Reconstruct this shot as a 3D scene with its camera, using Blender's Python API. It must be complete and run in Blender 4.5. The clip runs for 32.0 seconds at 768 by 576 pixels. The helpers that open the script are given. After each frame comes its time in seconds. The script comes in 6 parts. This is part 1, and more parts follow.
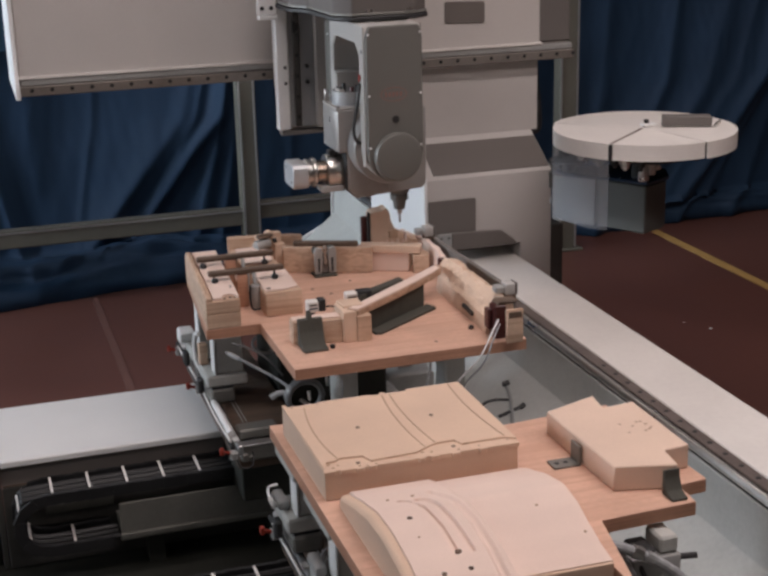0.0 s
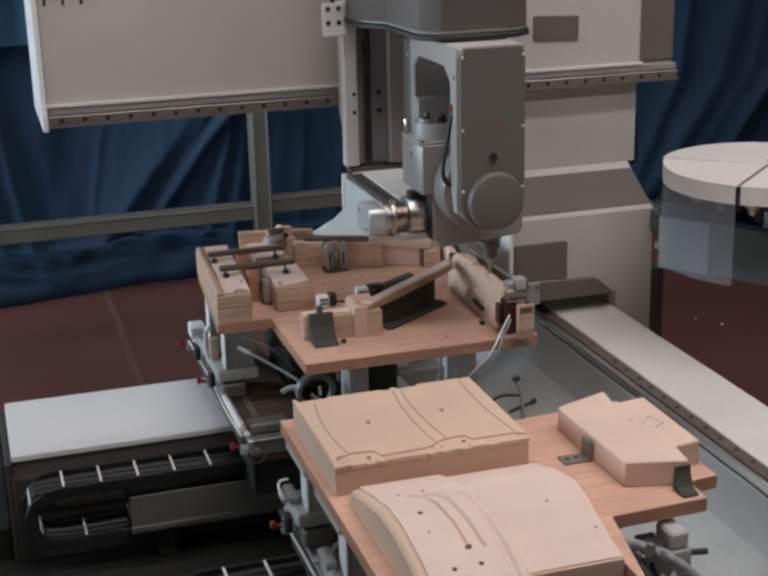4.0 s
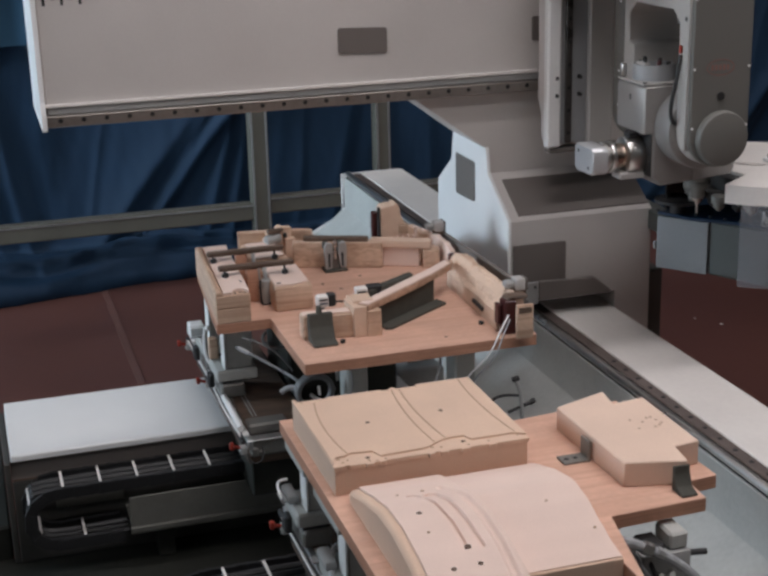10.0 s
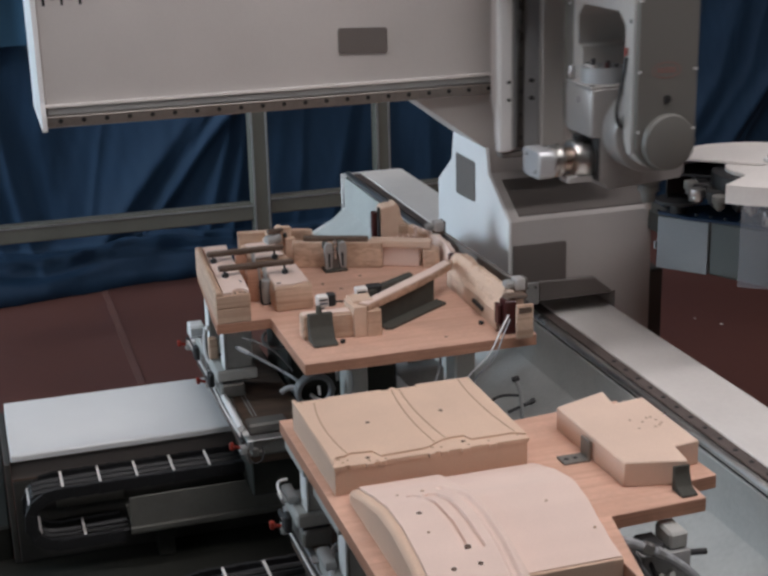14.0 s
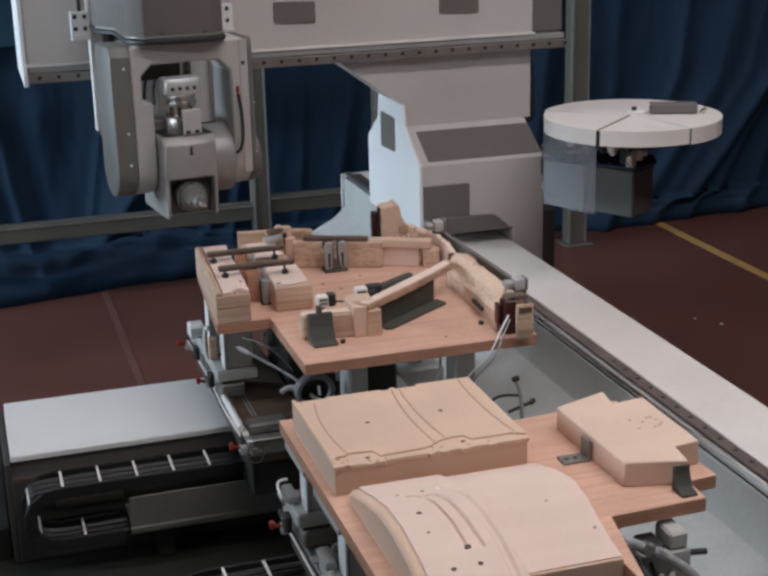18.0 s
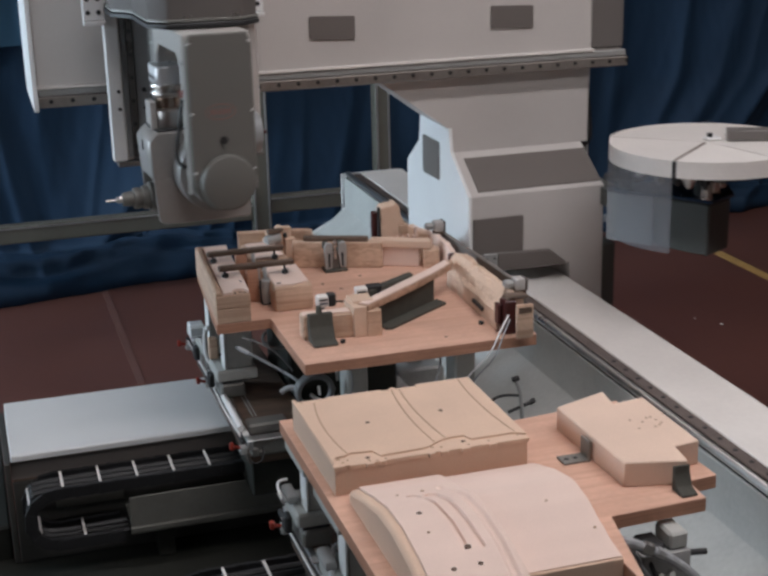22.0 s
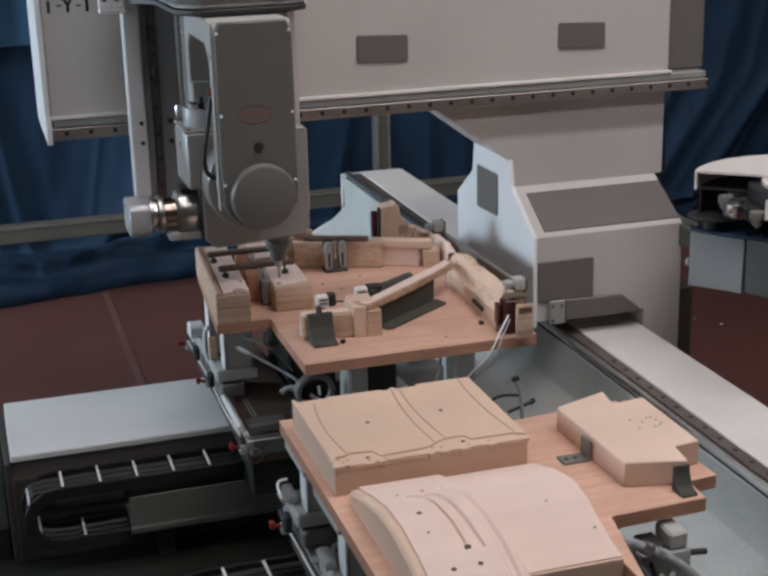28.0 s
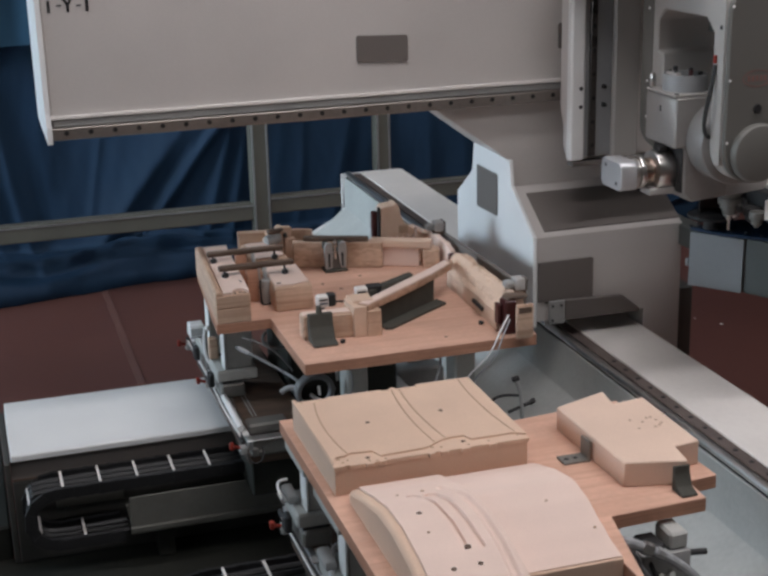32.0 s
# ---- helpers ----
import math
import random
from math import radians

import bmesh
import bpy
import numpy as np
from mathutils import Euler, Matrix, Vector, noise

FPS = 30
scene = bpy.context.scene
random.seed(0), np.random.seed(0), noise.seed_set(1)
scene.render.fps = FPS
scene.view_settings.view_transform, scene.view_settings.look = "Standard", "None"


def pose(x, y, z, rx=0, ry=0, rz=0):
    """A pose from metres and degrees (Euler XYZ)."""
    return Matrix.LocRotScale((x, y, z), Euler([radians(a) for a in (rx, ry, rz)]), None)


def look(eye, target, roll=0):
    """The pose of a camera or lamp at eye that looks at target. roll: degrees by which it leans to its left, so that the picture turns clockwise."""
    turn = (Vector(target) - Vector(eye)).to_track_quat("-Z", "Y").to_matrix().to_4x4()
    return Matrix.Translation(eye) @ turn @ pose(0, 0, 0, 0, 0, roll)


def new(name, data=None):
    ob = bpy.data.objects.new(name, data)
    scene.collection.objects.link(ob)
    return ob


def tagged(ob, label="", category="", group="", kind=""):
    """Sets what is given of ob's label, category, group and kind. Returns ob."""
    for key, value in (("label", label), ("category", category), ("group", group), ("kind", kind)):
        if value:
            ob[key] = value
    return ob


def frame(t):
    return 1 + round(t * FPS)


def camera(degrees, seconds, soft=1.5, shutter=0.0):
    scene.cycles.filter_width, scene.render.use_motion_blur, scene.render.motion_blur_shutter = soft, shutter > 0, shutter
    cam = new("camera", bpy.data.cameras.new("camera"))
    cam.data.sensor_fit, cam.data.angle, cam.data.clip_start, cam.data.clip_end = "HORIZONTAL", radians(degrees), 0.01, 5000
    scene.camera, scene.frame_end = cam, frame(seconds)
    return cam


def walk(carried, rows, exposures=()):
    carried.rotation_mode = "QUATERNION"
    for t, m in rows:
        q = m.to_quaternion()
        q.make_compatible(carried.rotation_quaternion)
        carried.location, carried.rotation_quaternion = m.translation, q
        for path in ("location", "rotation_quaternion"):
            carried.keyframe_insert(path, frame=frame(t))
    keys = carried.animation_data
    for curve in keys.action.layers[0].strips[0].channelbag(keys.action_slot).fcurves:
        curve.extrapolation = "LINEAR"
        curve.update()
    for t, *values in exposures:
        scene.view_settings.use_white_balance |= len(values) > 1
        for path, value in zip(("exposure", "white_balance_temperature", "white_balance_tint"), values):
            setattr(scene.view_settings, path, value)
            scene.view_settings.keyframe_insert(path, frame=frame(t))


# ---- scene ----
cam = camera(31.37, 32.0, soft=2.9, shutter=0.5)
EYE = (0.0, 0.0, 2.6)
YAW, PITCH, ROLL = 17.012, -17.646, -1.428


def aim(right, up):
    """The camera's pose, turned by degrees to the right and upwards."""
    yaw, pitch = radians(YAW + right), radians(PITCH + up)
    way = Vector((math.sin(yaw) * math.cos(pitch), math.cos(yaw) * math.cos(pitch), math.sin(pitch)))
    return look(EYE, Vector(EYE) + way, ROLL)


walk(cam, [(0, aim(0.45, 0.195)), (0.5, aim(0.195, 0.165)), (1.0, aim(-0.02, -0.03)), (1.5, aim(-0.06, -0.04)),
           (2.0, aim(-0.09, -0.03)), (2.5, aim(-0.09, 0)), (3.0, aim(-0.06, 0)), (5.5, aim(-0.03, 0)),
           (6.5, aim(-0.02, 0)), (7.5, aim(0, 0)), (20.0, aim(0, 0)), (32.0, aim(0, 0))],
     [(0, 0.0, 6880, 18.5), (2.0, 0.0, 6650, 14.5), (6.0, 0.0, 6480, 12.5), (10.0, 0.0, 6350, 12), (20.0, 0.0, 6350, 12), (32.0, 0.0, 6300, 11)])

# ---- light: a workshop with roof lamps and a row of windows in its side wall
world = bpy.data.worlds.new("world")
scene.world = world
world.use_nodes = True
wn = world.node_tree
sky = wn.nodes.new("ShaderNodeTexSky")
sky.sky_type, sky.sun_disc = "NISHITA", False
sky.sun_elevation, sky.sun_rotation = radians(40), radians(250)
wn.links.new(sky.outputs[0], wn.nodes["Background"].inputs[0])
wn.nodes["Background"].inputs[1].default_value = 0.1
scene.view_settings.exposure = 0.0


def area_lamp(name, m, w, h, watts, colour):
    d = bpy.data.lights.new(name, "AREA")
    d.shape, d.size, d.size_y, d.energy, d.color = "RECTANGLE", w, h, watts, colour
    ob = new(name, d)
    ob.matrix_world = m
    return ob


ROOF = 5.6
for ly, watts in ((0.9, 74), (3.1, 100), (7.0, 31)):
    area_lamp("roof_lamp_light", pose(2.25, ly, ROOF - 0.22), 5.0, 0.35, watts, (1.0, 0.945, 0.94))
for wy, watts in ((0.5, 5), (3.5, 10), (7.4, 135)):
    lamp_ob = area_lamp("window_light", pose(-4.9, wy, 2.6, 0, -90, 0), 1.8, 2.4, watts, (0.70, 0.87, 1.0) if wy > 7 else (0.95, 0.98, 1.0))
    lamp_ob.data.spread = radians(100)

# ---- materials
MATS = {}


def surface(name, colour, rough=0.5, metal=0.0, vary=0.12, scale=6.0, bump=0.1, fine=60.0, spec=0.5, piece=0.0):
    """A node material with variation at two scales, in metres."""
    m = bpy.data.materials.new(name)
    m.use_nodes = True
    nt = m.node_tree
    b = nt.nodes["Principled BSDF"]
    tc = nt.nodes.new("ShaderNodeTexCoord")
    n1, n2 = nt.nodes.new("ShaderNodeTexNoise"), nt.nodes.new("ShaderNodeTexNoise")
    n1.inputs["Scale"].default_value, n1.inputs["Detail"].default_value = scale, 5
    n2.inputs["Scale"].default_value, n2.inputs["Detail"].default_value = fine, 3
    for n in (n1, n2):
        nt.links.new(tc.outputs["Object"], n.inputs["Vector"])
    add = nt.nodes.new("ShaderNodeMath")
    add.operation = "MULTIPLY_ADD"
    nt.links.new(n2.outputs["Fac"], add.inputs[0])
    add.inputs[1].default_value = 0.5
    nt.links.new(n1.outputs["Fac"], add.inputs[2])
    ramp = nt.nodes.new("ShaderNodeMapRange")
    ramp.inputs["From Min"].default_value, ramp.inputs["From Max"].default_value = 0.4, 1.1
    ramp.inputs["To Min"].default_value, ramp.inputs["To Max"].default_value = 1 - vary, 1 + vary
    nt.links.new(add.outputs[0], ramp.inputs["Value"])
    out = ramp.outputs[0]
    if piece:
        oi = nt.nodes.new("ShaderNodeObjectInfo")
        pr = nt.nodes.new("ShaderNodeMapRange")
        pr.inputs["To Min"].default_value, pr.inputs["To Max"].default_value = 1 - piece, 1 + piece
        nt.links.new(oi.outputs["Random"], pr.inputs["Value"])
        mu = nt.nodes.new("ShaderNodeMath")
        mu.operation = "MULTIPLY"
        nt.links.new(out, mu.inputs[0])
        nt.links.new(pr.outputs[0], mu.inputs[1])
        out = mu.outputs[0]
    mix = nt.nodes.new("ShaderNodeVectorMath")
    mix.operation = "SCALE"
    mix.inputs[0].default_value = colour
    nt.links.new(out, mix.inputs["Scale"])
    nt.links.new(mix.outputs[0], b.inputs["Base Color"])
    rr = nt.nodes.new("ShaderNodeMapRange")
    rr.inputs["To Min"].default_value, rr.inputs["To Max"].default_value = max(rough - 0.1, 0.05), min(rough + 0.1, 1)
    nt.links.new(n1.outputs["Fac"], rr.inputs["Value"])
    nt.links.new(rr.outputs[0], b.inputs["Roughness"])
    b.inputs["Metallic"].default_value = metal
    b.inputs["Specular IOR Level"].default_value = spec
    if bump:
        bp = nt.nodes.new("ShaderNodeBump")
        bp.inputs["Strength"].default_value, bp.inputs["Distance"].default_value = bump, 0.002
        nt.links.new(n2.outputs["Fac"], bp.inputs["Height"])
        nt.links.new(bp.outputs[0], b.inputs["Normal"])
    MATS[name] = m
    return m


def grained(name, colour, dark, axis="X", rough=0.6, rings=9.0):
    """Wood: long streaks along an axis, over a soft stain."""
    m = surface(name, colour, rough, vary=0.2, scale=7.0, bump=0.2)
    nt = m.node_tree
    b = nt.nodes["Principled BSDF"]
    tc = nt.nodes.new("ShaderNodeTexCoord")
    mp = nt.nodes.new("ShaderNodeMapping")
    mp.inputs["Scale"].default_value = {"X": (1.5, rings * 4, rings * 4), "Y": (rings * 4, 1.5, rings * 4), "Z": (3, 3, rings * 14)}[axis]
    n = nt.nodes.new("ShaderNodeTexNoise")
    n.inputs["Scale"].default_value, n.inputs["Detail"].default_value, n.inputs["Distortion"].default_value = 1.0, 6, 0.6
    nt.links.new(tc.outputs["Object"], mp.inputs[0])
    nt.links.new(mp.outputs[0], n.inputs["Vector"])
    rp = nt.nodes.new("ShaderNodeMapRange")
    rp.inputs["From Min"].default_value, rp.inputs["From Max"].default_value = 0.42, 0.72
    nt.links.new(n.outputs["Fac"], rp.inputs["Value"])
    mx = nt.nodes.new("ShaderNodeMix")
    mx.data_type = "RGBA"
    nt.links.new(rp.outputs[0], mx.inputs["Factor"])
    nt.links.new(b.inputs["Base Color"].links[0].from_socket, mx.inputs["A"])
    mx.inputs["B"].default_value = (*dark, 1)
    nt.links.new(mx.outputs["Result"], b.inputs["Base Color"])
    return m


PAINT = surface("machine_paint", (0.575, 0.542, 0.515), 0.42, vary=0.10, scale=2.0, bump=0.04, fine=300)
SIDEGREY = surface("cover_grey", (0.142, 0.139, 0.126), 0.48, vary=0.06, scale=3, bump=0.04, fine=300)
HEADPAINT = surface("head_paint", (0.43, 0.415, 0.39), 0.42, vary=0.05, scale=3, bump=0.04, fine=300)
GREYPLATE = surface("grey_plate", (0.30, 0.31, 0.315), 0.4, vary=0.06, scale=5, bump=0.04)
PAINT_W = surface("white_paint", (0.80, 0.80, 0.79), 0.4, vary=0.07, scale=2.5, bump=0.04, fine=300)
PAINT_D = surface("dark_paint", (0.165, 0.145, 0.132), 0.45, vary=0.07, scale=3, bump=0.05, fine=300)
PAINT_M = surface("grey_paint", (0.155, 0.140, 0.130), 0.5, vary=0.06, scale=3, bump=0.04, fine=300)
COVER = surface("cover_white", (0.78, 0.74, 0.70), 0.45, vary=0.08, scale=3, bump=0.03)
BLACK = surface("black_rubber", (0.020, 0.020, 0.021), 0.55, vary=0.3, scale=12, bump=0.15)
PLASTIC = surface("black_plastic", (0.016, 0.016, 0.017), 0.5, vary=0.25, scale=10, bump=0.1)
STEEL = surface("bright_steel", (0.66, 0.645, 0.62), 0.30, 1.0, vary=0.1, scale=14, bump=0.05, fine=200)
COPPER = surface("bronze_ring", (0.50, 0.40, 0.33), 0.25, 1.0, vary=0.15, scale=20, bump=0.05)
RAILS = surface("rail_steel", (0.33, 0.30, 0.275), 0.45, 0.85, vary=0.2, scale=9, bump=0.1)
ALU = surface("aluminium", (0.50, 0.51, 0.51), 0.38, 0.7, vary=0.1, scale=10, bump=0.08, fine=160)
TRAY = surface("dull_tray_steel", (0.17, 0.167, 0.148), 0.5, 0.3, vary=0.2, scale=7, bump=0.15)
TRAY2 = surface("dull_dark_steel", (0.075, 0.073, 0.066), 0.5, 0.3, vary=0.2, scale=7, bump=0.15)
CAPGREY = surface("cap_grey", (0.46, 0.44, 0.42), 0.4, vary=0.08, scale=12, bump=0.05)
TOOLBLOCK = surface("tool_block_metal", (0.60, 0.61, 0.62), 0.40, metal=0.5, vary=0.06, scale=12, bump=0.05)
RAILBROWN = surface("oiled_brown_rail", (0.21, 0.17, 0.155), 0.4, 0.45, vary=0.25, scale=12, bump=0.15)
RAILDARK = surface("oiled_rail", (0.115, 0.105, 0.098), 0.3, 0.7, vary=0.2, scale=9, bump=0.1)
CAST = surface("cast_grey", (0.36, 0.36, 0.35), 0.5, 0.2, vary=0.14, scale=9, bump=0.2)
FRAME = surface("fence_paint", (0.145, 0.14, 0.115), 0.55, vary=0.12, scale=5, bump=0.1)
PLY = grained("plywood_face", (0.655, 0.405, 0.30), (0.57, 0.335, 0.24), "X")
PLYEDGE = grained("plywood_edge", (0.50, 0.26, 0.17), (0.33, 0.16, 0.10), "Z", rings=30)
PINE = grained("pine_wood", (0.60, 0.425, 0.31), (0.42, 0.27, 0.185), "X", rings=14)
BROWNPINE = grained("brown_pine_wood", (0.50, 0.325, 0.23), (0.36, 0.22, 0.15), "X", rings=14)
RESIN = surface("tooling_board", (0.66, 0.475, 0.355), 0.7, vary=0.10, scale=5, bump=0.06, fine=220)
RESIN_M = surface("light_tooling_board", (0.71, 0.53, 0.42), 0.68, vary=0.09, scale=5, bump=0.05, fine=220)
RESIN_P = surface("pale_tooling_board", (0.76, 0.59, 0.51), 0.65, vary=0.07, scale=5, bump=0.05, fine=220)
# Brown that stands in for the shade inside grooves, slots, recesses and holes.
RECESS_SHADE = surface("recess_shade_brown", (0.44, 0.30, 0.21), 0.8, vary=0.1, scale=20)
DARKWOOD = grained("dark_beam", (0.13, 0.085, 0.06), (0.07, 0.045, 0.03), "X")
RUBBER_G = surface("dark_foam_pad", (0.065, 0.063, 0.052), 0.85, vary=0.25, scale=25, bump=0.4, fine=120)
MAROON = surface("maroon_plastic", (0.055, 0.012, 0.011), 0.35, vary=0.2, scale=14)
ORANGE = surface("orange_red_plastic", (0.27, 0.035, 0.022), 0.4, vary=0.12, scale=14)
HOSE = surface("clear_grey_hose", (0.36, 0.37, 0.38), 0.25, vary=0.15, scale=30)
IRON = surface("dull_iron", (0.20, 0.195, 0.18), 0.5, 0.3, vary=0.15, scale=9, bump=0.2)
CHROME = surface("polished_rod", (0.80, 0.78, 0.76), 0.30, 1.0, vary=0.1, scale=9, bump=0.02)
SPINDLE = surface("spindle_grey", (0.33, 0.315, 0.30), 0.42, 0.2, vary=0.1, scale=9, bump=0.12)
DRUM = surface("drum_grey", (0.27, 0.26, 0.25), 0.38, 0.15, vary=0.12, scale=7, bump=0.08)
HOUSE = surface("dark_housing", (0.085, 0.09, 0.083), 0.45, vary=0.08, scale=5, bump=0.05)
HOSE_D = surface("dark_grey_hose", (0.17, 0.175, 0.18), 0.3, vary=0.15, scale=30)
BEDPAINT = surface("bed_paint", (0.46, 0.465, 0.44), 0.5, vary=0.16, scale=4, bump=0.08)
PIT = surface("near_black_bed", (0.026, 0.0265, 0.022), 0.6, vary=0.4, scale=4, bump=0.2, spec=0.3)
FLOOR = surface("red_floor", (0.138, 0.057, 0.044), 0.36, vary=0.16, scale=1.6, bump=0.12, fine=30)
SEAM = surface("floor_seam", (0.152, 0.070, 0.056), 0.6, vary=0.2, scale=8)
YELLOW = surface("yellow_line_paint", (0.50, 0.31, 0.11), 0.5, vary=0.2, scale=9)
CURTAIN = surface("blue_curtain", (0.0078, 0.037, 0.084), 0.75, vary=0.22, scale=1.4, bump=0.15, fine=90)
CLOTH2 = surface("pale_blue_cloth", (0.022, 0.085, 0.155), 0.8, vary=0.12, scale=2, bump=0.1)
WALLS = surface("workshop_wall", (0.22, 0.20, 0.18), 0.8, vary=0.08, scale=1.5)
BLUEBIN = surface("blue_plastic", (0.014, 0.036, 0.080), 0.4, vary=0.2, scale=8)
LOGO = surface("faded_red_print", (0.235, 0.118, 0.10), 0.5, vary=0.1, scale=20)

CLEAR = bpy.data.materials.new("clear_plastic")
CLEAR.use_nodes = True
_b = CLEAR.node_tree.nodes["Principled BSDF"]
_b.inputs["Base Color"].default_value = (0.30, 0.32, 0.35, 1)
_b.inputs["Roughness"].default_value = 0.22
_b.inputs["Alpha"].default_value = 0.30
GLOW = bpy.data.materials.new("lamp_tube")
GLOW.use_nodes = True
_b = GLOW.node_tree.nodes["Principled BSDF"]
_b.inputs["Emission Color"].default_value = (1, 0.95, 0.88, 1)
_b.inputs["Emission Strength"].default_value = 2.0
DAY = bpy.data.materials.new("daylight_outside")
DAY.use_nodes = True
_b = DAY.node_tree.nodes["Principled BSDF"]
_b.inputs["Emission Color"].default_value = (0.75, 0.88, 1, 1)
_b.inputs["Emission Strength"].default_value = 1.5

# ---- mesh helpers
ORG = {}


def thing(name, label, category, at=(0, 0, 0), group="", kind=""):
    ob = new(name)
    ob.empty_display_size = 0.1
    ob.location = at
    ORG[ob] = Vector(at)
    return tagged(ob, label, category, group, kind)


def part(name, bm, material, parent=None, label="", at=None, smooth=35):
    """Links a bmesh, written in world metres, as one mesh under its thing (or at top level)."""
    base = ORG[parent] if parent else Vector((0, 0, 0))
    org = Vector(at) if at is not None else base
    bmesh.ops.translate(bm, verts=bm.verts, vec=-org)
    bmesh.ops.recalc_face_normals(bm, faces=bm.faces)
    me = bpy.data.meshes.new(name)
    bm.to_mesh(me)
    bm.free()
    for f in me.polygons:
        f.use_smooth = True
    me.set_sharp_from_angle(angle=radians(smooth))
    for mt in (material if isinstance(material, (list, tuple)) else [material]):
        me.materials.append(mt)
    ob = new(name, me)
    ob.parent = parent
    ob.location = org - base
    ORG[ob] = org
    if label:
        ob["label"] = label
    return ob


def B():
    return bmesh.new()


def box(bm, a, b, bev=0.003, seg=1):
    r = bmesh.ops.create_cube(bm, size=1)
    lo, hi = Vector([min(p, q) for p, q in zip(a, b)]), Vector([max(p, q) for p, q in zip(a, b)])
    for v in r["verts"]:
        v.co = Vector([lo[i] + (v.co[i] + 0.5) * (hi[i] - lo[i]) for i in range(3)])
    if bev:
        es = list({e for v in r["verts"] for e in v.link_edges})
        bmesh.ops.bevel(bm, geom=es, offset=bev, segments=seg, affect="EDGES", profile=0.5)
    return bm


def prism(bm, pts, axis, a, b, bev=0.0, seg=1):
    """A polygon drawn across an axis and drawn out from a to b along it."""
    def at(p, s):
        return {"x": (s, p[0], p[1]), "y": (p[0], s, p[1]), "z": (p[0], p[1], s)}[axis]
    lo = [bm.verts.new(at(p, a)) for p in pts]
    hi = [bm.verts.new(at(p, b)) for p in pts]
    n = len(pts)
    fs = [bm.faces.new(lo), bm.faces.new(hi[::-1])]
    for i in range(n):
        fs.append(bm.faces.new((lo[i], hi[i], hi[(i + 1) % n], lo[(i + 1) % n])))
    if bev:
        bmesh.ops.recalc_face_normals(bm, faces=fs)
        es = list({e for f in fs for e in f.edges})
        bmesh.ops.bevel(bm, geom=es, offset=bev, segments=seg, affect="EDGES", profile=0.5)
    return bm


def cyl(bm, p0, p1, r0, r1=None, n=24, bev=0.0):
    p0, p1 = Vector(p0), Vector(p1)
    d = p1 - p0
    m = Matrix.Translation((p0 + p1) / 2) @ d.to_track_quat("Z", "Y").to_matrix().to_4x4()
    r = bmesh.ops.create_cone(bm, cap_ends=True, segments=n, radius1=r0, radius2=r0 if r1 is None else r1, depth=d.length, matrix=m)
    if bev:
        es = [e for e in {e for v in r["verts"] for e in v.link_edges} if any(len(f.verts) > 4 for f in e.link_faces)]
        bmesh.ops.bevel(bm, geom=es, offset=bev, segments=2, affect="EDGES", profile=0.5)
    return bm


def tube(bm, pts, r, n=8, steps=6):
    """A round hose along a smooth line through the points."""
    ps = [Vector(p) for p in pts]
    line = []
    for i in range(len(ps) - 1):
        a, b, c, d = ps[max(i - 1, 0)], ps[i], ps[i + 1], ps[min(i + 2, len(ps) - 1)]
        for k in range(steps):
            t = k / steps
            line.append(0.5 * (2 * b + (c - a) * t + (2 * a - 5 * b + 4 * c - d) * t * t + (3 * b - a - 3 * c + d) * t ** 3))
    line.append(ps[-1])
    rings = []
    for i, p in enumerate(line):
        d = (line[min(i + 1, len(line) - 1)] - line[max(i - 1, 0)]).normalized()
        u = d.cross(Vector((0.3, 0.2, 1))).normalized()
        w = d.cross(u)
        rings.append([bm.verts.new(p + r * (math.cos(2 * math.pi * k / n) * u + math.sin(2 * math.pi * k / n) * w)) for k in range(n)])
    for a, b in zip(rings, rings[1:]):
        for k in range(n):
            bm.faces.new((a[k], a[(k + 1) % n], b[(k + 1) % n], b[k]))
    bm.faces.new(rings[0])
    bm.faces.new(rings[-1][::-1])
    return bm


def bolts(parent, places, axis, r=0.006, h=0.005, material=None, name="bolt"):
    """Screw heads, each a mesh of its own that shares its data."""
    d = Vector({"-y": (0, -1, 0), "y": (0, 1, 0), "-x": (-1, 0, 0), "x": (1, 0, 0), "z": (0, 0, 1)}[axis])
    first = None
    for p in places:
        if first is None:
            bm = B()
            cyl(bm, Vector(p), Vector(p) + d * h, r, r * 0.85, 10)
            first = part(name, bm, material or STEEL, parent, at=p)
        else:
            o = new(name, first.data)
            o.parent = parent
            o.location = Vector(p) - ORG[parent]
    return first
# ---- setting
bm = B()
box(bm, (-5.2, -6.2, -0.3), (11.2, 9.7, 0.0), 0)
tagged(part("floor", bm, FLOOR), "dark red painted workshop floor with faint joints", "floor", kind="structure")
for i, sx in enumerate((-1.9, 0.725, 3.35)):
    bm = B()
    box(bm, (sx - 0.02, -6, 0.0005), (sx + 0.02, 9.3, 0.0035), 0)
    tagged(part("floor_joint", bm, SEAM), "pale filled joint in the red floor", "floor joint", kind="structure")
bm = B()
box(bm, (4.67, -6, 0.0005), (4.74, 9.3, 0.004), 0)
tagged(part("floor_marking", bm, YELLOW), "worn yellow line painted on the floor", "floor marking", kind="structure")
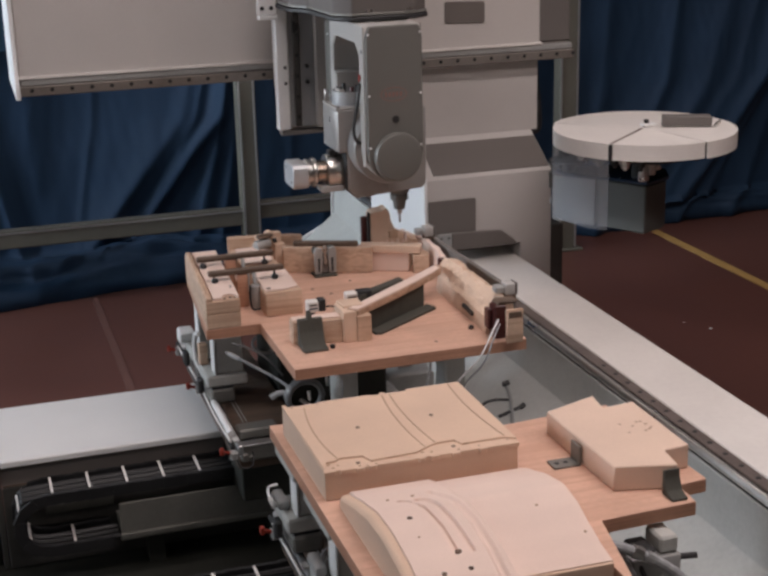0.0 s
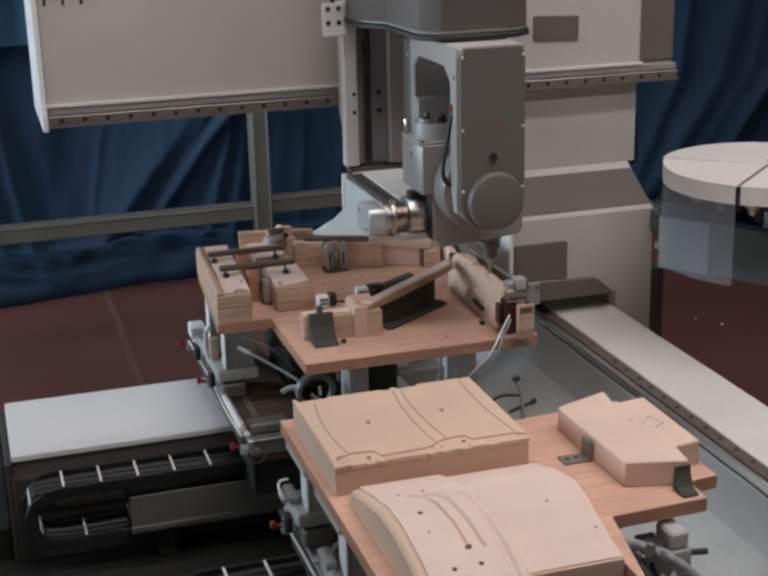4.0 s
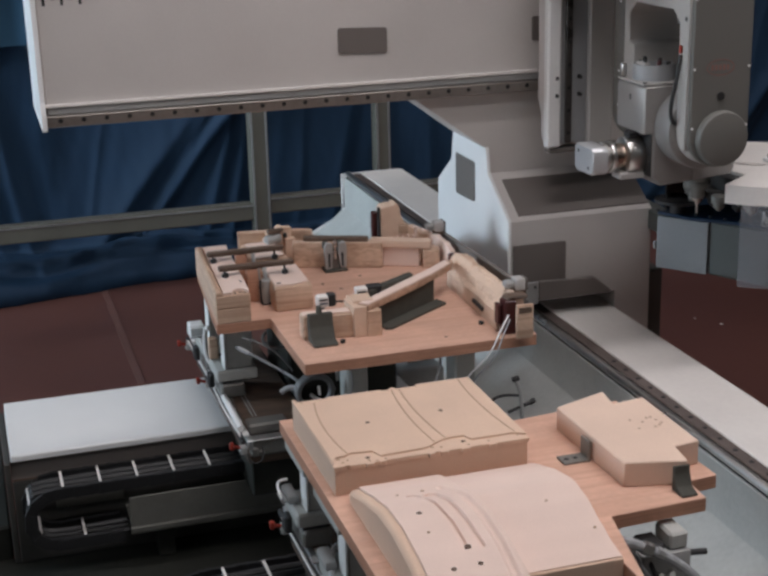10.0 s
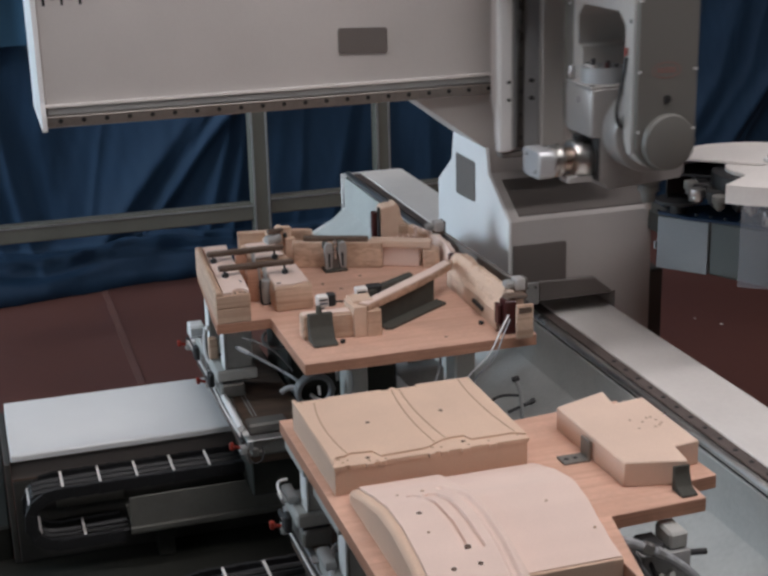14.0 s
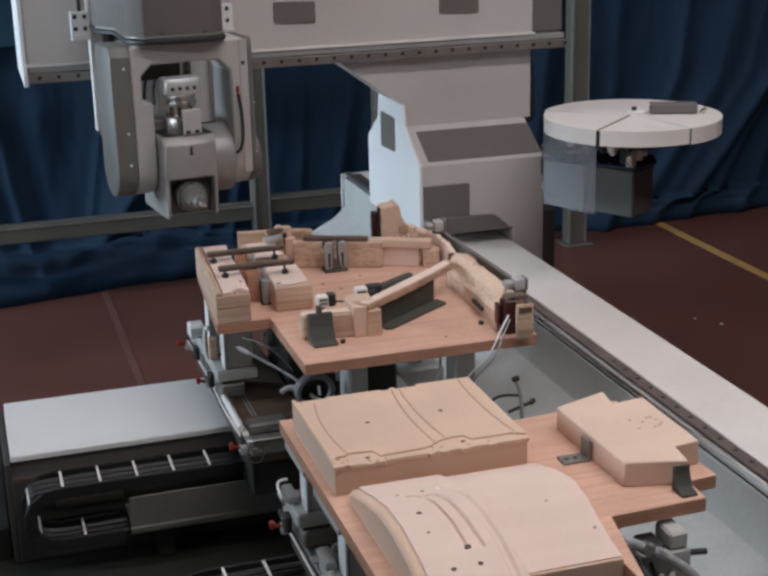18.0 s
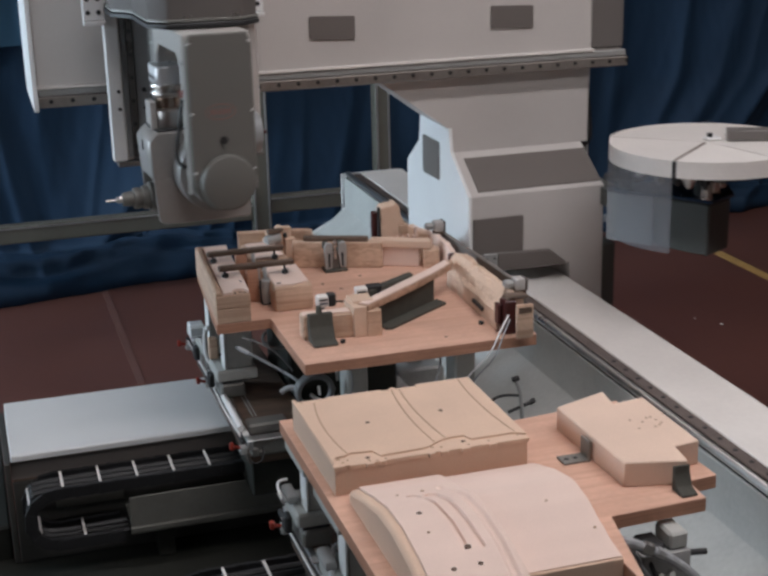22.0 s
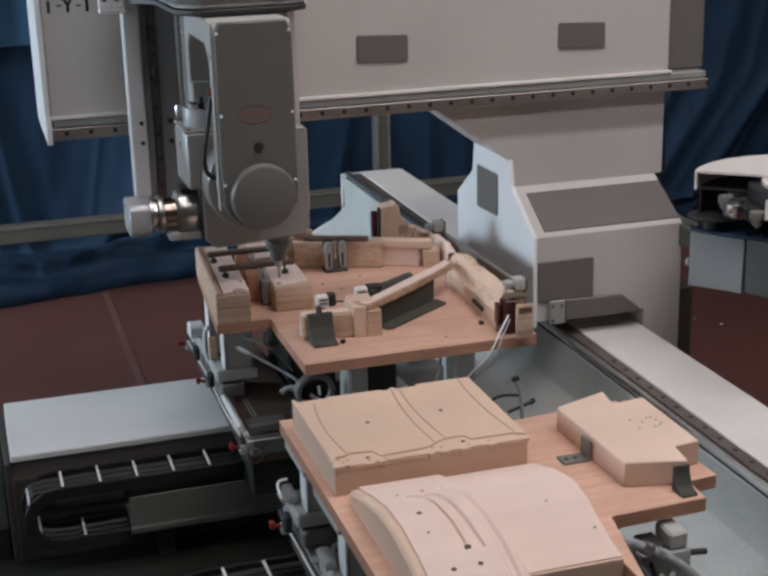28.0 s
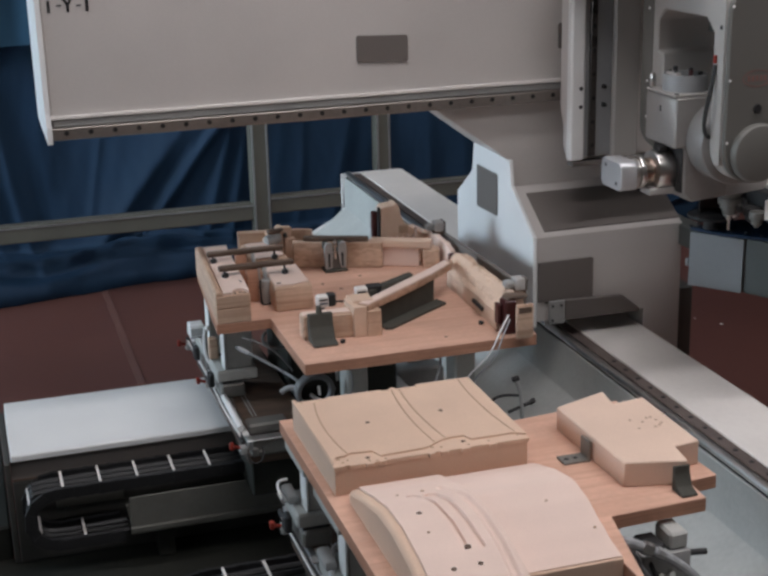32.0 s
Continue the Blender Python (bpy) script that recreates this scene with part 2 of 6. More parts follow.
for nm, a, b in (("wall_north", (-5.2, 9.3, 0), (11.2, 9.6, ROOF)), ("wall_south", (-5.2, -6.2, 0), (11.2, -6.0, ROOF)),
                 ("wall_east", (11.0, -6.0, 0), (11.2, 9.3, ROOF))):
    bm = B()
    box(bm, a, b, 0)
    tagged(part(nm, bm, WALLS), "plain pale workshop wall", "wall", kind="structure")
bm = B()
for a, b in (((-5.2, -6.0, 0), (-5.0, 9.3, 1.35)), ((-5.2, -6.0, 3.85), (-5.0, 9.3, ROOF)), ((-5.2, -6.0, 1.35), (-5.0, -0.45, 3.85)),
             ((-5.2, 1.45, 1.35), (-5.0, 2.55, 3.85)), ((-5.2, 4.45, 1.35), (-5.0, 6.45, 3.85)), ((-5.2, 8.35, 1.35), (-5.0, 9.3, 3.85))):
    box(bm, a, b, 0)
tagged(part("wall_west", bm, WALLS), "plain pale workshop wall with three windows", "wall", kind="structure")
for wy in (0.5, 3.5, 7.4):
    bm = B()
    box(bm, (-5.16, wy - 0.95, 1.35), (-5.14, wy + 0.95, 3.85), 0)
    tagged(part("window_1", bm, DAY), "bright daylight window", "window", kind="structure")
bm = B()
box(bm, (-5.2, -6.2, ROOF), (11.2, 9.7, ROOF + 0.2), 0)
tagged(part("ceiling", bm, WALLS), "plain pale workshop ceiling", "ceiling", kind="structure")
for ly in (0.9, 3.1, 7.0):
    lamp = thing("ceiling_lamp", "long white strip lamp under the ceiling", "lamp", (2.25, ly, ROOF), "roof lamps")
    bm = B()
    box(bm, (-0.35, ly - 0.22, ROOF - 0.13), (4.85, ly + 0.22, ROOF), 0.01)
    part("housing", bm, COVER, lamp)
    bm = B()
    box(bm, (-0.25, ly - 0.17, ROOF - 0.16), (4.75, ly + 0.17, ROOF - 0.132), 0.005)
    part("tube", bm, GLOW, lamp)

# blue curtain: hanging folds, gathered and lying on the floor
def curtain(name, x0, x1, y, top, seed, folds, slump):
    """Cloth with folds that swell softly on one side and fall back sharply on the other; its hem lies crumpled on the floor.
    Each fold: x at 0.45 m, x at 1.0 m, depth, soft width, sharp width."""
    rnd = random.Random(seed)
    nx, nz = int((x1 - x0) / 0.013), 110
    ph = [rnd.uniform(0, 6.3) for _ in range(4)]
    vs, fs = [], []
    for i in range(nx + 1):
        x = x0 + (x1 - x0) * i / nx
        for j in range(nz + 1):
            s = j / nz
            z = top * (1 - s ** 0.72)
            d = 0.05 * math.sin(1.7 * x + ph[0]) + 0.025 * noise.noise(Vector((x * 1.4 - z * 0.6, z * 0.7, seed)))
            rise = (z - 0.45) / 0.55
            if rise > 1.4:
                rise = 1.4 + (rise - 1.4) * 0.35
            for k, (xb, xt, deep, soft, sharp) in enumerate(folds):
                e = x - xb - (xt - xb) * rise - 0.02 * noise.noise(Vector((z * 2.2, k * 3.1, seed)))
                if -0.9 < e < 0.5:
                    w = sharp if e > 0 else soft
                    d -= deep * math.exp(-(e / w) ** 2 * 0.5 if e > 0 else e / w) * (0.75 + 0.25 * math.sin(1.9 * z + k * 2))
            d += 0.010 * noise.noise(Vector((x * 6 - z * 2, z * 2.2, seed + 4))) + 0.004 * noise.noise(Vector((x * 17, z * 9, seed + 5)))
            yy = y + d
            if z < 0.45:                      # the hem slumps forwards over the floor in creases
                k = (0.45 - z) / 0.45
                lump = 0.5 + 0.5 * noise.noise(Vector((x * 1.3, k * 1.2, seed + 6)))
                sweep = noise.noise(Vector((x * 1.1 + k * 1.6, k * 4.2 - x * 0.9, seed + 8)))
                fine = noise.noise(Vector((x * 3.4 + k * 2, k * 8.0 + x * 1.7, seed + 9)))
                ridge = ((1 - 2 * abs(sweep)) * 0.055 + (1 - 2 * abs(fine)) * 0.022) * (0.2 + 0.8 * slump)
                hi = 0.17 + 0.11 * lump * slump
                yy = y + d * (1 - k * slump) - (0.36 + 0.12 * math.sin(1.9 * x + ph[2])) * slump * k ** 0.8 - ridge * k * 0.8
                z = hi * math.sqrt(max(1 - k * k, 0)) + ridge * math.sin(math.pi * min(k * 1.03, 1))
            else:
                z = 0.22 + (z - 0.45) * (top - 0.22) / (top - 0.45)
            vs.append((x, yy, max(z, 0.004)))
    for i in range(nx):
        for j in range(nz):
            a = i * (nz + 1) + j
            fs.append((a, a + 1, a + nz + 2, a + nz + 1))
    me = bpy.data.meshes.new(name)
    me.from_pydata(vs, [], fs)
    for f in me.polygons:
        f.use_smooth = True
    me.materials.append(CURTAIN)
    ob = new(name, me)
    sd = ob.modifiers.new("thick", "SOLIDIFY")
    sd.thickness = 0.004
    return tagged(ob, "dark blue cloth curtain in loose folds, puddled on the floor", "curtain", "curtains")


curtain("curtain", -1.6, 2.62, 8.76, 3.6, 3,
        [(-1.2, -1.3, 0.10, 0.2, 0.08), (-0.6, -0.75, 0.10, 0.2, 0.08), (-0.15, -0.3, 0.08, 0.15, 0.06), (0.12, 0.02, 0.07, 0.10, 0.05), (0.31, 0.21, 0.08, 0.07, 0.05),
         (0.50, 0.455, 0.05, 0.12, 0.10), (0.678, 0.785, 0.014, 0.03, 0.02), (0.745, 1.206, 0.13, 0.22, 0.075), (0.86, 1.30, 0.03, 0.03, 0.03),
         (0.99, 1.43, 0.10, 0.075, 0.05), (1.03, 1.36, 0.018, 0.03, 0.02), (1.22, 1.50, 0.03, 0.05, 0.05), (1.44, 1.585, 0.085, 0.06, 0.06), (1.62, 1.715, 0.06, 0.06, 0.05),
         (1.86, 1.95, 0.03, 0.06, 0.05), (2.06, 2.12, 0.02, 0.05, 0.03), (2.3, 2.42, 0.03, 0.08, 0.05), (2.5, 2.6, 0.02, 0.05, 0.04)], 1.0)
curtain("curtain", 2.55, 6.9, 8.71, 3.6, 11,
        [(2.75, 2.7, 0.03, 0.08, 0.05), (3.0, 3.02, 0.03, 0.08, 0.05), (3.3, 3.25, 0.05, 0.1, 0.06), (3.7, 3.8, 0.05, 0.12, 0.07), (4.05, 4.12, 0.05, 0.08, 0.06), (4.30, 4.34, 0.06, 0.10, 0.06),
         (4.45, 4.72, 0.05, 0.08, 0.06), (4.58, 5.00, 0.10, 0.18, 0.09), (4.80, 5.22, 0.05, 0.08, 0.06), (4.98, 5.42, 0.16, 0.24, 0.08), (5.22, 5.55, 0.06, 0.08, 0.05), (5.55, 5.72, 0.10, 0.14, 0.07),
         (5.95, 6.0, 0.08, 0.15, 0.07), (6.35, 6.4, 0.08, 0.15, 0.07)], 0.1)

# paler cloth band above the curtain's corner
vs, fs = [], []
for i in range(121):
    for j in range(2):
        vs.append((-1.6 + 2.4 * i / 120, 8.50 + 0.025 * math.sin(i * 0.21) + 0.012 * math.sin(i * 0.53), 1.552 + 2.0 * j))
    if i < 120:
        fs.append((2 * i, 2 * i + 2, 2 * i + 3, 2 * i + 1))
me = bpy.data.meshes.new("upper_cloth")
me.from_pydata(vs, [], fs)
me.materials.append(CLOTH2)
ob = new("upper_cloth", me)
ob.modifiers.new("thick", "SOLIDIFY").thickness = 0.005
tagged(ob, "paler blue cloth band hanging before the dark curtain", "curtain", "curtains")
for px, py, r in ((3.887, 6.60, 0.006), (3.974, 6.456, 0.009)):
    bm = B()
    prism(bm, [(px - r, py - r * 0.7), (px + r, py - r), (px + r * 0.8, py + r), (px - r * 0.9, py + r * 0.6)], "z", 0.0006, 0.003)
    tagged(part("paper_scrap", bm, PAINT_W), "tiny white paper scrap on the red floor", "scrap", "paper scraps")

# ---- fence of square tubes before the curtain
fence = thing("safety_fence", "grey-green square-tube safety fence before the curtain", "fence", (2.0, 8.3, 0))
for px, w in ((-0.75, 0.11), (1.735, 0.115), (2.545, 0.10), (3.92, 0.14)):
    bm = B()
    box(bm, (px - w / 2, 8.25, 0.012), (px + w / 2, 8.35, 2.9), 0.006)
    post = part("post", bm, FRAME, fence)
    bm = B()
    box(bm, (px - 0.1, 8.2, 0.0), (px + 0.1, 8.4, 0.012), 0.002)
    part("foot_plate", bm, FRAME, post)
    bm = B()
    for s in (-1, 1):
        box(bm, (px + s * w / 2 - s * 0.018, 8.244, 0.02), (px + s * w / 2 - s * 0.006, 8.2485, 2.88), 0)
    part("edge_strip", bm, ALU, post)
for a, b, z in ((-0.695, 1.6775, 0.458), (1.7925, 2.495, 0.49), (2.595, 3.85, 0.49), (-0.695, 1.6775, 2.4), (1.7925, 2.495, 2.4), (2.595, 3.85, 2.4)):
    bm = B()
    box(bm, (a, 8.26, z - 0.055), (b, 8.34, z + 0.055), 0.006)
    rl = part("rail", bm, FRAME, fence)
    bm = B()
    box(bm, (a, 8.254, z + 0.035), (b, 8.2575, z + 0.045), 0)
    part("edge_strip", bm, ALU, rl)
    bm = B()
    for q in np.arange(a + 0.02, b - 0.02, 0.036):
        box(bm, (q, 8.262, z + 0.0552), (q + 0.016, 8.29, z + 0.0570), 0)
    part("slot_row", bm, IRON, rl, "row of pale slots along the rail")["kind"] = "stuff"

# ---- machine bed: right guide beam
bed = thing("guide_beam", "long white machine guide beam with a dark rail along its inner edge", "machine bed", (2.2, 3.5, 0))
bm = B()
prism(bm, [(2.040, 0.835), (2.138, 0.835), (2.138, 0.845), (2.36, 0.845), (2.36, 0.0), (1.66, 0.0), (1.66, 0.43), (1.80, 0.47), (2.034, 0.66)], "y", 0.6, 7.385, 0.004)
part("body", bm, BEDPAINT, bed, "pale grey painted steel beam with a sloping foot")
bm = B()
box(bm, (2.1345, 0.58, 0.8455), (2.383, 7.38, 0.858), 0.004)
part("top_cover", bm, COVER, bed, "white sheet-metal cover")
bm = B()
box(bm, (2.363, 0.6, 0.30), (2.383, 7.38, 0.835), 0.003)
part("side_cover", bm, COVER, bed)
bm = B()
box(bm, (2.088, 0.6, 0.836), (2.1335, 7.37, 0.855), 0.003)
rail = part("guide_rail", bm, RAILBROWN, bed, "brown-grey oiled steel guide rail")
bolts(rail, [(2.111, y, 0.855) for y in np.arange(0.7, 4.2, 0.09)], "z", 0.0085, 0.0015, BLACK, "rail_screw")
bm = B()
cyl(bm, (2.056, 0.6, 0.854), (2.056, 7.37, 0.854), 0.015, n=20)
part("guide_rod", bm, CHROME, bed, "dark polished round guide rod")
bm = B()
box(bm, (2.046, 0.6, 0.8355), (2.086, 7.37, 0.840), 0.001)
part("rack_strip", bm, BLACK, bed, "black strip under the rod")
bm = B()
prism(bm, [(2.02, 0.855), (2.365, 0.855), (2.365, 0.0), (1.62, 0.0), (1.62, 0.42), (2.02, 0.62)], "y", 7.388, 7.40, 0.002)
part("end_plate", bm, PAINT_W, bed, "white end plate")

# left cross table with its energy chains, and the dark bed between
pit = thing("machine_bed", "low near-black steel bed below the clamping tables", "machine bed", (0.9, 3.5, 0))
bm = B()
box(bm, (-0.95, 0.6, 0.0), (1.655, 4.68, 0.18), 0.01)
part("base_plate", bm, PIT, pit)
# Dark box added to hide the red floor in this dark corner.
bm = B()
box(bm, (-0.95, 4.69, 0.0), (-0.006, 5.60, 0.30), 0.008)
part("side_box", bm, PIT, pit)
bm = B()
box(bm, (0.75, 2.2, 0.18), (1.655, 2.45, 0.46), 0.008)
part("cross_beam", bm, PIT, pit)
bm = B()
box(bm, (1.02, 4.2, 0.18), (1.655, 4.36, 0.46), 0.008)
part("cross_beam", bm, PIT, pit)
# Dark box added to blacken the space under the holding fixture.
bm = B()
box(bm, (1.03, 4.362, 0.18), (1.40, 5.05, 0.60), 0.01)
part("cross_beam", bm, TRAY2, pit)
bm = B()
box(bm, (1.3, 2.46, 0.18), (1.652, 4.19, 0.42), 0.01)
part("side_box", bm, BEDPAINT, pit)
ct = thing("side_table", "long white-topped steel side table", "machine table", (0.8, 4.9, 0))
bm = B()
box(bm, (0.02, 4.625, 0.575), (1.55, 5.15, 0.60), 0.004)
part("top", bm, PAINT_W, ct, "plain white sheet-metal top")
bm = B()
box(bm, (0.0175, 4.645, 0.50), (1.54, 5.13, 0.574), 0.003)
part("apron", bm, PAINT_D, ct)
bm = B()
box(bm, (0.06, 4.70, 0.18), (1.5, 5.08, 0.499), 0.004)
part("body", bm, TRAY2, ct)
bm = B()
box(bm, (0.018, 4.624, 0.181), (1.03, 4.644, 0.498), 0.003)
part("front_panel", bm, TRAY2, ct, "dark grey front panel")
bm = B()
box(bm, (0.022, 4.6195, 0.505), (1.03, 4.6235, 0.512), 0.001)
part("trim_strip", bm, DARKWOOD, ct)
bm = B()
box(bm, (-0.004, 4.626, 0.181), (0.0165, 5.13, 0.572), 0.003)
part("end_panel", bm, TRAY2, ct, "dark end panel")


def energy_chain(x0, x1, y0, y1, zlow, zhigh, lower_end):
    """An open cable chain: an upper run, a bend at x0 and a lower run, of linked black frames with pale crossbars."""
    ch = thing("energy_chain", "black plastic energy chain with pale crossbars, bent back on itself", "energy chain", (x0, (y0 + y1) / 2, zlow - 0.02), "energy chains")
    r = (zhigh - zlow) / 2
    zc = (zhigh + zlow) / 2
    path = [(x, zhigh) for x in np.arange(x1, x0 + r, -0.043)]
    n = max(int(math.pi * r / 0.043), 4)
    path += [(x0 + r - r * math.sin(math.pi * k / n), zc + r * math.cos(math.pi * k / n)) for k in range(n + 1)]
    path += [(x, zlow) for x in np.arange(x0 + r + 0.043, lower_end, 0.043)]
    for side, (ya, yb) in (("near", (y0, y0 + 0.014)), ("far", (y1 - 0.014, y1))):
        for i, (a, b) in enumerate(zip(path, path[1:])):
            d = Vector((b[0] - a[0], 0, b[1] - a[1]))
            if d.length < 1e-4:
                continue
            d.normalize()
            u = Vector((-d.z, 0, d.x)) * 0.021
            e = d * 0.006
            A, C = Vector((a[0], 0, a[1])) - e, Vector((b[0], 0, b[1])) + e
            o = 0.003 if i % 2 else 0.0
            q = [A + u * 0.8, A - u * 0.8, C - u, C + u]
            bm = B()
            prism(bm, [(v.x, v.z) for v in q], "y", ya + o, yb + o, 0)
            part("link", bm, PLASTIC, ch)
    turn = len([p for p in path if p[1] > zlow + 0.02])
    bars = [i for i in range(0, turn, 3)] + [i + 1 for i in range(turn - turn % 3 + 3, len(path) - 2, 3)]
    for a, b in [(path[i], path[i + 1]) for i in bars]:
        d = Vector((b[0] - a[0], 0, b[1] - a[1])).normalized()
        u = Vector((-d.z, 0, d.x))
        for s in (1, -1):
            c = Vector((a[0], 0, a[1])) + u * 0.020 * s
            bm = B()
            q = [c - d * 0.0042 - u * .002, c + d * 0.0042 - u * .002, c + d * 0.0042 + u * 0.002, c - d * 0.0042 + u * 0.002]
            prism(bm, [(v.x, v.z) for v in q], "y", y0 + 0.016, y1 - 0.012, 0)
            part("crossbar", bm, COVER, ch)
    for k in range(3):
        bm = B()
        yy = y0 + 0.04 + k * (y1 - y0 - 0.08) / 2
        tube(bm, [(x1, yy, zhigh), (x0 + r, yy, zhigh), (x0 + r * 0.3, yy, zc + r * 0.7), (x0 + r * 0.02, yy, zc), (x0 + r * 0.3, yy, zc - r * 0.7), (x0 + r, yy, zlow), (lower_end, yy, zlow)], 0.012, 6)
        part("cable", bm, BLACK, ch)
    return ch


energy_chain(0.06, 0.956, 4.44, 4.60, 0.318, 0.514, 0.40)
energy_chain(0.44, 0.986, 3.575, 3.735, 0.318, 0.505, 0.75)
tr = thing("chain_tray", "grey sheet-metal tray that carries the energy chain", "cable tray", (0.7, 4.5, 0.183))
bm = B()
prism(bm, [(4.425, 0.468), (4.430, 0.468), (4.430, 0.362), (4.60, 0.362), (4.60, 0.355), (4.425, 0.355)], "x", 0.402, 1.1, 0.001)
part("channel", bm, TRAY, tr)
bm = B()
prism(bm, [(4.412, 0.354), (4.434, 0.354), (4.434, 0.328), (4.418, 0.328), (4.412, 0.335)], "x", 0.40, 1.1, 0.001)
part("lower_lip", bm, TRAY, tr, "darker lower lip")
bm = B()
box(bm, (0.16, 4.604, 0.385), (0.40, 4.616, 0.432), 0.002)
part("rear_strip", bm, TRAY, tr, "pale strip behind the chain's bend")
bm = B()
box(bm, (0.20, 4.604, 0.445), (0.395, 4.612, 0.452), 0.001)
part("rear_strip", bm, TRAY, tr)
for x in (0.5, 0.95):
    bm = B()
    box(bm, (x, 4.50, 0.183), (x + 0.06, 4.59, 0.3545), 0.002)
    part("foot", bm, PIT, tr)
# ---- gantry, drawn at its rear position
GB = (2.2, 6.1, 0.9)
gantry = thing("machine_gantry", "grey painted cantilever gantry of a milling machine", "machine gantry", GB)
bm = B()
box(bm, (0.275, 5.925, 1.784), (2.57, 6.33, 2.95), 0.006)
part("beam", bm, PAINT, gantry, "smooth warm-grey painted cross beam")
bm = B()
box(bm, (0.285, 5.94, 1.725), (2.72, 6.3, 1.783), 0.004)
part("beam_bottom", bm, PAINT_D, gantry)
bm = B()
box(bm, (0.272, 5.908, 1.779), (2.575, 5.9245, 1.791), 0.002)
part("drip_strip", bm, COVER, gantry, "bright strip along the beam")
bm = B()
box(bm, (0.27, 5.895, 1.712), (2.725, 5.939, 1.752), 0.003)
brail = part("guide_rail", bm, RAILS, gantry, "brown-grey steel guide rail with screw holes")
bm = B()
box(bm, (0.28, 5.915, 1.7535), (2.725, 5.939, 1.7785), 0.003)
part("rail_seat", bm, CAST, gantry)
bm = B()
for x in np.arange(0.32, 2.72, 0.08):
    cyl(bm, (x, 5.8955, 1.735), (x, 5.8935, 1.735), 0.0085, n=8)
part("rail_screws", bm, BLACK, brail)["kind"] = "stuff"
bm = B()
prism(bm, [(5.89, 1.70), (5.90, 1.70), (6.335, 1.72), (6.335, 2.95), (5.915, 2.95), (5.915, 1.80), (5.89, 1.76)], "x", 0.255, 0.2735, 0.002)
part("end_cap", bm, PAINT_W, gantry, "white painted end cap")
for x, w, z, h in ((0.301, 0.010, 2.128, 0.04), (0.335, 0.016, 2.148, 0.005), (0.363, 0.009, 2.128, 0.022), (0.398, 0.016, 2.146, 0.005), (0.425, 0.010, 2.128, 0.04)):
    bm = B()
    box(bm, (x - w / 2, 5.9225, z), (x + w / 2, 5.9245, z + h), 0)
    part("print_bar", bm, BLACK, gantry)
for e in (-1, 1):
    bm = B()
    prism(bm, [(0.363 - 0.0045 + 0.0005 * e, 2.1505), (0.363 + 0.0045 + 0.0005 * e, 2.1505), (0.363 + 0.0045 + e * 0.013, 2.174), (0.363 - 0.0045 + e * 0.013, 2.174)], "y", 5.9222 if e > 0 else 5.9226, 5.9245)
    part("print_bar", bm, BLACK, gantry)
bm = B()
box(bm, (2.572, 5.95, 1.784), (2.73, 6.33, 2.95), 0.006)
part("end_box", bm, PAINT_M, gantry, "darker grey end box")
for a in (1.34, 2.11):
    bm = B()
    prism(bm, [(a + 0.006, 1.90), (a + 0.182, 1.893), (a + 0.188, 1.90), (a + 0.188, 1.98), (a + 0.182, 1.986), (a + 0.006, 1.993), (a, 1.986), (a, 1.906)], "y", 5.918, 5.9265, 0.001)
    part("hatch", bm, PAINT_D, gantry, "dark grey rectangular hatch")
# column
bm = B()
prism(bm, [(1.575, 1.7245), (1.62, 1.72), (1.944, 1.48), (1.944, 1.388), (2.57, 1.388), (2.57, 1.7245)], "y", 5.952, 6.31, 0)
part("column", bm, PAINT, gantry, "grey column with a slanted gusset")
bm = B()
for xa, xb, zb in ((1.945, 2.39, 0.925), (2.39, 2.54, 0.30)):
    prism(bm, [(6.312, 1.387), (5.952, 1.387), (5.722, 1.245), (5.715, zb), (6.50, zb), (6.50, 1.25), (6.33, 1.37)], "x", xa, xb, 0)
bmesh.ops.remove_doubles(bm, verts=bm.verts, dist=1e-5)
part("base", bm, PAINT, gantry, "grey painted base with a sloping front", smooth=20)
bm = B()
prism(bm, [(6.315, 1.493), (5.945, 1.493), (5.925, 1.395), (5.712, 1.25), (5.708, 0.905), (6.505, 0.905), (6.505, 1.255), (6.335, 1.375)], "x", 1.928, 1.943, 0.002)
shield = part("side_shield", bm, PAINT_W, gantry, "pale bluish-white side plate")
bm = B()
prism(bm, [(6.065, 1.25), (6.262, 1.243), (6.27, 1.25), (6.27, 1.408), (6.262, 1.414), (6.065, 1.414), (6.058, 1.406), (6.058, 1.258)], "x", 1.923, 1.929, 0.001)
part("hatch", bm, PAINT_D, shield, "dark grey hatch")
bm = B()
prism(bm, [(5.744, 1.2585), (5.915, 1.3635), (5.912, 1.3685), (5.741, 1.2635)], "x", 1.985, 2.536, 0)
part("slope_panel", bm, PAINT_D, gantry, "dark grey sloping panel")
bm = B()
prism(bm, [(1.95, 1.0), (2.165, 0.996), (2.17, 1.002), (2.17, 1.147), (2.164, 1.153), (1.95, 1.153)], "y", 5.708, 5.7165, 0.001)
part("hatch", bm, PAINT_D, gantry, "dark grey rectangular hatch")
bm = B()
prism(bm, [(2.052, 0.922), (2.052, 1.004), (2.29, 0.994), (2.362, 0.935), (2.366, 0.922)], "y", 5.698, 5.80, 0.004)
part("wiper_cover", bm, PAINT_D, gantry, "dark grey cover that runs over the rail")
bm = B()
box(bm, (1.985, 5.692, 0.915), (2.05, 5.702, 1.005), 0.003)
wip = part("wiper_plate", bm, CAST, gantry)
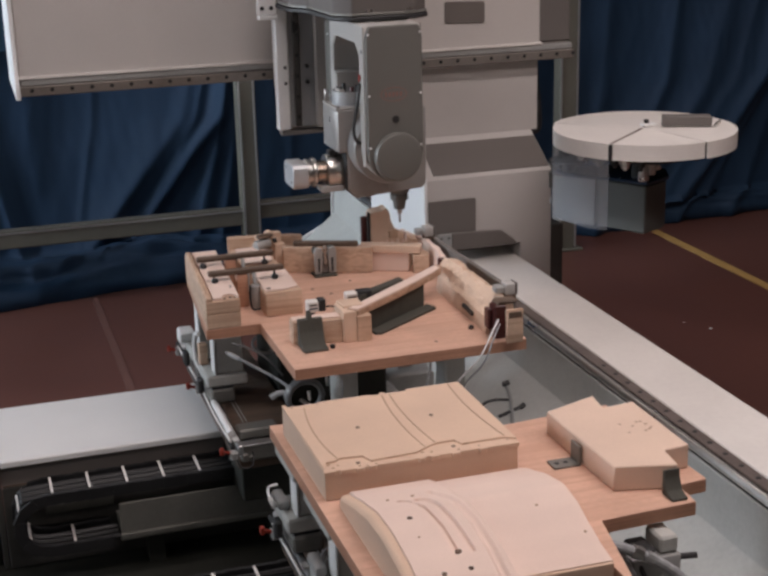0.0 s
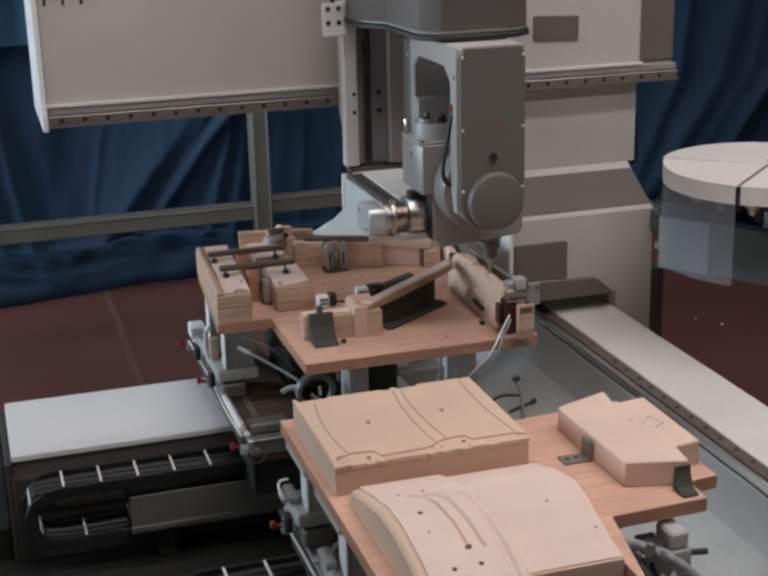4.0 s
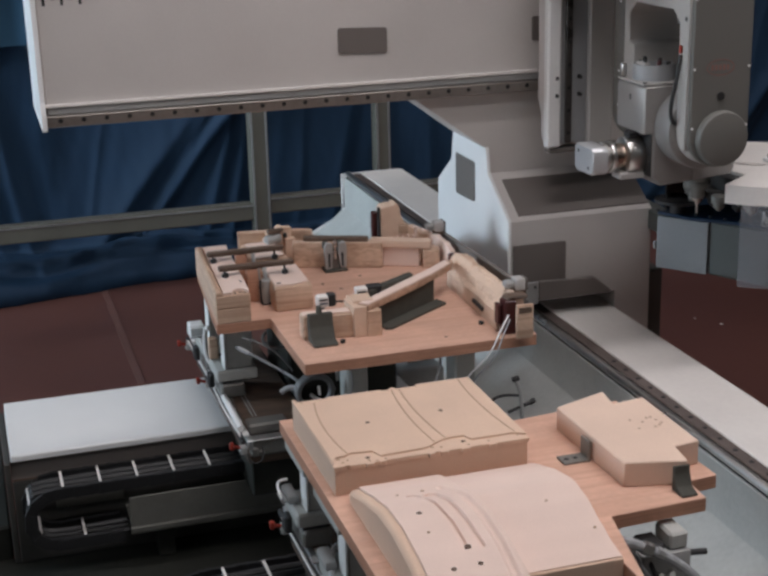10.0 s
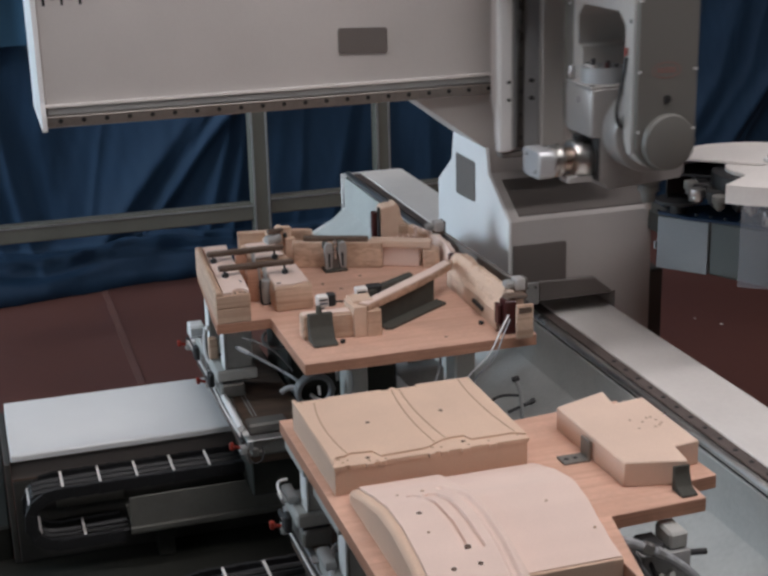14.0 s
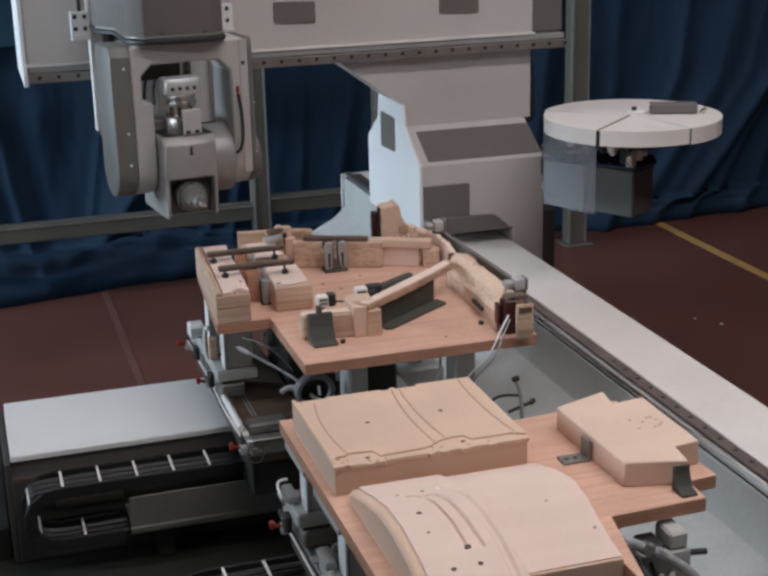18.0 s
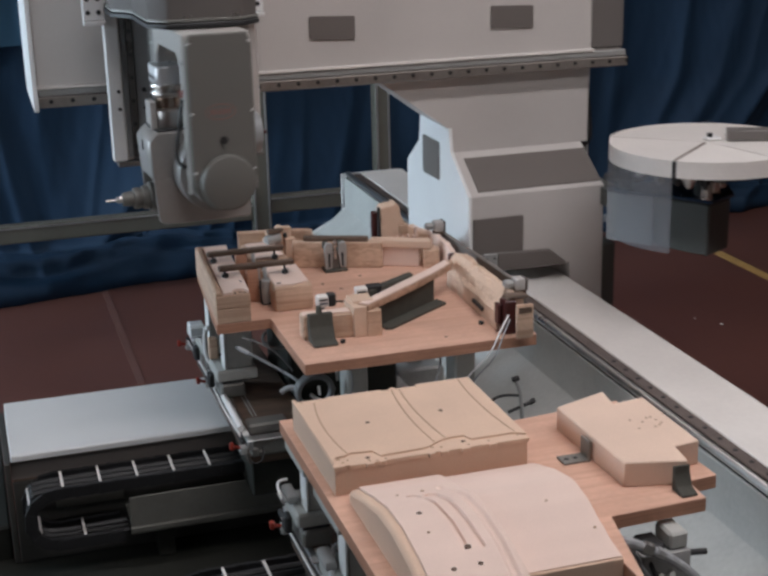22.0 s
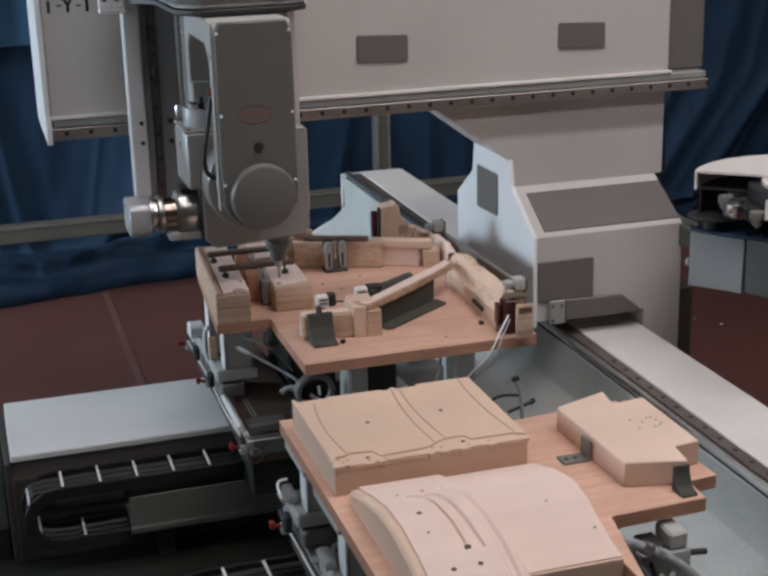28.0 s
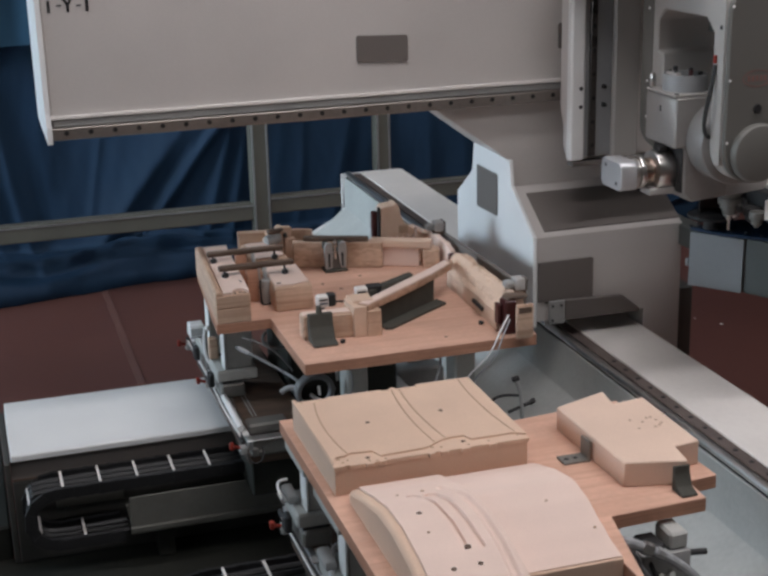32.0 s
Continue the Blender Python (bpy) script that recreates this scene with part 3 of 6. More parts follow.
bolts(wip, [(2.0, 5.692, 0.985), (2.035, 5.692, 0.985), (2.0, 5.692, 0.93)], "-y", 0.005, 0.003, BLACK)
bm = B()
box(bm, (2.06, 5.9, 0.8585), (2.36, 6.44, 0.867), 0.002)
part("slide_block", bm, RAILS, gantry)
bm = B()
box(bm, (2.541, 5.745, 0.02), (2.615, 6.49, 0.98), 0.006)
part("rear_box", bm, HOUSE, gantry, "dark grey-green box behind the base")
# cable behind the base
bm = B()
tube(bm, [(2.555, 6.05, 1.40), (2.60, 6.05, 1.36), (2.62, 6.05, 1.42), (2.60, 6.07, 1.7)], 0.018, 8)
part("cable_sleeve", bm, BLACK, gantry)

# ---- tool magazine beside the column
MC = (2.733, 5.205)
MR = 0.38
mag = thing("tool_magazine", "round white-covered tool magazine on a bracket beside the gantry", "tool magazine", (*MC, 1.1))


def sector(bm, r, z0, z1, a0, a1, steps=44):
    """A lid sector: a thin top plate and a thin rim."""
    ang = [radians(a0 + (a1 - a0) * k / steps) for k in range(steps + 1)]
    pts = [(MC[0], MC[1])] + [(MC[0] + r * math.cos(a), MC[1] + r * math.sin(a)) for a in ang]
    prism(bm, pts, "z", z1 - 0.008, z1)
    return curved_wall(bm, r, 0.008, z0, z1 - 0.0085, ang)


def curved_wall(bm, r, thick, z0, z1, ang):
    """A bent sheet round the magazine's axis."""
    rows = [[bm.verts.new((MC[0] + rr * math.cos(t), MC[1] + rr * math.sin(t), z)) for rr, z in ((r, z0), (r, z1), (r - thick, z1), (r - thick, z0))] for t in ang]
    for p, q in zip(rows, rows[1:]):
        for k in range(4):
            bm.faces.new((p[k], p[(k + 1) % 4], q[(k + 1) % 4], q[k]))
    bm.faces.new(rows[0])
    bm.faces.new(rows[-1][::-1])
    return bm


part("lid", sector(B(), MR, 1.445, 1.512, -77, 140), COVER, mag, "fixed rear part of the white lid")
ang0 = [radians(-76 + 215 * k / 40) for k in range(41)]
# Black sheet added to put shade on the lid's underside.
bm = B()
prism(bm, [MC] + [(MC[0] + 0.364 * math.cos(a), MC[1] + 0.364 * math.sin(a)) for a in ang0], "z", 1.4455, 1.452)
part("lid_lining", bm, PLASTIC, mag, "black sheet added for the lid's shaded underside")
door = part("lid_door", sector(B(), MR - 0.009, 1.446, 1.5105, 141, 282), COVER, mag, "turning front part of the white lid", at=(*MC, 1.5))
for k0, k1, rim in ((-138, -138, True), (-76, -76, True)):
    a = radians(k0)
    c, s = math.cos(a), math.sin(a)
    bm = B()
    q = [(MC[0] + rr * c - t * s, MC[1] + rr * s + t * c) for rr, t in ((MR - 0.007, -0.008), (MR - 0.007, 0.008), (MR - 0.010, 0.008), (MR - 0.010, -0.008))]
    prism(bm, q, "z", 1.447, 1.508)
    part("seam", bm, BLACK, door if k0 == -138 else mag)
a = radians(-138)
c, s = math.cos(a), math.sin(a)
bm = B()
prism(bm, [(MC[0] + rr * c - t * s, MC[1] + rr * s + t * c) for rr, t in ((0.02, -0.005), (0.02, 0.005), (0.368, 0.005), (0.368, -0.005))], "z", 1.5105, 1.512)
part("seam", bm, DARKWOOD, door)
bm = curved_wall(B(), 0.372, 0.004, 1.16, 1.445, [radians(150 + 71 * j / 40) for j in range(41)])
part("skirt", bm, CLEAR, door, "clear plastic skirt")
bm = B()
prism(bm, [(2.80, 5.165), (2.985, 5.09), (3.01, 5.15), (2.83, 5.23)], "z", 1.5155, 1.556, 0.003)
part("hinge_box", bm, PAINT_M, mag, "grey box on the lid")
bm = B()
box(bm, (2.735, 5.20, 1.5125), (2.795, 5.245, 1.526), 0.004)
lt = part("latch", bm, PAINT_W, mag, "small white latch")
bm = B()
cyl(bm, (2.755, 5.222, 1.526), (2.755, 5.222, 1.540), 0.011, n=12)
part("latch_knob", bm, BLACK, lt)
bm = B()
cyl(bm, (3.012, 5.11, 1.5125), (3.03, 5.10, 1.535), 0.009, n=12)
part("lid_hinge", bm, STEEL, mag)
bm = B()
prism(bm, [(2.585, 5.322), (2.70, 5.105), (2.835, 5.18), (2.89, 5.30), (2.83, 5.46), (2.62, 5.48)], "z", 1.08, 1.285, 0.006)
part("housing", bm, HOUSE, mag, "dark grey drive housing")
bm = B()
prism(bm, [(2.445, 5.47), (2.50, 5.345), (2.61, 5.235), (2.70, 5.095), (2.845, 5.17), (2.90, 5.30), (2.84, 5.47), (2.62, 5.49)], "z", 1.291, 1.303, 0.003)
trayp = part("tool_tray", bm, BLUEBIN, mag, "dark blue plastic tray")
for k in range(9):
    t0 = k / 8
    x, y = 2.448 + 0.254 * t0, 5.468 - 0.375 * t0 + 0.03 * math.sin(math.pi * t0)
    bm = B()
    cyl(bm, (x, y, 1.303), (x, y, 1.310), 0.007, n=10, bev=0.002)
    part("rim_stud", bm, PLASTIC, trayp)
bm = B()
prism(bm, [(2.455, 5.484), (2.576, 5.322), (2.582, 5.327), (2.461, 5.489)], "z", 1.080, 1.278, 0.002)
box(bm, (2.448, 5.486, 1.150), (2.462, 5.500, 1.180), 0.003)
part("side_plate", bm, GREYPLATE, mag, "grey side plate")
bm = B()
prism(bm, [(MC[0] + 0.15 * math.cos(radians(q)), MC[1] + 0.15 * math.sin(radians(q))) for q in range(0, 360, 8)], "z", 1.486, 1.5005, 0.002)
part("hub_plate", bm, COVER, mag, "white hub plate under the lid")
bm = B()
cyl(bm, (*MC, 1.304), (*MC, 1.395), 0.045, n=28)
# Wide black drum is added to blacken the space right below the lid.
cyl(bm, (*MC, 1.395), (*MC, 1.4855), 0.195, n=48, bev=0.004)
wheel = part("tool_wheel", bm, PLASTIC, mag, "tool carrier with a wide black drum added to darken the lid's inside")
# Added black wall fills the rear, so the inside reads as shade.
bm = curved_wall(B(), 0.362, 0.006, 1.315, 1.4453, [radians(20 + 119 * j / 40) for j in range(41)])
part("rear_guard", bm, PLASTIC, mag, "black wall added to darken the space under the lid")
rnd = random.Random(12)
for k in range(13):
    a, r = radians(84 + 13 * k), 0.235 + 0.03 * (k % 2)
    c = Vector((MC[0] + r * math.cos(a), MC[1] + r * math.sin(a), 0))
    low = 1.375 + 0.018 * rnd.random()
    tool = B()
    cyl(tool, c + Vector((0, 0, 1.412)), c + Vector((0, 0, 1.440)), 0.026, n=18, bev=0.002)
    cyl(tool, c + Vector((0, 0, 1.396)), c + Vector((0, 0, 1.412)), 0.019, n=18, bev=0.001)
    cyl(tool, c + Vector((0, 0, low)), c + Vector((0, 0, 1.396)), 0.008, 0.013, n=14)
    th = part("tool_holder", tool, (PLASTIC, IRON, PLASTIC, STEEL)[k % 4], wheel)
    bm = B()
    tube(bm, [c.lerp(Vector((*MC, 0)), 0.28) + Vector((0, 0, 1.425)), c.lerp(Vector((*MC, 0)), 0.09) + Vector((0, 0, 1.425))], 0.010, 8)
    part("gripper", bm, PLASTIC, th, "black tool gripper")
bm = B()
cyl(bm, (2.501, 5.419, 1.304), (2.501, 5.419, 1.345), 0.03, n=20)
cyl(bm, (2.501, 5.419, 1.345), (2.501, 5.419, 1.357), 0.085, n=48, bev=0.003)
disc = part("exchange_disc", bm, PLASTIC, mag, "dark exchange disc")
bm = B()
cyl(bm, (2.538, 5.371, 1.3572), (2.538, 5.371, 1.385), 0.019, n=20, bev=0.002)
cyl(bm, (2.538, 5.371, 1.385), (2.538, 5.371, 1.398), 0.013, n=20)
cyl(bm, (2.538, 5.371, 1.398), (2.538, 5.371, 1.438), 0.016, 0.010, n=20, bev=0.002)
part("waiting_tool", bm, STEEL, disc, "bright steel tool holder")
bm = B()
cyl(bm, (2.70, 5.13, 1.408), (2.70, 5.13, 1.44), 0.024, n=20, bev=0.003)
cyl(bm, (2.70, 5.13, 1.372), (2.70, 5.13, 1.407), 0.018, n=20, bev=0.002)
cyl(bm, (2.70, 5.13, 1.304), (2.70, 5.13, 1.371), 0.023, 0.019, n=20, bev=0.002)
box(bm, (2.722, 5.118, 1.325), (2.752, 5.158, 1.40), 0.005)
cyl(bm, (2.755, 5.115, 1.36), (2.755, 5.105, 1.36), 0.012, n=14, bev=0.002)
part("change_arm", bm, STEEL, mag, "bright steel tool gripper")
bm = B()
box(bm, (2.545, 5.48, 1.16), (2.62, 5.95, 1.24), 0.005)
part("bracket", bm, HOUSE, mag)

# ---- carriage on the beam, with its upright guides (x = 0 at the spindle's middle)
car = thing("beam_carriage", "grey machine carriage with upright guide rails on the beam", "machine carriage", (0, 0, 0))
bm = B()
prism(bm, [(-0.235, 2.95), (-0.235, 1.70), (-0.222, 1.64), (-0.222, 1.56), (-0.21, 1.525), (0.295, 1.525), (0.32, 1.56), (0.32, 2.95)], "y", 5.715, 5.805, 0.006)
part("plate", bm, PAINT, car)
bm = B()
box(bm, (-0.20, 5.806, 1.70), (0.28, 5.886, 1.772), 0.006)
box(bm, (-0.20, 5.806, 2.5), (0.28, 5.92, 2.6), 0.006)
part("slide_block", bm, RAILS, car)
# The right strip takes darker paint for the shade that lies on it.
for a in (-0.252, -0.085):
    bm = B()
    w = 0.055 if a < -0.2 else 0.10
    box(bm, (a, 5.675, 1.53), (a + w, 5.714, 2.94), 0.006)
    part("cover_strip", bm, PAINT_W if a < -0.2 else HEADPAINT, car)
bm = B()
for xa, xb in ((-0.1925, -0.1735), (-0.1475, -0.0855)):
    box(bm, (xa, 5.694, 1.54), (xb, 5.714, 2.94), 0.002)
part("rail_flank", bm, GREYPLATE, car, "grey plate beside the rail")
bm = B()
box(bm, (-0.173, 5.686, 1.54), (-0.148, 5.714, 2.94), 0.003)
ur0 = part("upright_rail", bm, RAILDARK, car, "dark steel upright guide rail")
bolts(ur0, [(-0.1605, 5.686, z) for z in np.arange(1.58, 2.3, 0.085)], "-y", 0.0075, 0.002, BLACK, "rail_screw")
bm = B()
box(bm, (-0.1965, 5.694, 1.54), (-0.1935, 5.7135, 2.94), 0.001)
part("bright_edge", bm, ALU, car)
bm = B()
box(bm, (0.235, 5.69, 1.54), (0.285, 5.714, 2.94), 0.003)
part("upright_rail", bm, RAILS, car)
bolts(car, [(x, 5.688, z) for z in (1.725, 1.79) for x in (-0.214, -0.12)], "-y", 0.0085, 0.015, BLACK)
bm = B()
box(bm, (-0.235, 5.69, 1.505), (0.32, 5.74, 1.522), 0.004)
part("stop_plate", bm, PAINT_D, car)
# ---- ram that slides up and down the carriage (z = 0 at the head's reference)
ram = thing("machine_ram", "grey faceted ram housing that slides on the carriage", "machine ram", (0, 0, 0))
HC = 5.175
outline = [(-0.235, 0.50), (-0.235, 0.30), (-0.178, 0.21), (-0.168, -0.08), (-0.112, -0.15), (0.128, -0.15), (0.185, -0.105), (0.215, 0.20), (0.235, 0.50)]
bm = B()
prism(bm, outline, "z", 0.360, 1.55, 0.008, 2)
part("housing", bm, PAINT_M, ram, "satin grey faceted sheet housing")
bm = B()
prism(bm, [(x * 1.04, y * 1.02 - 0.004) for x, y in outline], "z", 0.3425, 0.3592, 0.003)
part("seal_lip", bm, BLACK, ram, "black rubber lip")
bm = B()
prism(bm, [(x * 1.02, y * 1.01 - 0.002) for x, y in outline], "z", 0.362, 0.371, 0.001)
part("trim", bm, IRON, ram)
for s in (-1, 1):
    x = -0.275 if s < 0 else 0.305
    bm = B()
    box(bm, (x - 0.045, 0.49, 0.315), (x + 0.035, 0.515, 0.41), 0.004)
    box(bm, (x - 0.045, 0.47, 0.298), (x + 0.035, 0.515, 0.314), 0.003)
    br = part("bracket", bm, PAINT_W, ram, "pale bracket with four bolts")
    bolts(br, [(x + dx, 0.49, z) for dx in (-0.026, 0.012) for z in (0.342, 0.39)], "-y", 0.009, 0.004, BLACK)
bm = B()
cyl(bm, (0, 0, 0.3385), (0, 0, 0.342), 0.13, n=40)
part("turntable", bm, PAINT_D, ram)
bm = B()
box(bm, (-0.287, 0.498, 0.4105), (-0.274, 0.513, 1.5), 0.002)
part("edge_seal", bm, BLACK, ram, "black strip above the bracket")
bolts(ram, [(-0.06, -0.153, 0.380), (-0.04, -0.153, 0.380), (0.10, -0.153, 0.380), (0.115, -0.153, 0.380)], "-y", 0.004, 0.004, STEEL)

# ---- swivelling fork head; it turns about the upright axis, the spindle unit tilts between its arms
head = thing("milling_head", "grey five-axis fork milling head with a tilting spindle", "milling head", (0, 0, 0))
AX = -0.125
arc = [(0.108 * math.cos(a), AX + 0.108 * math.sin(a)) for a in np.linspace(0, -math.pi, 17)]
bm = B()
side = [(-0.095, 0.338), (0.095, 0.338), (0.108, 0.30)] + arc + [(-0.108, 0.30)]
U = [(-0.265, AX), (-0.265, 0.325), (-0.255, 0.338), (0.175, 0.338), (0.185, 0.325), (0.185, AX), (0.112, AX), (0.112, 0.118), (0.116, 0.126), (0.148, 0.128), (0.150, 0.132), (0.150, 0.228), (0.106, 0.266), (-0.150, 0.266), (-0.198, 0.222), (-0.198, AX)]
prism(bm, U, "x", -0.108, 0.108, 0.005)
low = [(x * 0.99, z) for x, z in [(0.108, AX + 0.02)] + arc + [(-0.108, AX + 0.02)]]
prism(bm, low, "y", -0.264, -0.199, 0.004)
prism(bm, low, "y", 0.113, 0.184, 0.004)
part("fork", bm, HEADPAINT, head, "light grey painted fork")
bm = B()
prism(bm, [(0.085, 0.338), (0.108, 0.30)] + arc + [(-0.108, 0.30), (-0.085, 0.338)], "y", 0.1855, 0.262, 0.006, 2)
pl2 = part("side_cover", bm, SIDEGREY, head, "deep dark grey side cover")
for sx, ax in ((-1, "-x"), (1, "x")):
    bolts(pl2, [(sx * 0.108, 0.212, z) for z in (0.26, 0.02, -0.10)], ax, 0.005, 0.003, PAINT_W)
s = -1
bm = B()
prism(bm, [(x * 0.985, z) for x, z in side], "y", s * 0.2655, s * 0.286, 0.004)
pl = part("side_cover", bm, SIDEGREY, head, "dark grey side cover")
bm = B()
cyl(bm, (0.004, s * 0.286, AX - 0.012), (0.004, s * 0.316, AX - 0.012), 0.094, 0.088, 48, 0.008)
part("round_cap", bm, SIDEGREY, pl)
bolts(pl, [(x, s * 0.286, z) for x in (-0.098, 0.098) for z in (0.31, 0.09, -0.10)], "-y", 0.0045, 0.003, PAINT_W)
bm = B()
cyl(bm, (0.0, s * 0.286, 0.0), (0.0, s * 0.291, 0.0), 0.013, n=16)
part("plug", bm, BLACK, pl)
bm = B()
for k in range(36):
    a, b = (2 * math.pi * j / 36 for j in (k, k + 1))
    q = [(-0.005 + rx * math.cos(t), 0.092 + rz * math.sin(t)) for rx, rz, t in ((0.05, 0.026, a), (0.05, 0.026, b), (0.047, 0.023, b), (0.047, 0.023, a))]
    prism(bm, q, "y", s * 0.286, s * 0.2868)
part("badge_ring", bm, LOGO, pl, "faded red oval ring")
bm = B()
for k in range(5):
    box(bm, (-0.038 + k * 0.014, s * 0.2866, 0.083), (-0.030 + k * 0.014, s * 0.286, 0.101), 0)
part("badge_bars", bm, LOGO, pl, "faded red printed bars")
bm = B()
tube(bm, [(-0.112, -0.22, 0.13), (-0.125, -0.225, 0.06), (-0.14, -0.22, -0.03), (-0.13, -0.21, -0.08), (-0.10, -0.19, -0.10)], 0.0065, 8)
part("cable", bm, BLACK, head)
bm = B()
box(bm, (-0.117, -0.224, 0.135), (-0.1085, -0.214, 0.160), 0.001)
part("red_tag", bm, ORANGE, head)
for xs in (-1, 1):
    bm = B()
    box(bm, (xs * 0.1082, -0.2645, AX - 0.05), (xs * 0.1115, -0.232, 0.336), 0.0015)
    part("edge_trim", bm, HEADPAINT, head, "raised edge along the fork's leg")
bm = B()
cyl(bm, (-0.1, -0.245, 0.245), (-0.112, -0.245, 0.245), 0.008, n=12)
part("plug", bm, BLACK, head)

bm = B()
box(bm, (-0.10, -0.1976, -0.10), (0.10, -0.1945, 0.215), 0.001)
part("inner_plate", bm, DRUM, head, "grey metal plate inside the fork")
bm = B()
box(bm, (0.030, -0.084, 0.055), (0.038, -0.052, 0.2655), 0.002)
bs = part("back_strip", bm, DRUM, head, "upright strip with two holes")
bolts(bs, [(0.030, -0.068, z) for z in (0.205, 0.245)], "-x", 0.006, 0.001, BLACK, "hole")
bm = B()
box(bm, (0.055, -0.05, 0.185), (0.064, 0.115, 0.2655), 0.002)
bp0 = part("back_plate", bm, HOUSE, head, "dark plate hanging in the fork")
for y, z, m in ((-0.02, 0.225, STEEL), (0.025, 0.21, IRON), (0.07, 0.23, STEEL), (0.095, 0.20, BLACK)):
    bolts(bp0, [(0.064, y, z)], "x", 0.009, 0.018, m, "fitting")
for y0, y1, m in ((-0.02, -0.04, BLACK), (0.025, 0.05, HOSE_D), (0.07, 0.085, BLACK)):
    bm = B()
    tube(bm, [(0.08, y0, 0.222), (0.10, y0 * 0.8 + y1 * 0.2, 0.20), (0.095, y1, 0.15), (0.085, y1 * 1.1, 0.085)], 0.007, 8)
    part("pipe", bm, m, head)

# spindle unit: a body with a pocket for the main spindle below, a side spindle and a round cup on its back
bm = B()
prism(bm, [(-0.168, 0.004), (-0.160, 0.012), (-0.005, 0.012), (0.0, 0.008), (0.03, 0.008), (0.03, -0.322), (-0.10, -0.33), (-0.13, -0.30), (-0.13, -0.15), (-0.168, -0.15)], "y", -0.092, 0.106, 0.006)
prism(bm, [(0.026, 0.008), (0.175, 0.008), (0.185, 0.0), (0.185, -0.245), (0.026, -0.245)], "y", -0.0915, 0.1055, 0.004)
for ya, yb in ((-0.0918, -0.081), (0.095, 0.1058)):
    prism(bm, [(0.026, -0.24), (0.182, -0.24), (0.182, -0.29), (0.168, -0.311), (0.026, -0.321)], "y", ya, yb, 0.002)
unit = part("spindle_unit", bm, SPINDLE, head, "grey spindle body", at=(0, 0, AX))
bm = B()
cyl(bm, (0, -0.196, AX), (0, -0.093, AX), 0.132, n=48, bev=0.008)
part("tilt_drum", bm, DRUM, unit, "round grey tilt drum")
bm = B()
cyl(bm, (0, 0.1065, AX), (0, 0.1125, AX), 0.105, n=40, bev=0.003)
part("tilt_drum", bm, PAINT_M, unit)
RX, RY = -0.083, 0.007
bm = B()
box(bm, (-0.170, -0.088, 0.0125), (0.004, 0.102, 0.020), 0.002)
part("flange", bm, HEADPAINT, unit, "thin square flange")
bolts(unit, [(RX + x, RY + y, 0.020) for y in (-0.080, 0.080) for x in (-0.074, 0.072)], "z", 0.009, 0.003, BLACK)
bm = B()
n = 48
rows = [[bm.verts.new((RX + r * math.cos(2 * math.pi * k / n), RY + r * math.sin(2 * math.pi * k / n), z)) for r, z in ((0.072, 0.0203), (0.071, 0.068), (0.069, 0.072), (0.059, 0.072), (0.057, 0.068), (0.056, 0.0203))] for k in range(n)]
for k in range(n):
    p, q = rows[k], rows[(k + 1) % n]
    for j in range(6):
        bm.faces.new((p[j], p[(j + 1) % 6], q[(j + 1) % 6], q[j]))
part("rear_cup", bm, GREYPLATE, unit, "round grey open cup")
bm = B()
cyl(bm, (RX, RY, 0.0204), (RX, RY, 0.036), 0.0555, n=40)
part("cup_floor", bm, SPINDLE, unit)
bm = B()
cyl(bm, (RX + 0.008, RY, 0.0362), (RX + 0.008, RY, 0.052), 0.037, 0.034, 32, 0.004)
part("collar", bm, SPINDLE, unit)
bm = B()
cyl(bm, (RX + 0.008, RY, 0.0522), (RX + 0.008, RY, 0.060), 0.027, 0.024, 28, 0.003)
part("hub", bm, IRON, unit)
bm = B()
cyl(bm, (RX + 0.008, RY, 0.0602), (RX + 0.008, RY, 0.0625), 0.015, n=20)
part("bore", bm, BLACK, unit)
bm = B()
box(bm, (RX - 0.054, RY - 0.030, 0.0362), (RX - 0.030, RY + 0.030, 0.080), 0.005, 2)
cb = part("connector_block", bm, CAPGREY, unit, "beige connector block")
for dx, dy in ((-0.045, -0.018), (-0.045, 0.018), (-0.037, 0.0)):
    bm = B()
    cyl(bm, (RX + dx, RY + dy, 0.080), (RX + dx, RY + dy, 0.0835), 0.006, n=12)
    part("screw_hole", bm, BLACK, cb)
for dx, dy, h, m in ((0.036, 0.030, 0.046, BLACK), (-0.012, 0.044, 0.054, PLASTIC), (0.042, -0.022, 0.042, BLACK), (-0.006, -0.044, 0.052, MAROON)):
    bm = B()
    cyl(bm, (RX + dx, RY + dy, 0.0362), (RX + dx, RY + dy, 0.0362 + h), 0.0075, n=12, bev=0.002)
    part("cap_plug", bm, m, unit)
bm = B()
cyl(bm, (RX - 0.072, 0.088, 0.0205), (RX - 0.072, 0.088, 0.066), 0.010, n=18, bev=0.003)
part("steel_plug", bm, STEEL, unit)
for x, z in ((-0.1682, -0.030), (-0.1682, -0.040)):
    bm = B()
    cyl(bm, (x + 0.001, 0.006, z), (x - 0.0012, 0.006, z), 0.005, n=12)
    part("keyhole", bm, BLACK, unit)
for x in (-0.088, -0.076, -0.066):
    bm = B()
    cyl(bm, (x, 0.006, -0.3285), (x, 0.006, -0.3315), 0.0058, n=12)
    part("keyhole", bm, BLACK, unit)
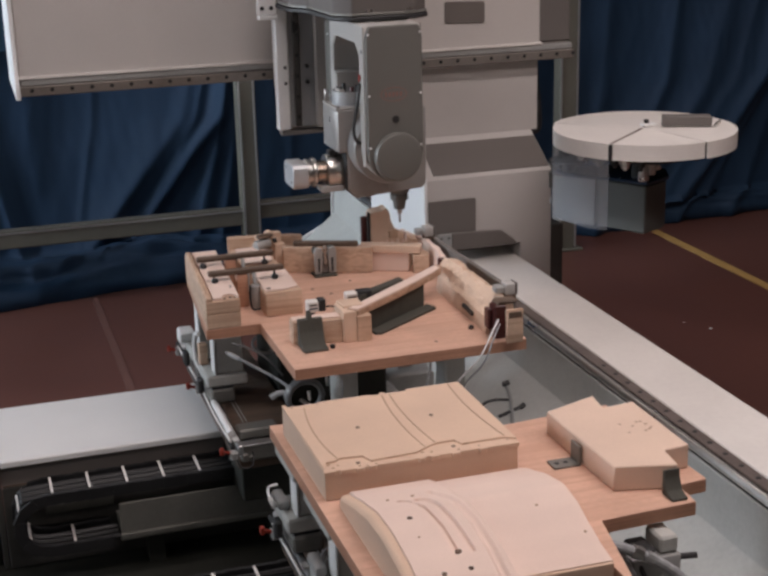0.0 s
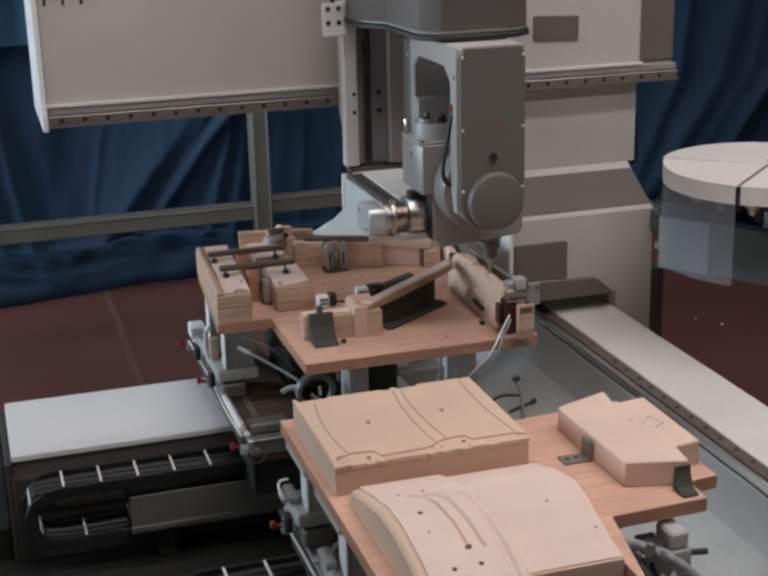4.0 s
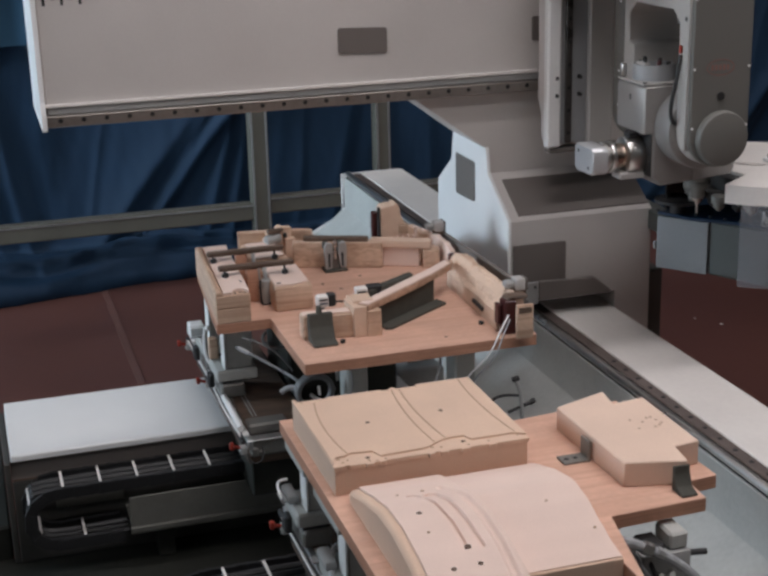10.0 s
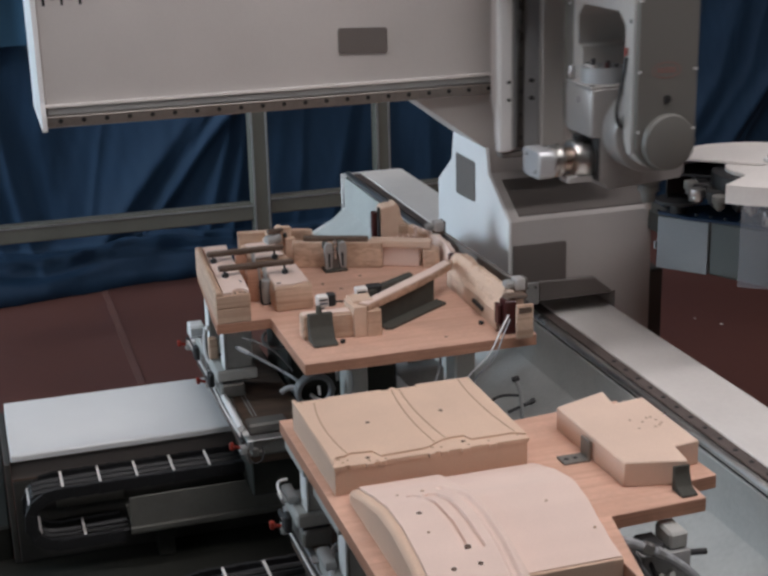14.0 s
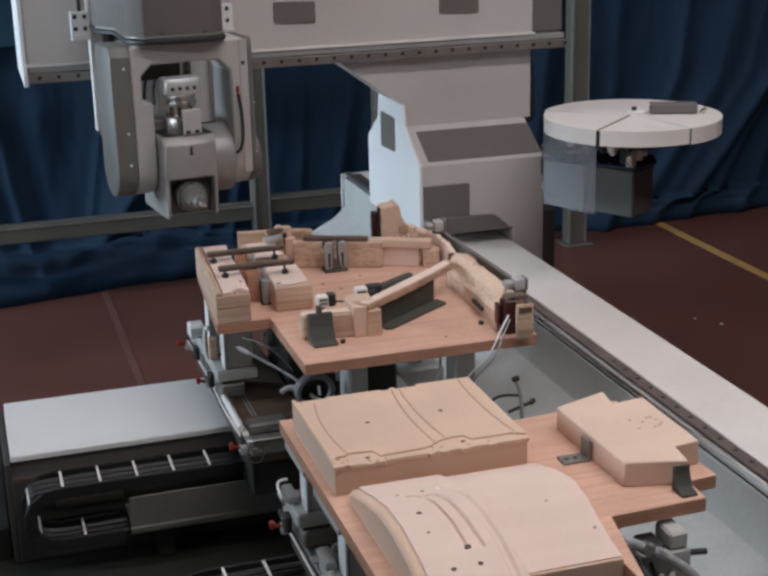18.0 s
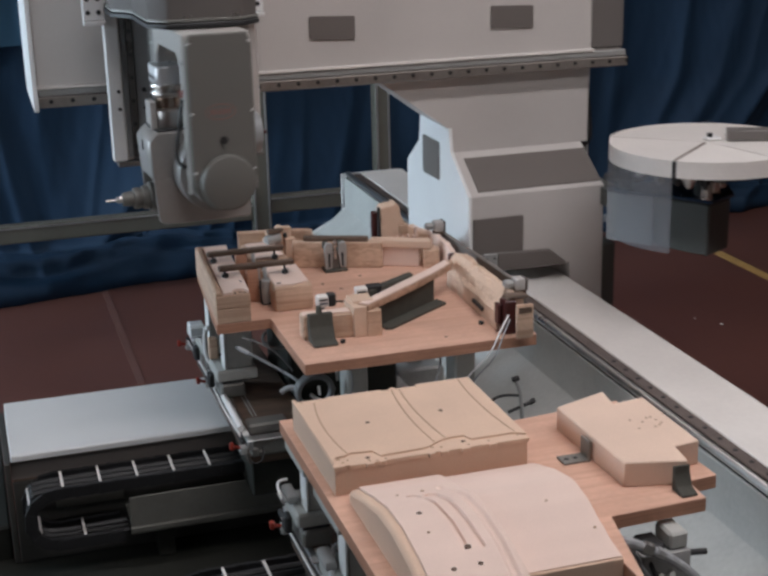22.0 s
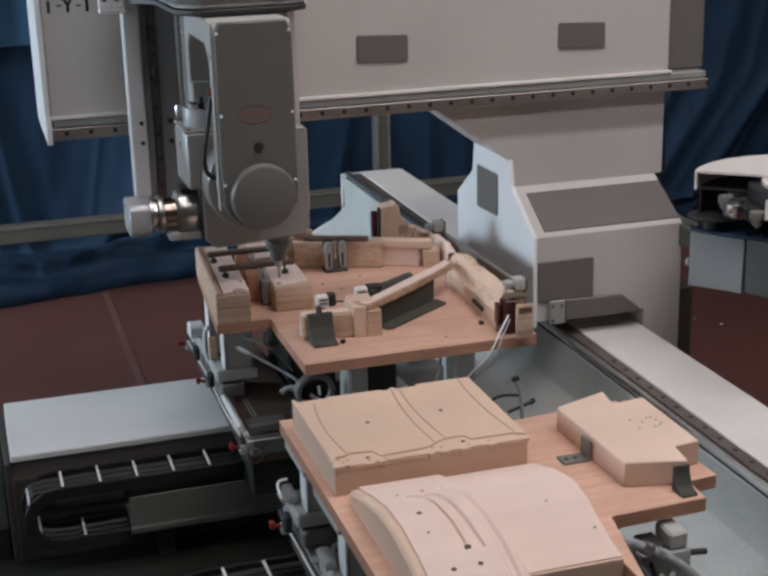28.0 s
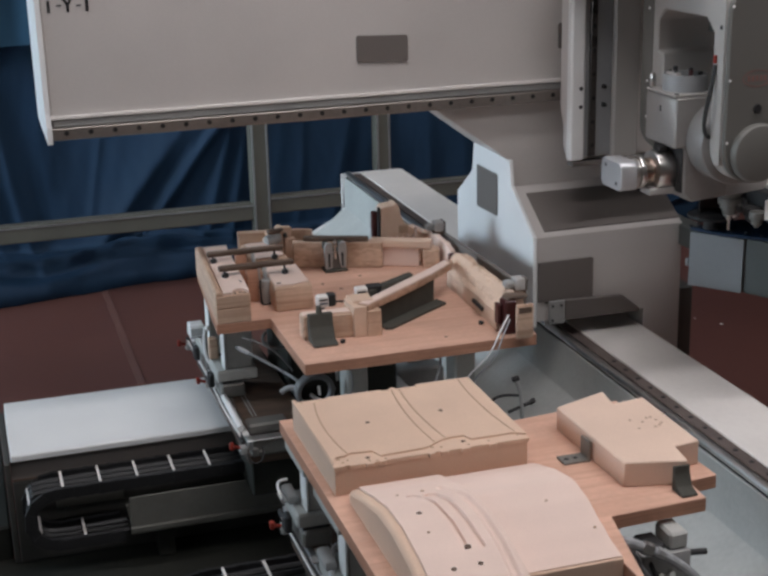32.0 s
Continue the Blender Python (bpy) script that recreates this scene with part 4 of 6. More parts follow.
# side spindle with an angle-head tool
SZ = -0.235
SY = 0.006
bm = B()
cyl(bm, (-0.1305, SY, SZ), (-0.196, SY, SZ), 0.066, n=40, bev=0.006)
nose = part("side_nose", bm, STEEL, unit, "polished steel nose")
bm = B()
for dy in (-0.004, 0.030):
    box(bm, (-0.149, SY - dy - 0.012, SZ - 0.0745), (-0.136, SY - dy + 0.006, SZ - 0.0728), 0.0005)
part("socket", bm, BLACK, nose)
bm = B()
box(bm, (-0.225, SY - 0.052, SZ - 0.0727), (-0.131, SY + 0.018, SZ - 0.050), 0.004)
part("sensor_block", bm, CAPGREY, unit, "beige block with two black sockets")
bm = B()
cyl(bm, (-0.1965, SY, SZ), (-0.234, SY, SZ), 0.042, n=32)
part("neck", bm, COPPER, unit, "bronze neck")
bm = B()
cyl(bm, (-0.2345, SY, SZ), (-0.252, SY, SZ), 0.056, n=32, bev=0.004)
cyl(bm, (-0.2525, SY, SZ), (-0.262, SY, SZ), 0.046, n=32)
cyl(bm, (-0.2625, SY, SZ), (-0.277, SY, SZ), 0.054, n=32, bev=0.003)
hold = part("holder", bm, STEEL, unit, "grooved steel tool holder")
bolts(hold, [(-0.243, SY - 0.012, SZ - 0.0545)], "-y", 0.007, 0.004, BLACK, "hole")
bm = B()
prism(bm, [(SY + q * 0.071, SZ + w * 0.047) for q, w in ((-1, -0.7), (-0.82, -1), (0.82, -1), (1, -0.7), (1, 0.7), (0.82, 1), (-0.82, 1), (-1, 0.7))], "x", -0.338, -0.2775, 0.004)
blade = part("tool_block", bm, TOOLBLOCK, unit, "bright machined metal tool block", at=(-0.30, SY, SZ))
for dy in (-0.042, -0.014, 0.014, 0.042):
    bm = B()
    cyl(bm, (-0.302, SY + dy, SZ - 0.0468), (-0.302, SY + dy, SZ - 0.0478), 0.0075, n=14)
    part("hole", bm, BLACK, blade)
for dz in (-0.024, 0.024):
    bm = B()
    cyl(bm, (-0.3378, SY + dz * 1.6, SZ + dz), (-0.3388, SY + dz * 1.6, SZ + dz), 0.006, n=12)
    part("hole", bm, BLACK, blade)
bm = B()
box(bm, (-0.185, -0.025, SZ + 0.064), (-0.15, 0.015, SZ + 0.084), 0.003)
part("sensor_tab", bm, PLASTIC, unit)
bm = B()
box(bm, (-0.1345, -0.086, -0.298), (-0.1305, 0.100, -0.153), 0.001)
part("seal_plate", bm, BLACK, unit)
# main spindle nose, holder and cutter
TX, TY = 0.104, 0.007
bm = B()
box(bm, (0.034, -0.080, -0.2525), (0.176, 0.094, -0.2455), 0.002)
part("nose_plate", bm, HOUSE, unit, "dark floor of the spindle pocket")
bm = B()
cyl(bm, (TX, TY, -0.253), (TX, TY, -0.300), 0.062, 0.058, 36, 0.004)
cyl(bm, (TX, TY, -0.3005), (TX, TY, -0.322), 0.050, n=32, bev=0.003)
mn = part("main_nose", bm, IRON, unit, "round spindle nose")
bolts(mn, [(TX + 0.051 * math.cos(a), TY + 0.051 * math.sin(a), -0.3008) for a in [math.pi * k / 3 for k in range(6)]], "z", 0.006, 0.0007, BLACK, "screw")
bm = B()
cyl(bm, (TX, TY, -0.3225), (TX, TY, -0.345), 0.040, n=32, bev=0.003)
cyl(bm, (TX, TY, -0.3455), (TX, TY, -0.352), 0.033, n=28)
cyl(bm, (TX, TY, -0.3525), (TX, TY, -0.375), 0.036, n=28, bev=0.003)
part("tool_cone", bm, IRON, unit, "grooved steel tool cone")
bm = B()
cyl(bm, (TX, TY, -0.3755), (TX, TY, -0.412), 0.027, 0.022, 24, 0.002)
part("collet_holder", bm, IRON, unit)
bm = B()
cyl(bm, (TX, TY, -0.4125), (TX, TY, -0.432), 0.012, 0.010, n=16, bev=0.001)
cyl(bm, (TX, TY, -0.432), (TX, TY, -0.468), 0.0045, n=12)
part("cutter", bm, STEEL, unit, "thin milling cutter")
# ---- fixtures on the clamping bars
Z0 = 1.08


def plate(name, outline, z1, thick, parent, label):
    """A board with a face and a layered edge."""
    bm = B()
    prism(bm, outline, "z", z1 - thick, z1 - 0.003, 0.0)
    p = part(name, bm, PLYEDGE, parent, label)
    bm = B()
    prism(bm, [(x, y) for x, y in outline], "z", z1 - 0.0028, z1, 0.0)
    part("face", bm, PLY, p)
    return p


jig = thing("trim_fixture", "plywood holding fixture with pine blocks and clamps for a trimmed panel", "fixture", (1.3, 4.6, Z0 - 0.035))
plate("board", [(0.93, 3.905), (1.715, 3.905), (1.745, 4.35), (1.81, 5.24), (1.50, 5.22), (1.27, 5.11), (0.985, 5.15), (0.975, 5.06), (0.79, 5.04), (0.742, 4.385), (0.93, 4.385)], Z0, 0.036, jig, "reddish plywood base board")


def block(a, b, h, mat=None, label="", bev=0.004, name="block"):
    bm = B()
    box(bm, (a[0], a[1], Z0), (b[0], b[1], Z0 + h), bev)
    return part(name, bm, mat or PINE, jig, label)


def carve(bm, cell, amp, seed, floor=None):
    """Cuts a shape into small facets and makes its skin uneven, as rough milling leaves it."""
    bmesh.ops.triangulate(bm, faces=bm.faces[:])
    for _ in range(5):
        es = [e for e in bm.edges if e.calc_length() > cell]
        if not es:
            break
        bmesh.ops.subdivide_edges(bm, edges=es, cuts=1)
        bmesh.ops.triangulate(bm, faces=[f for f in bm.faces if len(f.verts) > 3])
    for v in bm.verts:
        if floor is not None and v.co.z < floor + 0.012:
            continue
        p = v.co * 28 + Vector((seed, 0, 0))
        v.co += Vector((noise.noise(p), noise.noise(p + Vector((7, 3, 1))), noise.noise(p + Vector((1, 9, 5))) * 1.3)) * amp
    return bm


def terraced(bm, step, floor):
    """Sets a rough skin into the small level steps that a ball cutter leaves."""
    for v in bm.verts:
        if v.co.z > floor + 0.02:
            v.co.z = floor + round((v.co.z - floor) / step) * step * 0.7 + (v.co.z - floor) * 0.3
    return bm


def shear(bm, y0, k):
    for v in bm.verts:
        v.co.x += (v.co.y - y0) * k
    return bm


# side block: two glued layers, a raised lip and a pale shaped top
for z, h, m, nm in ((0, 0.052, PINE, "lower_layer"), (0.0525, 0.046, PINE, "upper_layer")):
    bm = B()
    box(bm, (0.744, 4.384, Z0 + z), (0.864, 5.0, Z0 + z + h), 0.003)
    part(nm, shear(bm, 4.384, 0.06), m, jig, "pale pine side block layer")
bm = B()
prism(bm, [(0.744, Z0 + 0.099), (0.770, Z0 + 0.099), (0.766, Z0 + 0.110), (0.748, Z0 + 0.111)], "y", 4.386, 4.99, 0.002)
lip = part("lip", shear(bm, 4.384, 0.06), PINE, jig, "raised pine lip along the block")
bm = B()
box(bm, (0.752, 4.45, Z0 + 0.1105), (0.758, 4.66, Z0 + 0.1125), 0)
part("slot", shear(bm, 4.384, 0.06), RECESS_SHADE, lip)
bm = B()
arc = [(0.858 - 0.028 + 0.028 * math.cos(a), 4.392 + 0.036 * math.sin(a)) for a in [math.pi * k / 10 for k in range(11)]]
# Light falling on the block's top is put into this paler colour.
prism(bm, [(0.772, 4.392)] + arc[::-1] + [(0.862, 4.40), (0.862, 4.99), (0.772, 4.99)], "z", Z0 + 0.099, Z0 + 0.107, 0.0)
top = part("shaped_top", shear(bm, 4.384, 0.06), RESIN_P, jig, "shaped top with a round notch, coloured pale for its lit look")
for x, y, r in ((0.815, 4.405, 0.005), (0.835, 4.41, 0.005), (0.848, 4.40, 0.004), (0.778, 4.40, 0.006), (0.855, 4.50, 0.004), (0.857, 4.515, 0.004)):
    bm = B()
    cyl(bm, (x, y, Z0 + (0.0985 if y < 4.42 else 0.107)), (x, y, Z0 + (0.1002 if y < 4.42 else 0.108)), r, n=8)
    part("hole", bm, BLACK, jig)
bm = B()
box(bm, (0.964, 4.44, Z0), (1.098, 4.70, Z0 + 0.088), 0.007, 2)
part("block", shear(bm, 4.44, 0.02), PINE, jig, "pine block with rounded edges")
# Paler colour carries the light on this block's top as well.
bm = B()
prism(bm, [(0.968, 4.46), (1.03, 4.452), (1.092, 4.475), (1.098, 4.69), (0.975, 4.69)], "z", Z0 + 0.0885, Z0 + 0.094, 0.002)
part("shaped_top", bm, RESIN_P, jig)
bm = B()
cyl(bm, (0.985, 4.475, Z0 + 0.094), (0.985, 4.475, Z0 + 0.0952), 0.009, n=10)
part("hole", bm, DARKWOOD, jig)
block((0.962, 4.80), (1.098, 5.03), 0.088, label="pine block")
# Same lit-top colour on the rear block.
bm = B()
prism(bm, [(0.975, 4.81), (1.05, 4.805), (1.085, 4.83), (1.09, 5.02), (0.98, 5.02)], "z", Z0 + 0.0885, Z0 + 0.095, 0.002)
part("shaped_top", bm, RESIN_P, jig)
for (x0, x1, y0) in ((0.795, 1.068, 4.59), (0.79, 1.076, 4.785)):
    cl = thing("bar_clamp", "dark brown bar clamp with black rubber pads", "clamp", (0.94, y0, Z0), "bar clamps")
    bm = B()
    box(bm, (x0, y0 - 0.013, Z0 + 0.125), (x1, y0 + 0.013, Z0 + 0.144), 0.004)
    part("bar", bm, DARKWOOD, cl, "dark brown bar")
    bm = B()
    box(bm, (0.893, y0 - 0.012, Z0), (0.936, y0 + 0.022, Z0 + 0.1245), 0.008, 2)
    part("post", bm, PLYEDGE, cl, "brown wooden post")
    bm = B()
    cyl(bm, (0.957, y0 - 0.03, Z0), (0.957, y0 - 0.03, Z0 + 0.088), 0.020, n=20, bev=0.006)
    cyl(bm, (0.957, y0 - 0.03, Z0 + 0.088), (0.957, y0 - 0.012, Z0 + 0.126), 0.007, n=10)
    part("cylinder", bm, CAST, cl, "grey air cylinder")
    bm = B()
    tube(bm, [(0.935, y0 - 0.042, Z0 + 0.09), (0.932, y0 - 0.05, Z0 + 0.05), (0.937, y0 - 0.054, Z0 + 0.006), (0.965, y0 - 0.056, Z0 + 0.005), (0.983, y0 - 0.045, Z0 + 0.02), (0.983, y0 - 0.04, Z0 + 0.08)], 0.0035, 6)
    part("air_line", bm, BLACK, cl)
    for x, dy in ((x0 + 0.02, -0.02), (x1 - 0.035, -0.008)):
        zt = 0.107 if x < 0.9 else 0.0945
        bm = B()
        cyl(bm, (x, y0 + dy, Z0 + zt + 0.012), (x, y0, Z0 + 0.127), 0.004, n=8)
        cyl(bm, (x, y0 + dy, Z0 + zt), (x, y0 + dy, Z0 + zt + 0.017), 0.0125, 0.0115, 14, 0.005)
        part("pad", bm, BLACK, cl)

# front block, its pad and the raised bridge
bm = B()
prism(bm, [(0.98, 4.125), (1.13, 4.10), (1.225, 4.10), (1.235, 4.19), (1.14, 4.20), (1.12, 4.16), (0.98, 4.17)], "z", Z0, Z0 + 0.082, 0.004)
part("block", carve(bm, 0.03, 0.0012, 2, Z0), PINE, jig, "carved pine block", smooth=14)
for k, (xa, xb, ya, yb, h) in enumerate(((1.145, 1.19, 4.085, 4.20, 0.104), (1.188, 1.238, 4.08, 4.20, 0.088), (1.155, 1.225, 4.13, 4.205, 0.114))):
    bm = B()
    box(bm, (xa, ya, Z0), (xb, yb, Z0 + h), 0.003)
    part("carved_step", terraced(carve(bm, 0.014, 0.0035, 5 + k, Z0), 0.008, Z0), PINE if k == 1 else RESIN, jig, "rough carved step", smooth=12)
bm = B()
prism(bm, [(0.985, 4.13), (1.14, 4.112), (1.14, 4.155), (0.985, 4.162)], "z", Z0 + 0.0825, Z0 + 0.087, 0.001)
part("top_strip", bm, RESIN_P, jig, "pale strip on the block")
bm = B()
prism(bm, [(4.106, Z0 + 0.092), (4.122, Z0 + 0.092), (4.122, Z0), (4.035, Z0), (4.035, Z0 + 0.008), (4.075, Z0 + 0.014), (4.098, Z0 + 0.05)], "x", 0.995, 1.078, 0.003)
part("angle_pad", bm, RUBBER_G, jig, "dark foam-covered angle")
bm = B()
cyl(bm, (1.035, 4.115, Z0 + 0.085), (1.035, 4.125, Z0 + 0.115), 0.012, 0.008, 12, 0.003)
part("pin", bm, RUBBER_G, jig)
bm = B()
prism(bm, [(1.165, 4.118), (1.195, 4.085), (1.40, 4.245), (1.53, 4.355), (1.61, 4.43), (1.632, 4.475), (1.605, 4.485), (1.50, 4.392), (1.37, 4.288)], "z", Z0 + 0.084, Z0 + 0.107, 0.002)
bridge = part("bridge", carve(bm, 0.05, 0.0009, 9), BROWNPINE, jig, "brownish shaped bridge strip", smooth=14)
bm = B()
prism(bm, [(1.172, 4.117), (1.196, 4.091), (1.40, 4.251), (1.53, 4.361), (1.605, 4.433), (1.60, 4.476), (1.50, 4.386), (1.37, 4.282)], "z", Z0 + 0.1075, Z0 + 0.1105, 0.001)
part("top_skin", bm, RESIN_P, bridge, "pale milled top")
for k in range(15):
    t0 = (k + 0.5) / 15
    x, y = 1.2 + 0.36 * t0, 4.0915 + 0.289 * t0
    bm = B()
    cyl(bm, (x + 0.002, y - 0.0028, Z0 + 0.094 + 0.003 * (k % 2)), (x + 0.006, y + 0.004, Z0 + 0.094 + 0.003 * (k % 2)), 0.003, n=8)
    part("hole", bm, RECESS_SHADE, bridge)
bm = B()
prism(bm, [(1.275, 4.385), (1.284, 4.350), (1.485, 4.485), (1.478, 4.520)], "z", Z0, Z0 + 0.068, 0.003)
part("rear_pad", bm, RUBBER_G, jig, "dark padded rib behind the bridge")
bm = B()
prism(bm, [(1.245, 4.175), (1.257, 4.163), (1.52, 4.36), (1.51, 4.375)], "z", Z0, Z0 + 0.094, 0.002)
part("web", bm, RUBBER_G, jig, "dark padded web under the bridge")
bm = B()
prism(bm, [(1.258, 4.16), (1.262, 4.125), (1.285, 4.118), (1.545, 4.305), (1.525, 4.352)], "z", Z0, Z0 + 0.010, 0.002)
part("angle_pad", bm, RUBBER_G, jig, "dark foam-covered angle plate")
# right-hand rail of the fixture: a shelf and a jagged ridge
bm = B()
rnd = random.Random(5)
ring = []
for k in range(25):
    y = 3.998 + k * 0.0215
    u = k / 24
    lift = 0.008 * max(0, math.sin((u - 0.62) * 4.2)) if u > 0.62 else 0.0
    j = [0.006 * noise.noise(Vector((y * 9, q * 5.0, 2))) for q in range(6)]
    xi = 1.610 + 0.012 * u
    ring.append([bm.verts.new((x, y, Z0 + z)) for x, z in ((xi, 0), (1.712, 0), (1.711, 0.088 + lift), (1.702 + j[0], 0.106 + lift + j[1]), (1.690 - 0.035 * u * u + j[2], 0.113 + lift + j[3]),
                                                         (1.660 - 0.02 * u + j[4], 0.092 + lift * 0.8), (1.634 + j[5], 0.068 + lift * 0.6), (xi + 0.004, 0.054 + j[2] * 0.6))])
for p, q in zip(ring, ring[1:]):
    for k in range(8):
        bm.faces.new((p[k], p[(k + 1) % 8], q[(k + 1) % 8], q[k]))
bm.faces.new(ring[0])
bm.faces.new(ring[-1][::-1])
part("shaped_rail", terraced(carve(bm, 0.012, 0.0050, 3, Z0), 0.007, Z0), RESIN, jig, "pale carved rail with a jagged ridge", smooth=12)
bm = B()
prism(bm, [(4.125, Z0 + 0.024), (4.215, Z0 + 0.030), (4.215, Z0 + 0.042), (4.125, Z0 + 0.036)], "x", 1.606, 1.6165, 0.001)
part("slot", bm, BLACK, jig)
bm = B()
box(bm, (1.634, 3.878, Z0), (1.694, 3.893, Z0 + 0.116), 0.005, 2)
eb = part("end_board", bm, PINE, jig, "rounded pine end board")
bm = B()
box(bm, (1.641, 3.876, Z0 + 0.088), (1.686, 3.8785, Z0 + 0.108), 0.001)
part("recess", bm, DARKWOOD, eb)
bm = B()
box(bm, (1.615, 3.93, Z0 + 0.002), (1.656, 3.985, Z0 + 0.116), 0.004)
vb0 = part("valve_block", bm, MAROON, jig, "dark maroon valve block")
bm = B()
box(bm, (1.600, 3.955, Z0 + 0.03), (1.6145, 3.99, Z0 + 0.10), 0.003)
part("side_piece", bm, MAROON, vb0)
bm = B()
prism(bm, [(1.622, Z0 + 0.1165), (1.69, Z0 + 0.117), (1.70, Z0 + 0.128), (1.632, Z0 + 0.13)], "y", 3.935, 3.985, 0.003)
part("arm", bm, DARKWOOD, vb0, "dark arm across the top")
# rear part: cross walls, carved ramp, red post
bm = B()
prism(bm, [(1.15, 4.945), (1.47, 4.815), (1.48, 4.84), (1.155, 4.975)], "z", Z0, Z0 + 0.103, 0.004)
part("cross_wall", bm, PINE, jig, "pine cross wall")
bm = B()
prism(bm, [(1.432, 4.850), (1.642, 4.742), (1.662, 4.785), (1.45, 4.892)], "z", Z0 + 0.076, Z0 + 0.107, 0.003)
part("cross_wall", bm, RESIN, jig, "pale ledge board")
bm = B()
prism(bm, [(1.470, 4.846), (1.606, 4.776), (1.624, 4.815), (1.495, 4.875)], "z", Z0, Z0 + 0.0755, 0.003)
part("block", bm, RESIN_P, jig, "very pale block under the ledge")
bm = B()
prism(bm, [(1.462, Z0 + 0.012), (1.475, Z0 + 0.010), (1.478, Z0 + 0.062), (1.463, Z0 + 0.058), (1.470, Z0 + 0.035)], "y", 4.842, 4.866, 0.001)
part("chipped_edge", bm, PINE, jig)
bm = B()
prism(bm, [(1.615, 4.752), (1.672, 4.73), (1.69, 4.79), (1.63, 4.81)], "z", Z0, Z0 + 0.0715, 0.003)
part("block", bm, PINE, jig)
bm = B()
prism(bm, [(1.499, Z0 + 0.060), (1.499, Z0 + 0.198), (1.504, Z0 + 0.208), (1.524, Z0 + 0.213), (1.550, Z0 + 0.215), (1.564, Z0 + 0.225), (1.574, Z0 + 0.208), (1.583, Z0 + 0.170), (1.598, Z0 + 0.141), (1.626, Z0 + 0.116), (1.662, Z0 + 0.097), (1.713, Z0 + 0.077), (1.723, Z0 + 0.060)], "y", 4.915, 4.985, 0.003)
part("ramp", carve(bm, 0.014, 0.003, 8, Z0 + 0.06), RESIN, jig, "pale carved ramp with a curved back", smooth=12)
bm = B()
box(bm, (1.570, 4.9085, Z0 + 0.102), (1.607, 4.9165, Z0 + 0.134), 0.002)
part("recess", bm, RECESS_SHADE, jig)
for k in range(5):
    bm = B()
    box(bm, (1.535 + 0.022 * k, 4.905, Z0 + 0.064), (1.545 + 0.022 * k, 4.915, Z0 + 0.092 + 0.004 * (k % 2)), 0.002)
    part("rib", bm, RESIN_P, jig)
bm = B()
prism(bm, [(1.632, Z0 + 0.085), (1.641, Z0 + 0.085), (1.641, Z0 + 0.122), (1.632, Z0 + 0.127)], "y", 4.896, 4.914, 0.001)
part("rib", bm, RESIN_P, jig)
bm = B()
prism(bm, [(1.51, 4.90), (1.705, 4.82), (1.72, 5.19), (1.55, 5.19)], "z", Z0, Z0 + 0.059, 0.004)
part("block", terraced(carve(bm, 0.02, 0.004, 12, Z0), 0.008, Z0), RESIN, jig, smooth=12)
bm = B()
prism(bm, [(4.60, Z0 + 0.06), (4.72, Z0 + 0.10), (4.83, Z0 + 0.102), (4.95, Z0 + 0.09), (5.15, Z0 + 0.06), (5.15, Z0), (4.60, Z0)], "x", 1.69, 1.712, 0.003)
part("rim", terraced(carve(bm, 0.014, 0.0035, 6, Z0), 0.007, Z0), RESIN_P, jig, "pale rough rim", smooth=12)
block((1.470, 4.935), (1.496, 4.965), 0.190, MAROON, "dark red plastic post", name="stop_post")
block((1.487, 4.918), (1.4975, 4.932), 0.212, BLACK, "", 0.002, name="pin")
block((1.672, 4.60), (1.70, 4.64), 0.085, MAROON, "dark red plastic post", name="stop_post")
bm = B()
prism(bm, [(0.965, 5.085), (1.20, 5.04), (1.25, 5.02), (1.252, 5.045), (1.20, 5.07), (0.97, 5.115)], "z", Z0, Z0 + 0.122, 0.003)
part("cross_wall", carve(bm, 0.06, 0.001, 1, Z0), PINE, jig, "pale rear wall", smooth=14)
for k, (x, y, r, h) in enumerate(((1.10, 5.05, 0.028, 0.13), (1.135, 5.045, 0.030, 0.142), (1.155, 5.02, 0.022, 0.10), (1.075, 5.04, 0.02, 0.10))):
    bm = B()
    box(bm, (x - r, y - 0.02, Z0), (x + r, y + 0.02, Z0 + h), 0.003)
    part("carved_step", terraced(carve(bm, 0.014, 0.005, 20 + k, Z0), 0.01, Z0), RESIN, jig, smooth=12)
bm = B()
prism(bm, [(1.19, 4.935), (1.42, 4.838), (1.43, 4.865), (1.20, 4.965)], "z", Z0 + 0.1035, Z0 + 0.121, 0.003)
part("slat", bm, DARKWOOD, jig, "dark brown slat")
ch = thing("swing_clamp", "round grey clamp head with a dark cap", "clamp", (1.088, 5.0, Z0))
bm = B()
cyl(bm, (1.088, 5.0, Z0), (1.088, 5.0, Z0 + 0.098), 0.012, n=14)
part("stem", bm, CAST, ch)
bm = B()
cyl(bm, (1.055, 4.985, Z0 + 0.105), (1.112, 5.005, Z0 + 0.112), 0.020, 0.023, 20, 0.004)
part("clamp_body", bm, CAST, ch)
bm = B()
prism(bm, [(1.062, 4.972), (1.118, 4.985), (1.132, 5.01), (1.115, 5.025), (1.06, 5.005)], "z", Z0 + 0.1325, Z0 + 0.146, 0.004)
part("cap", bm, DARKWOOD, ch, "dark brown cap")
bm = B()
cyl(bm, (1.128, 4.998, Z0 + 0.118), (1.14, 5.0, Z0 + 0.118), 0.010, n=14, bev=0.002)
part("knob", bm, BLACK, ch)
bm = B()
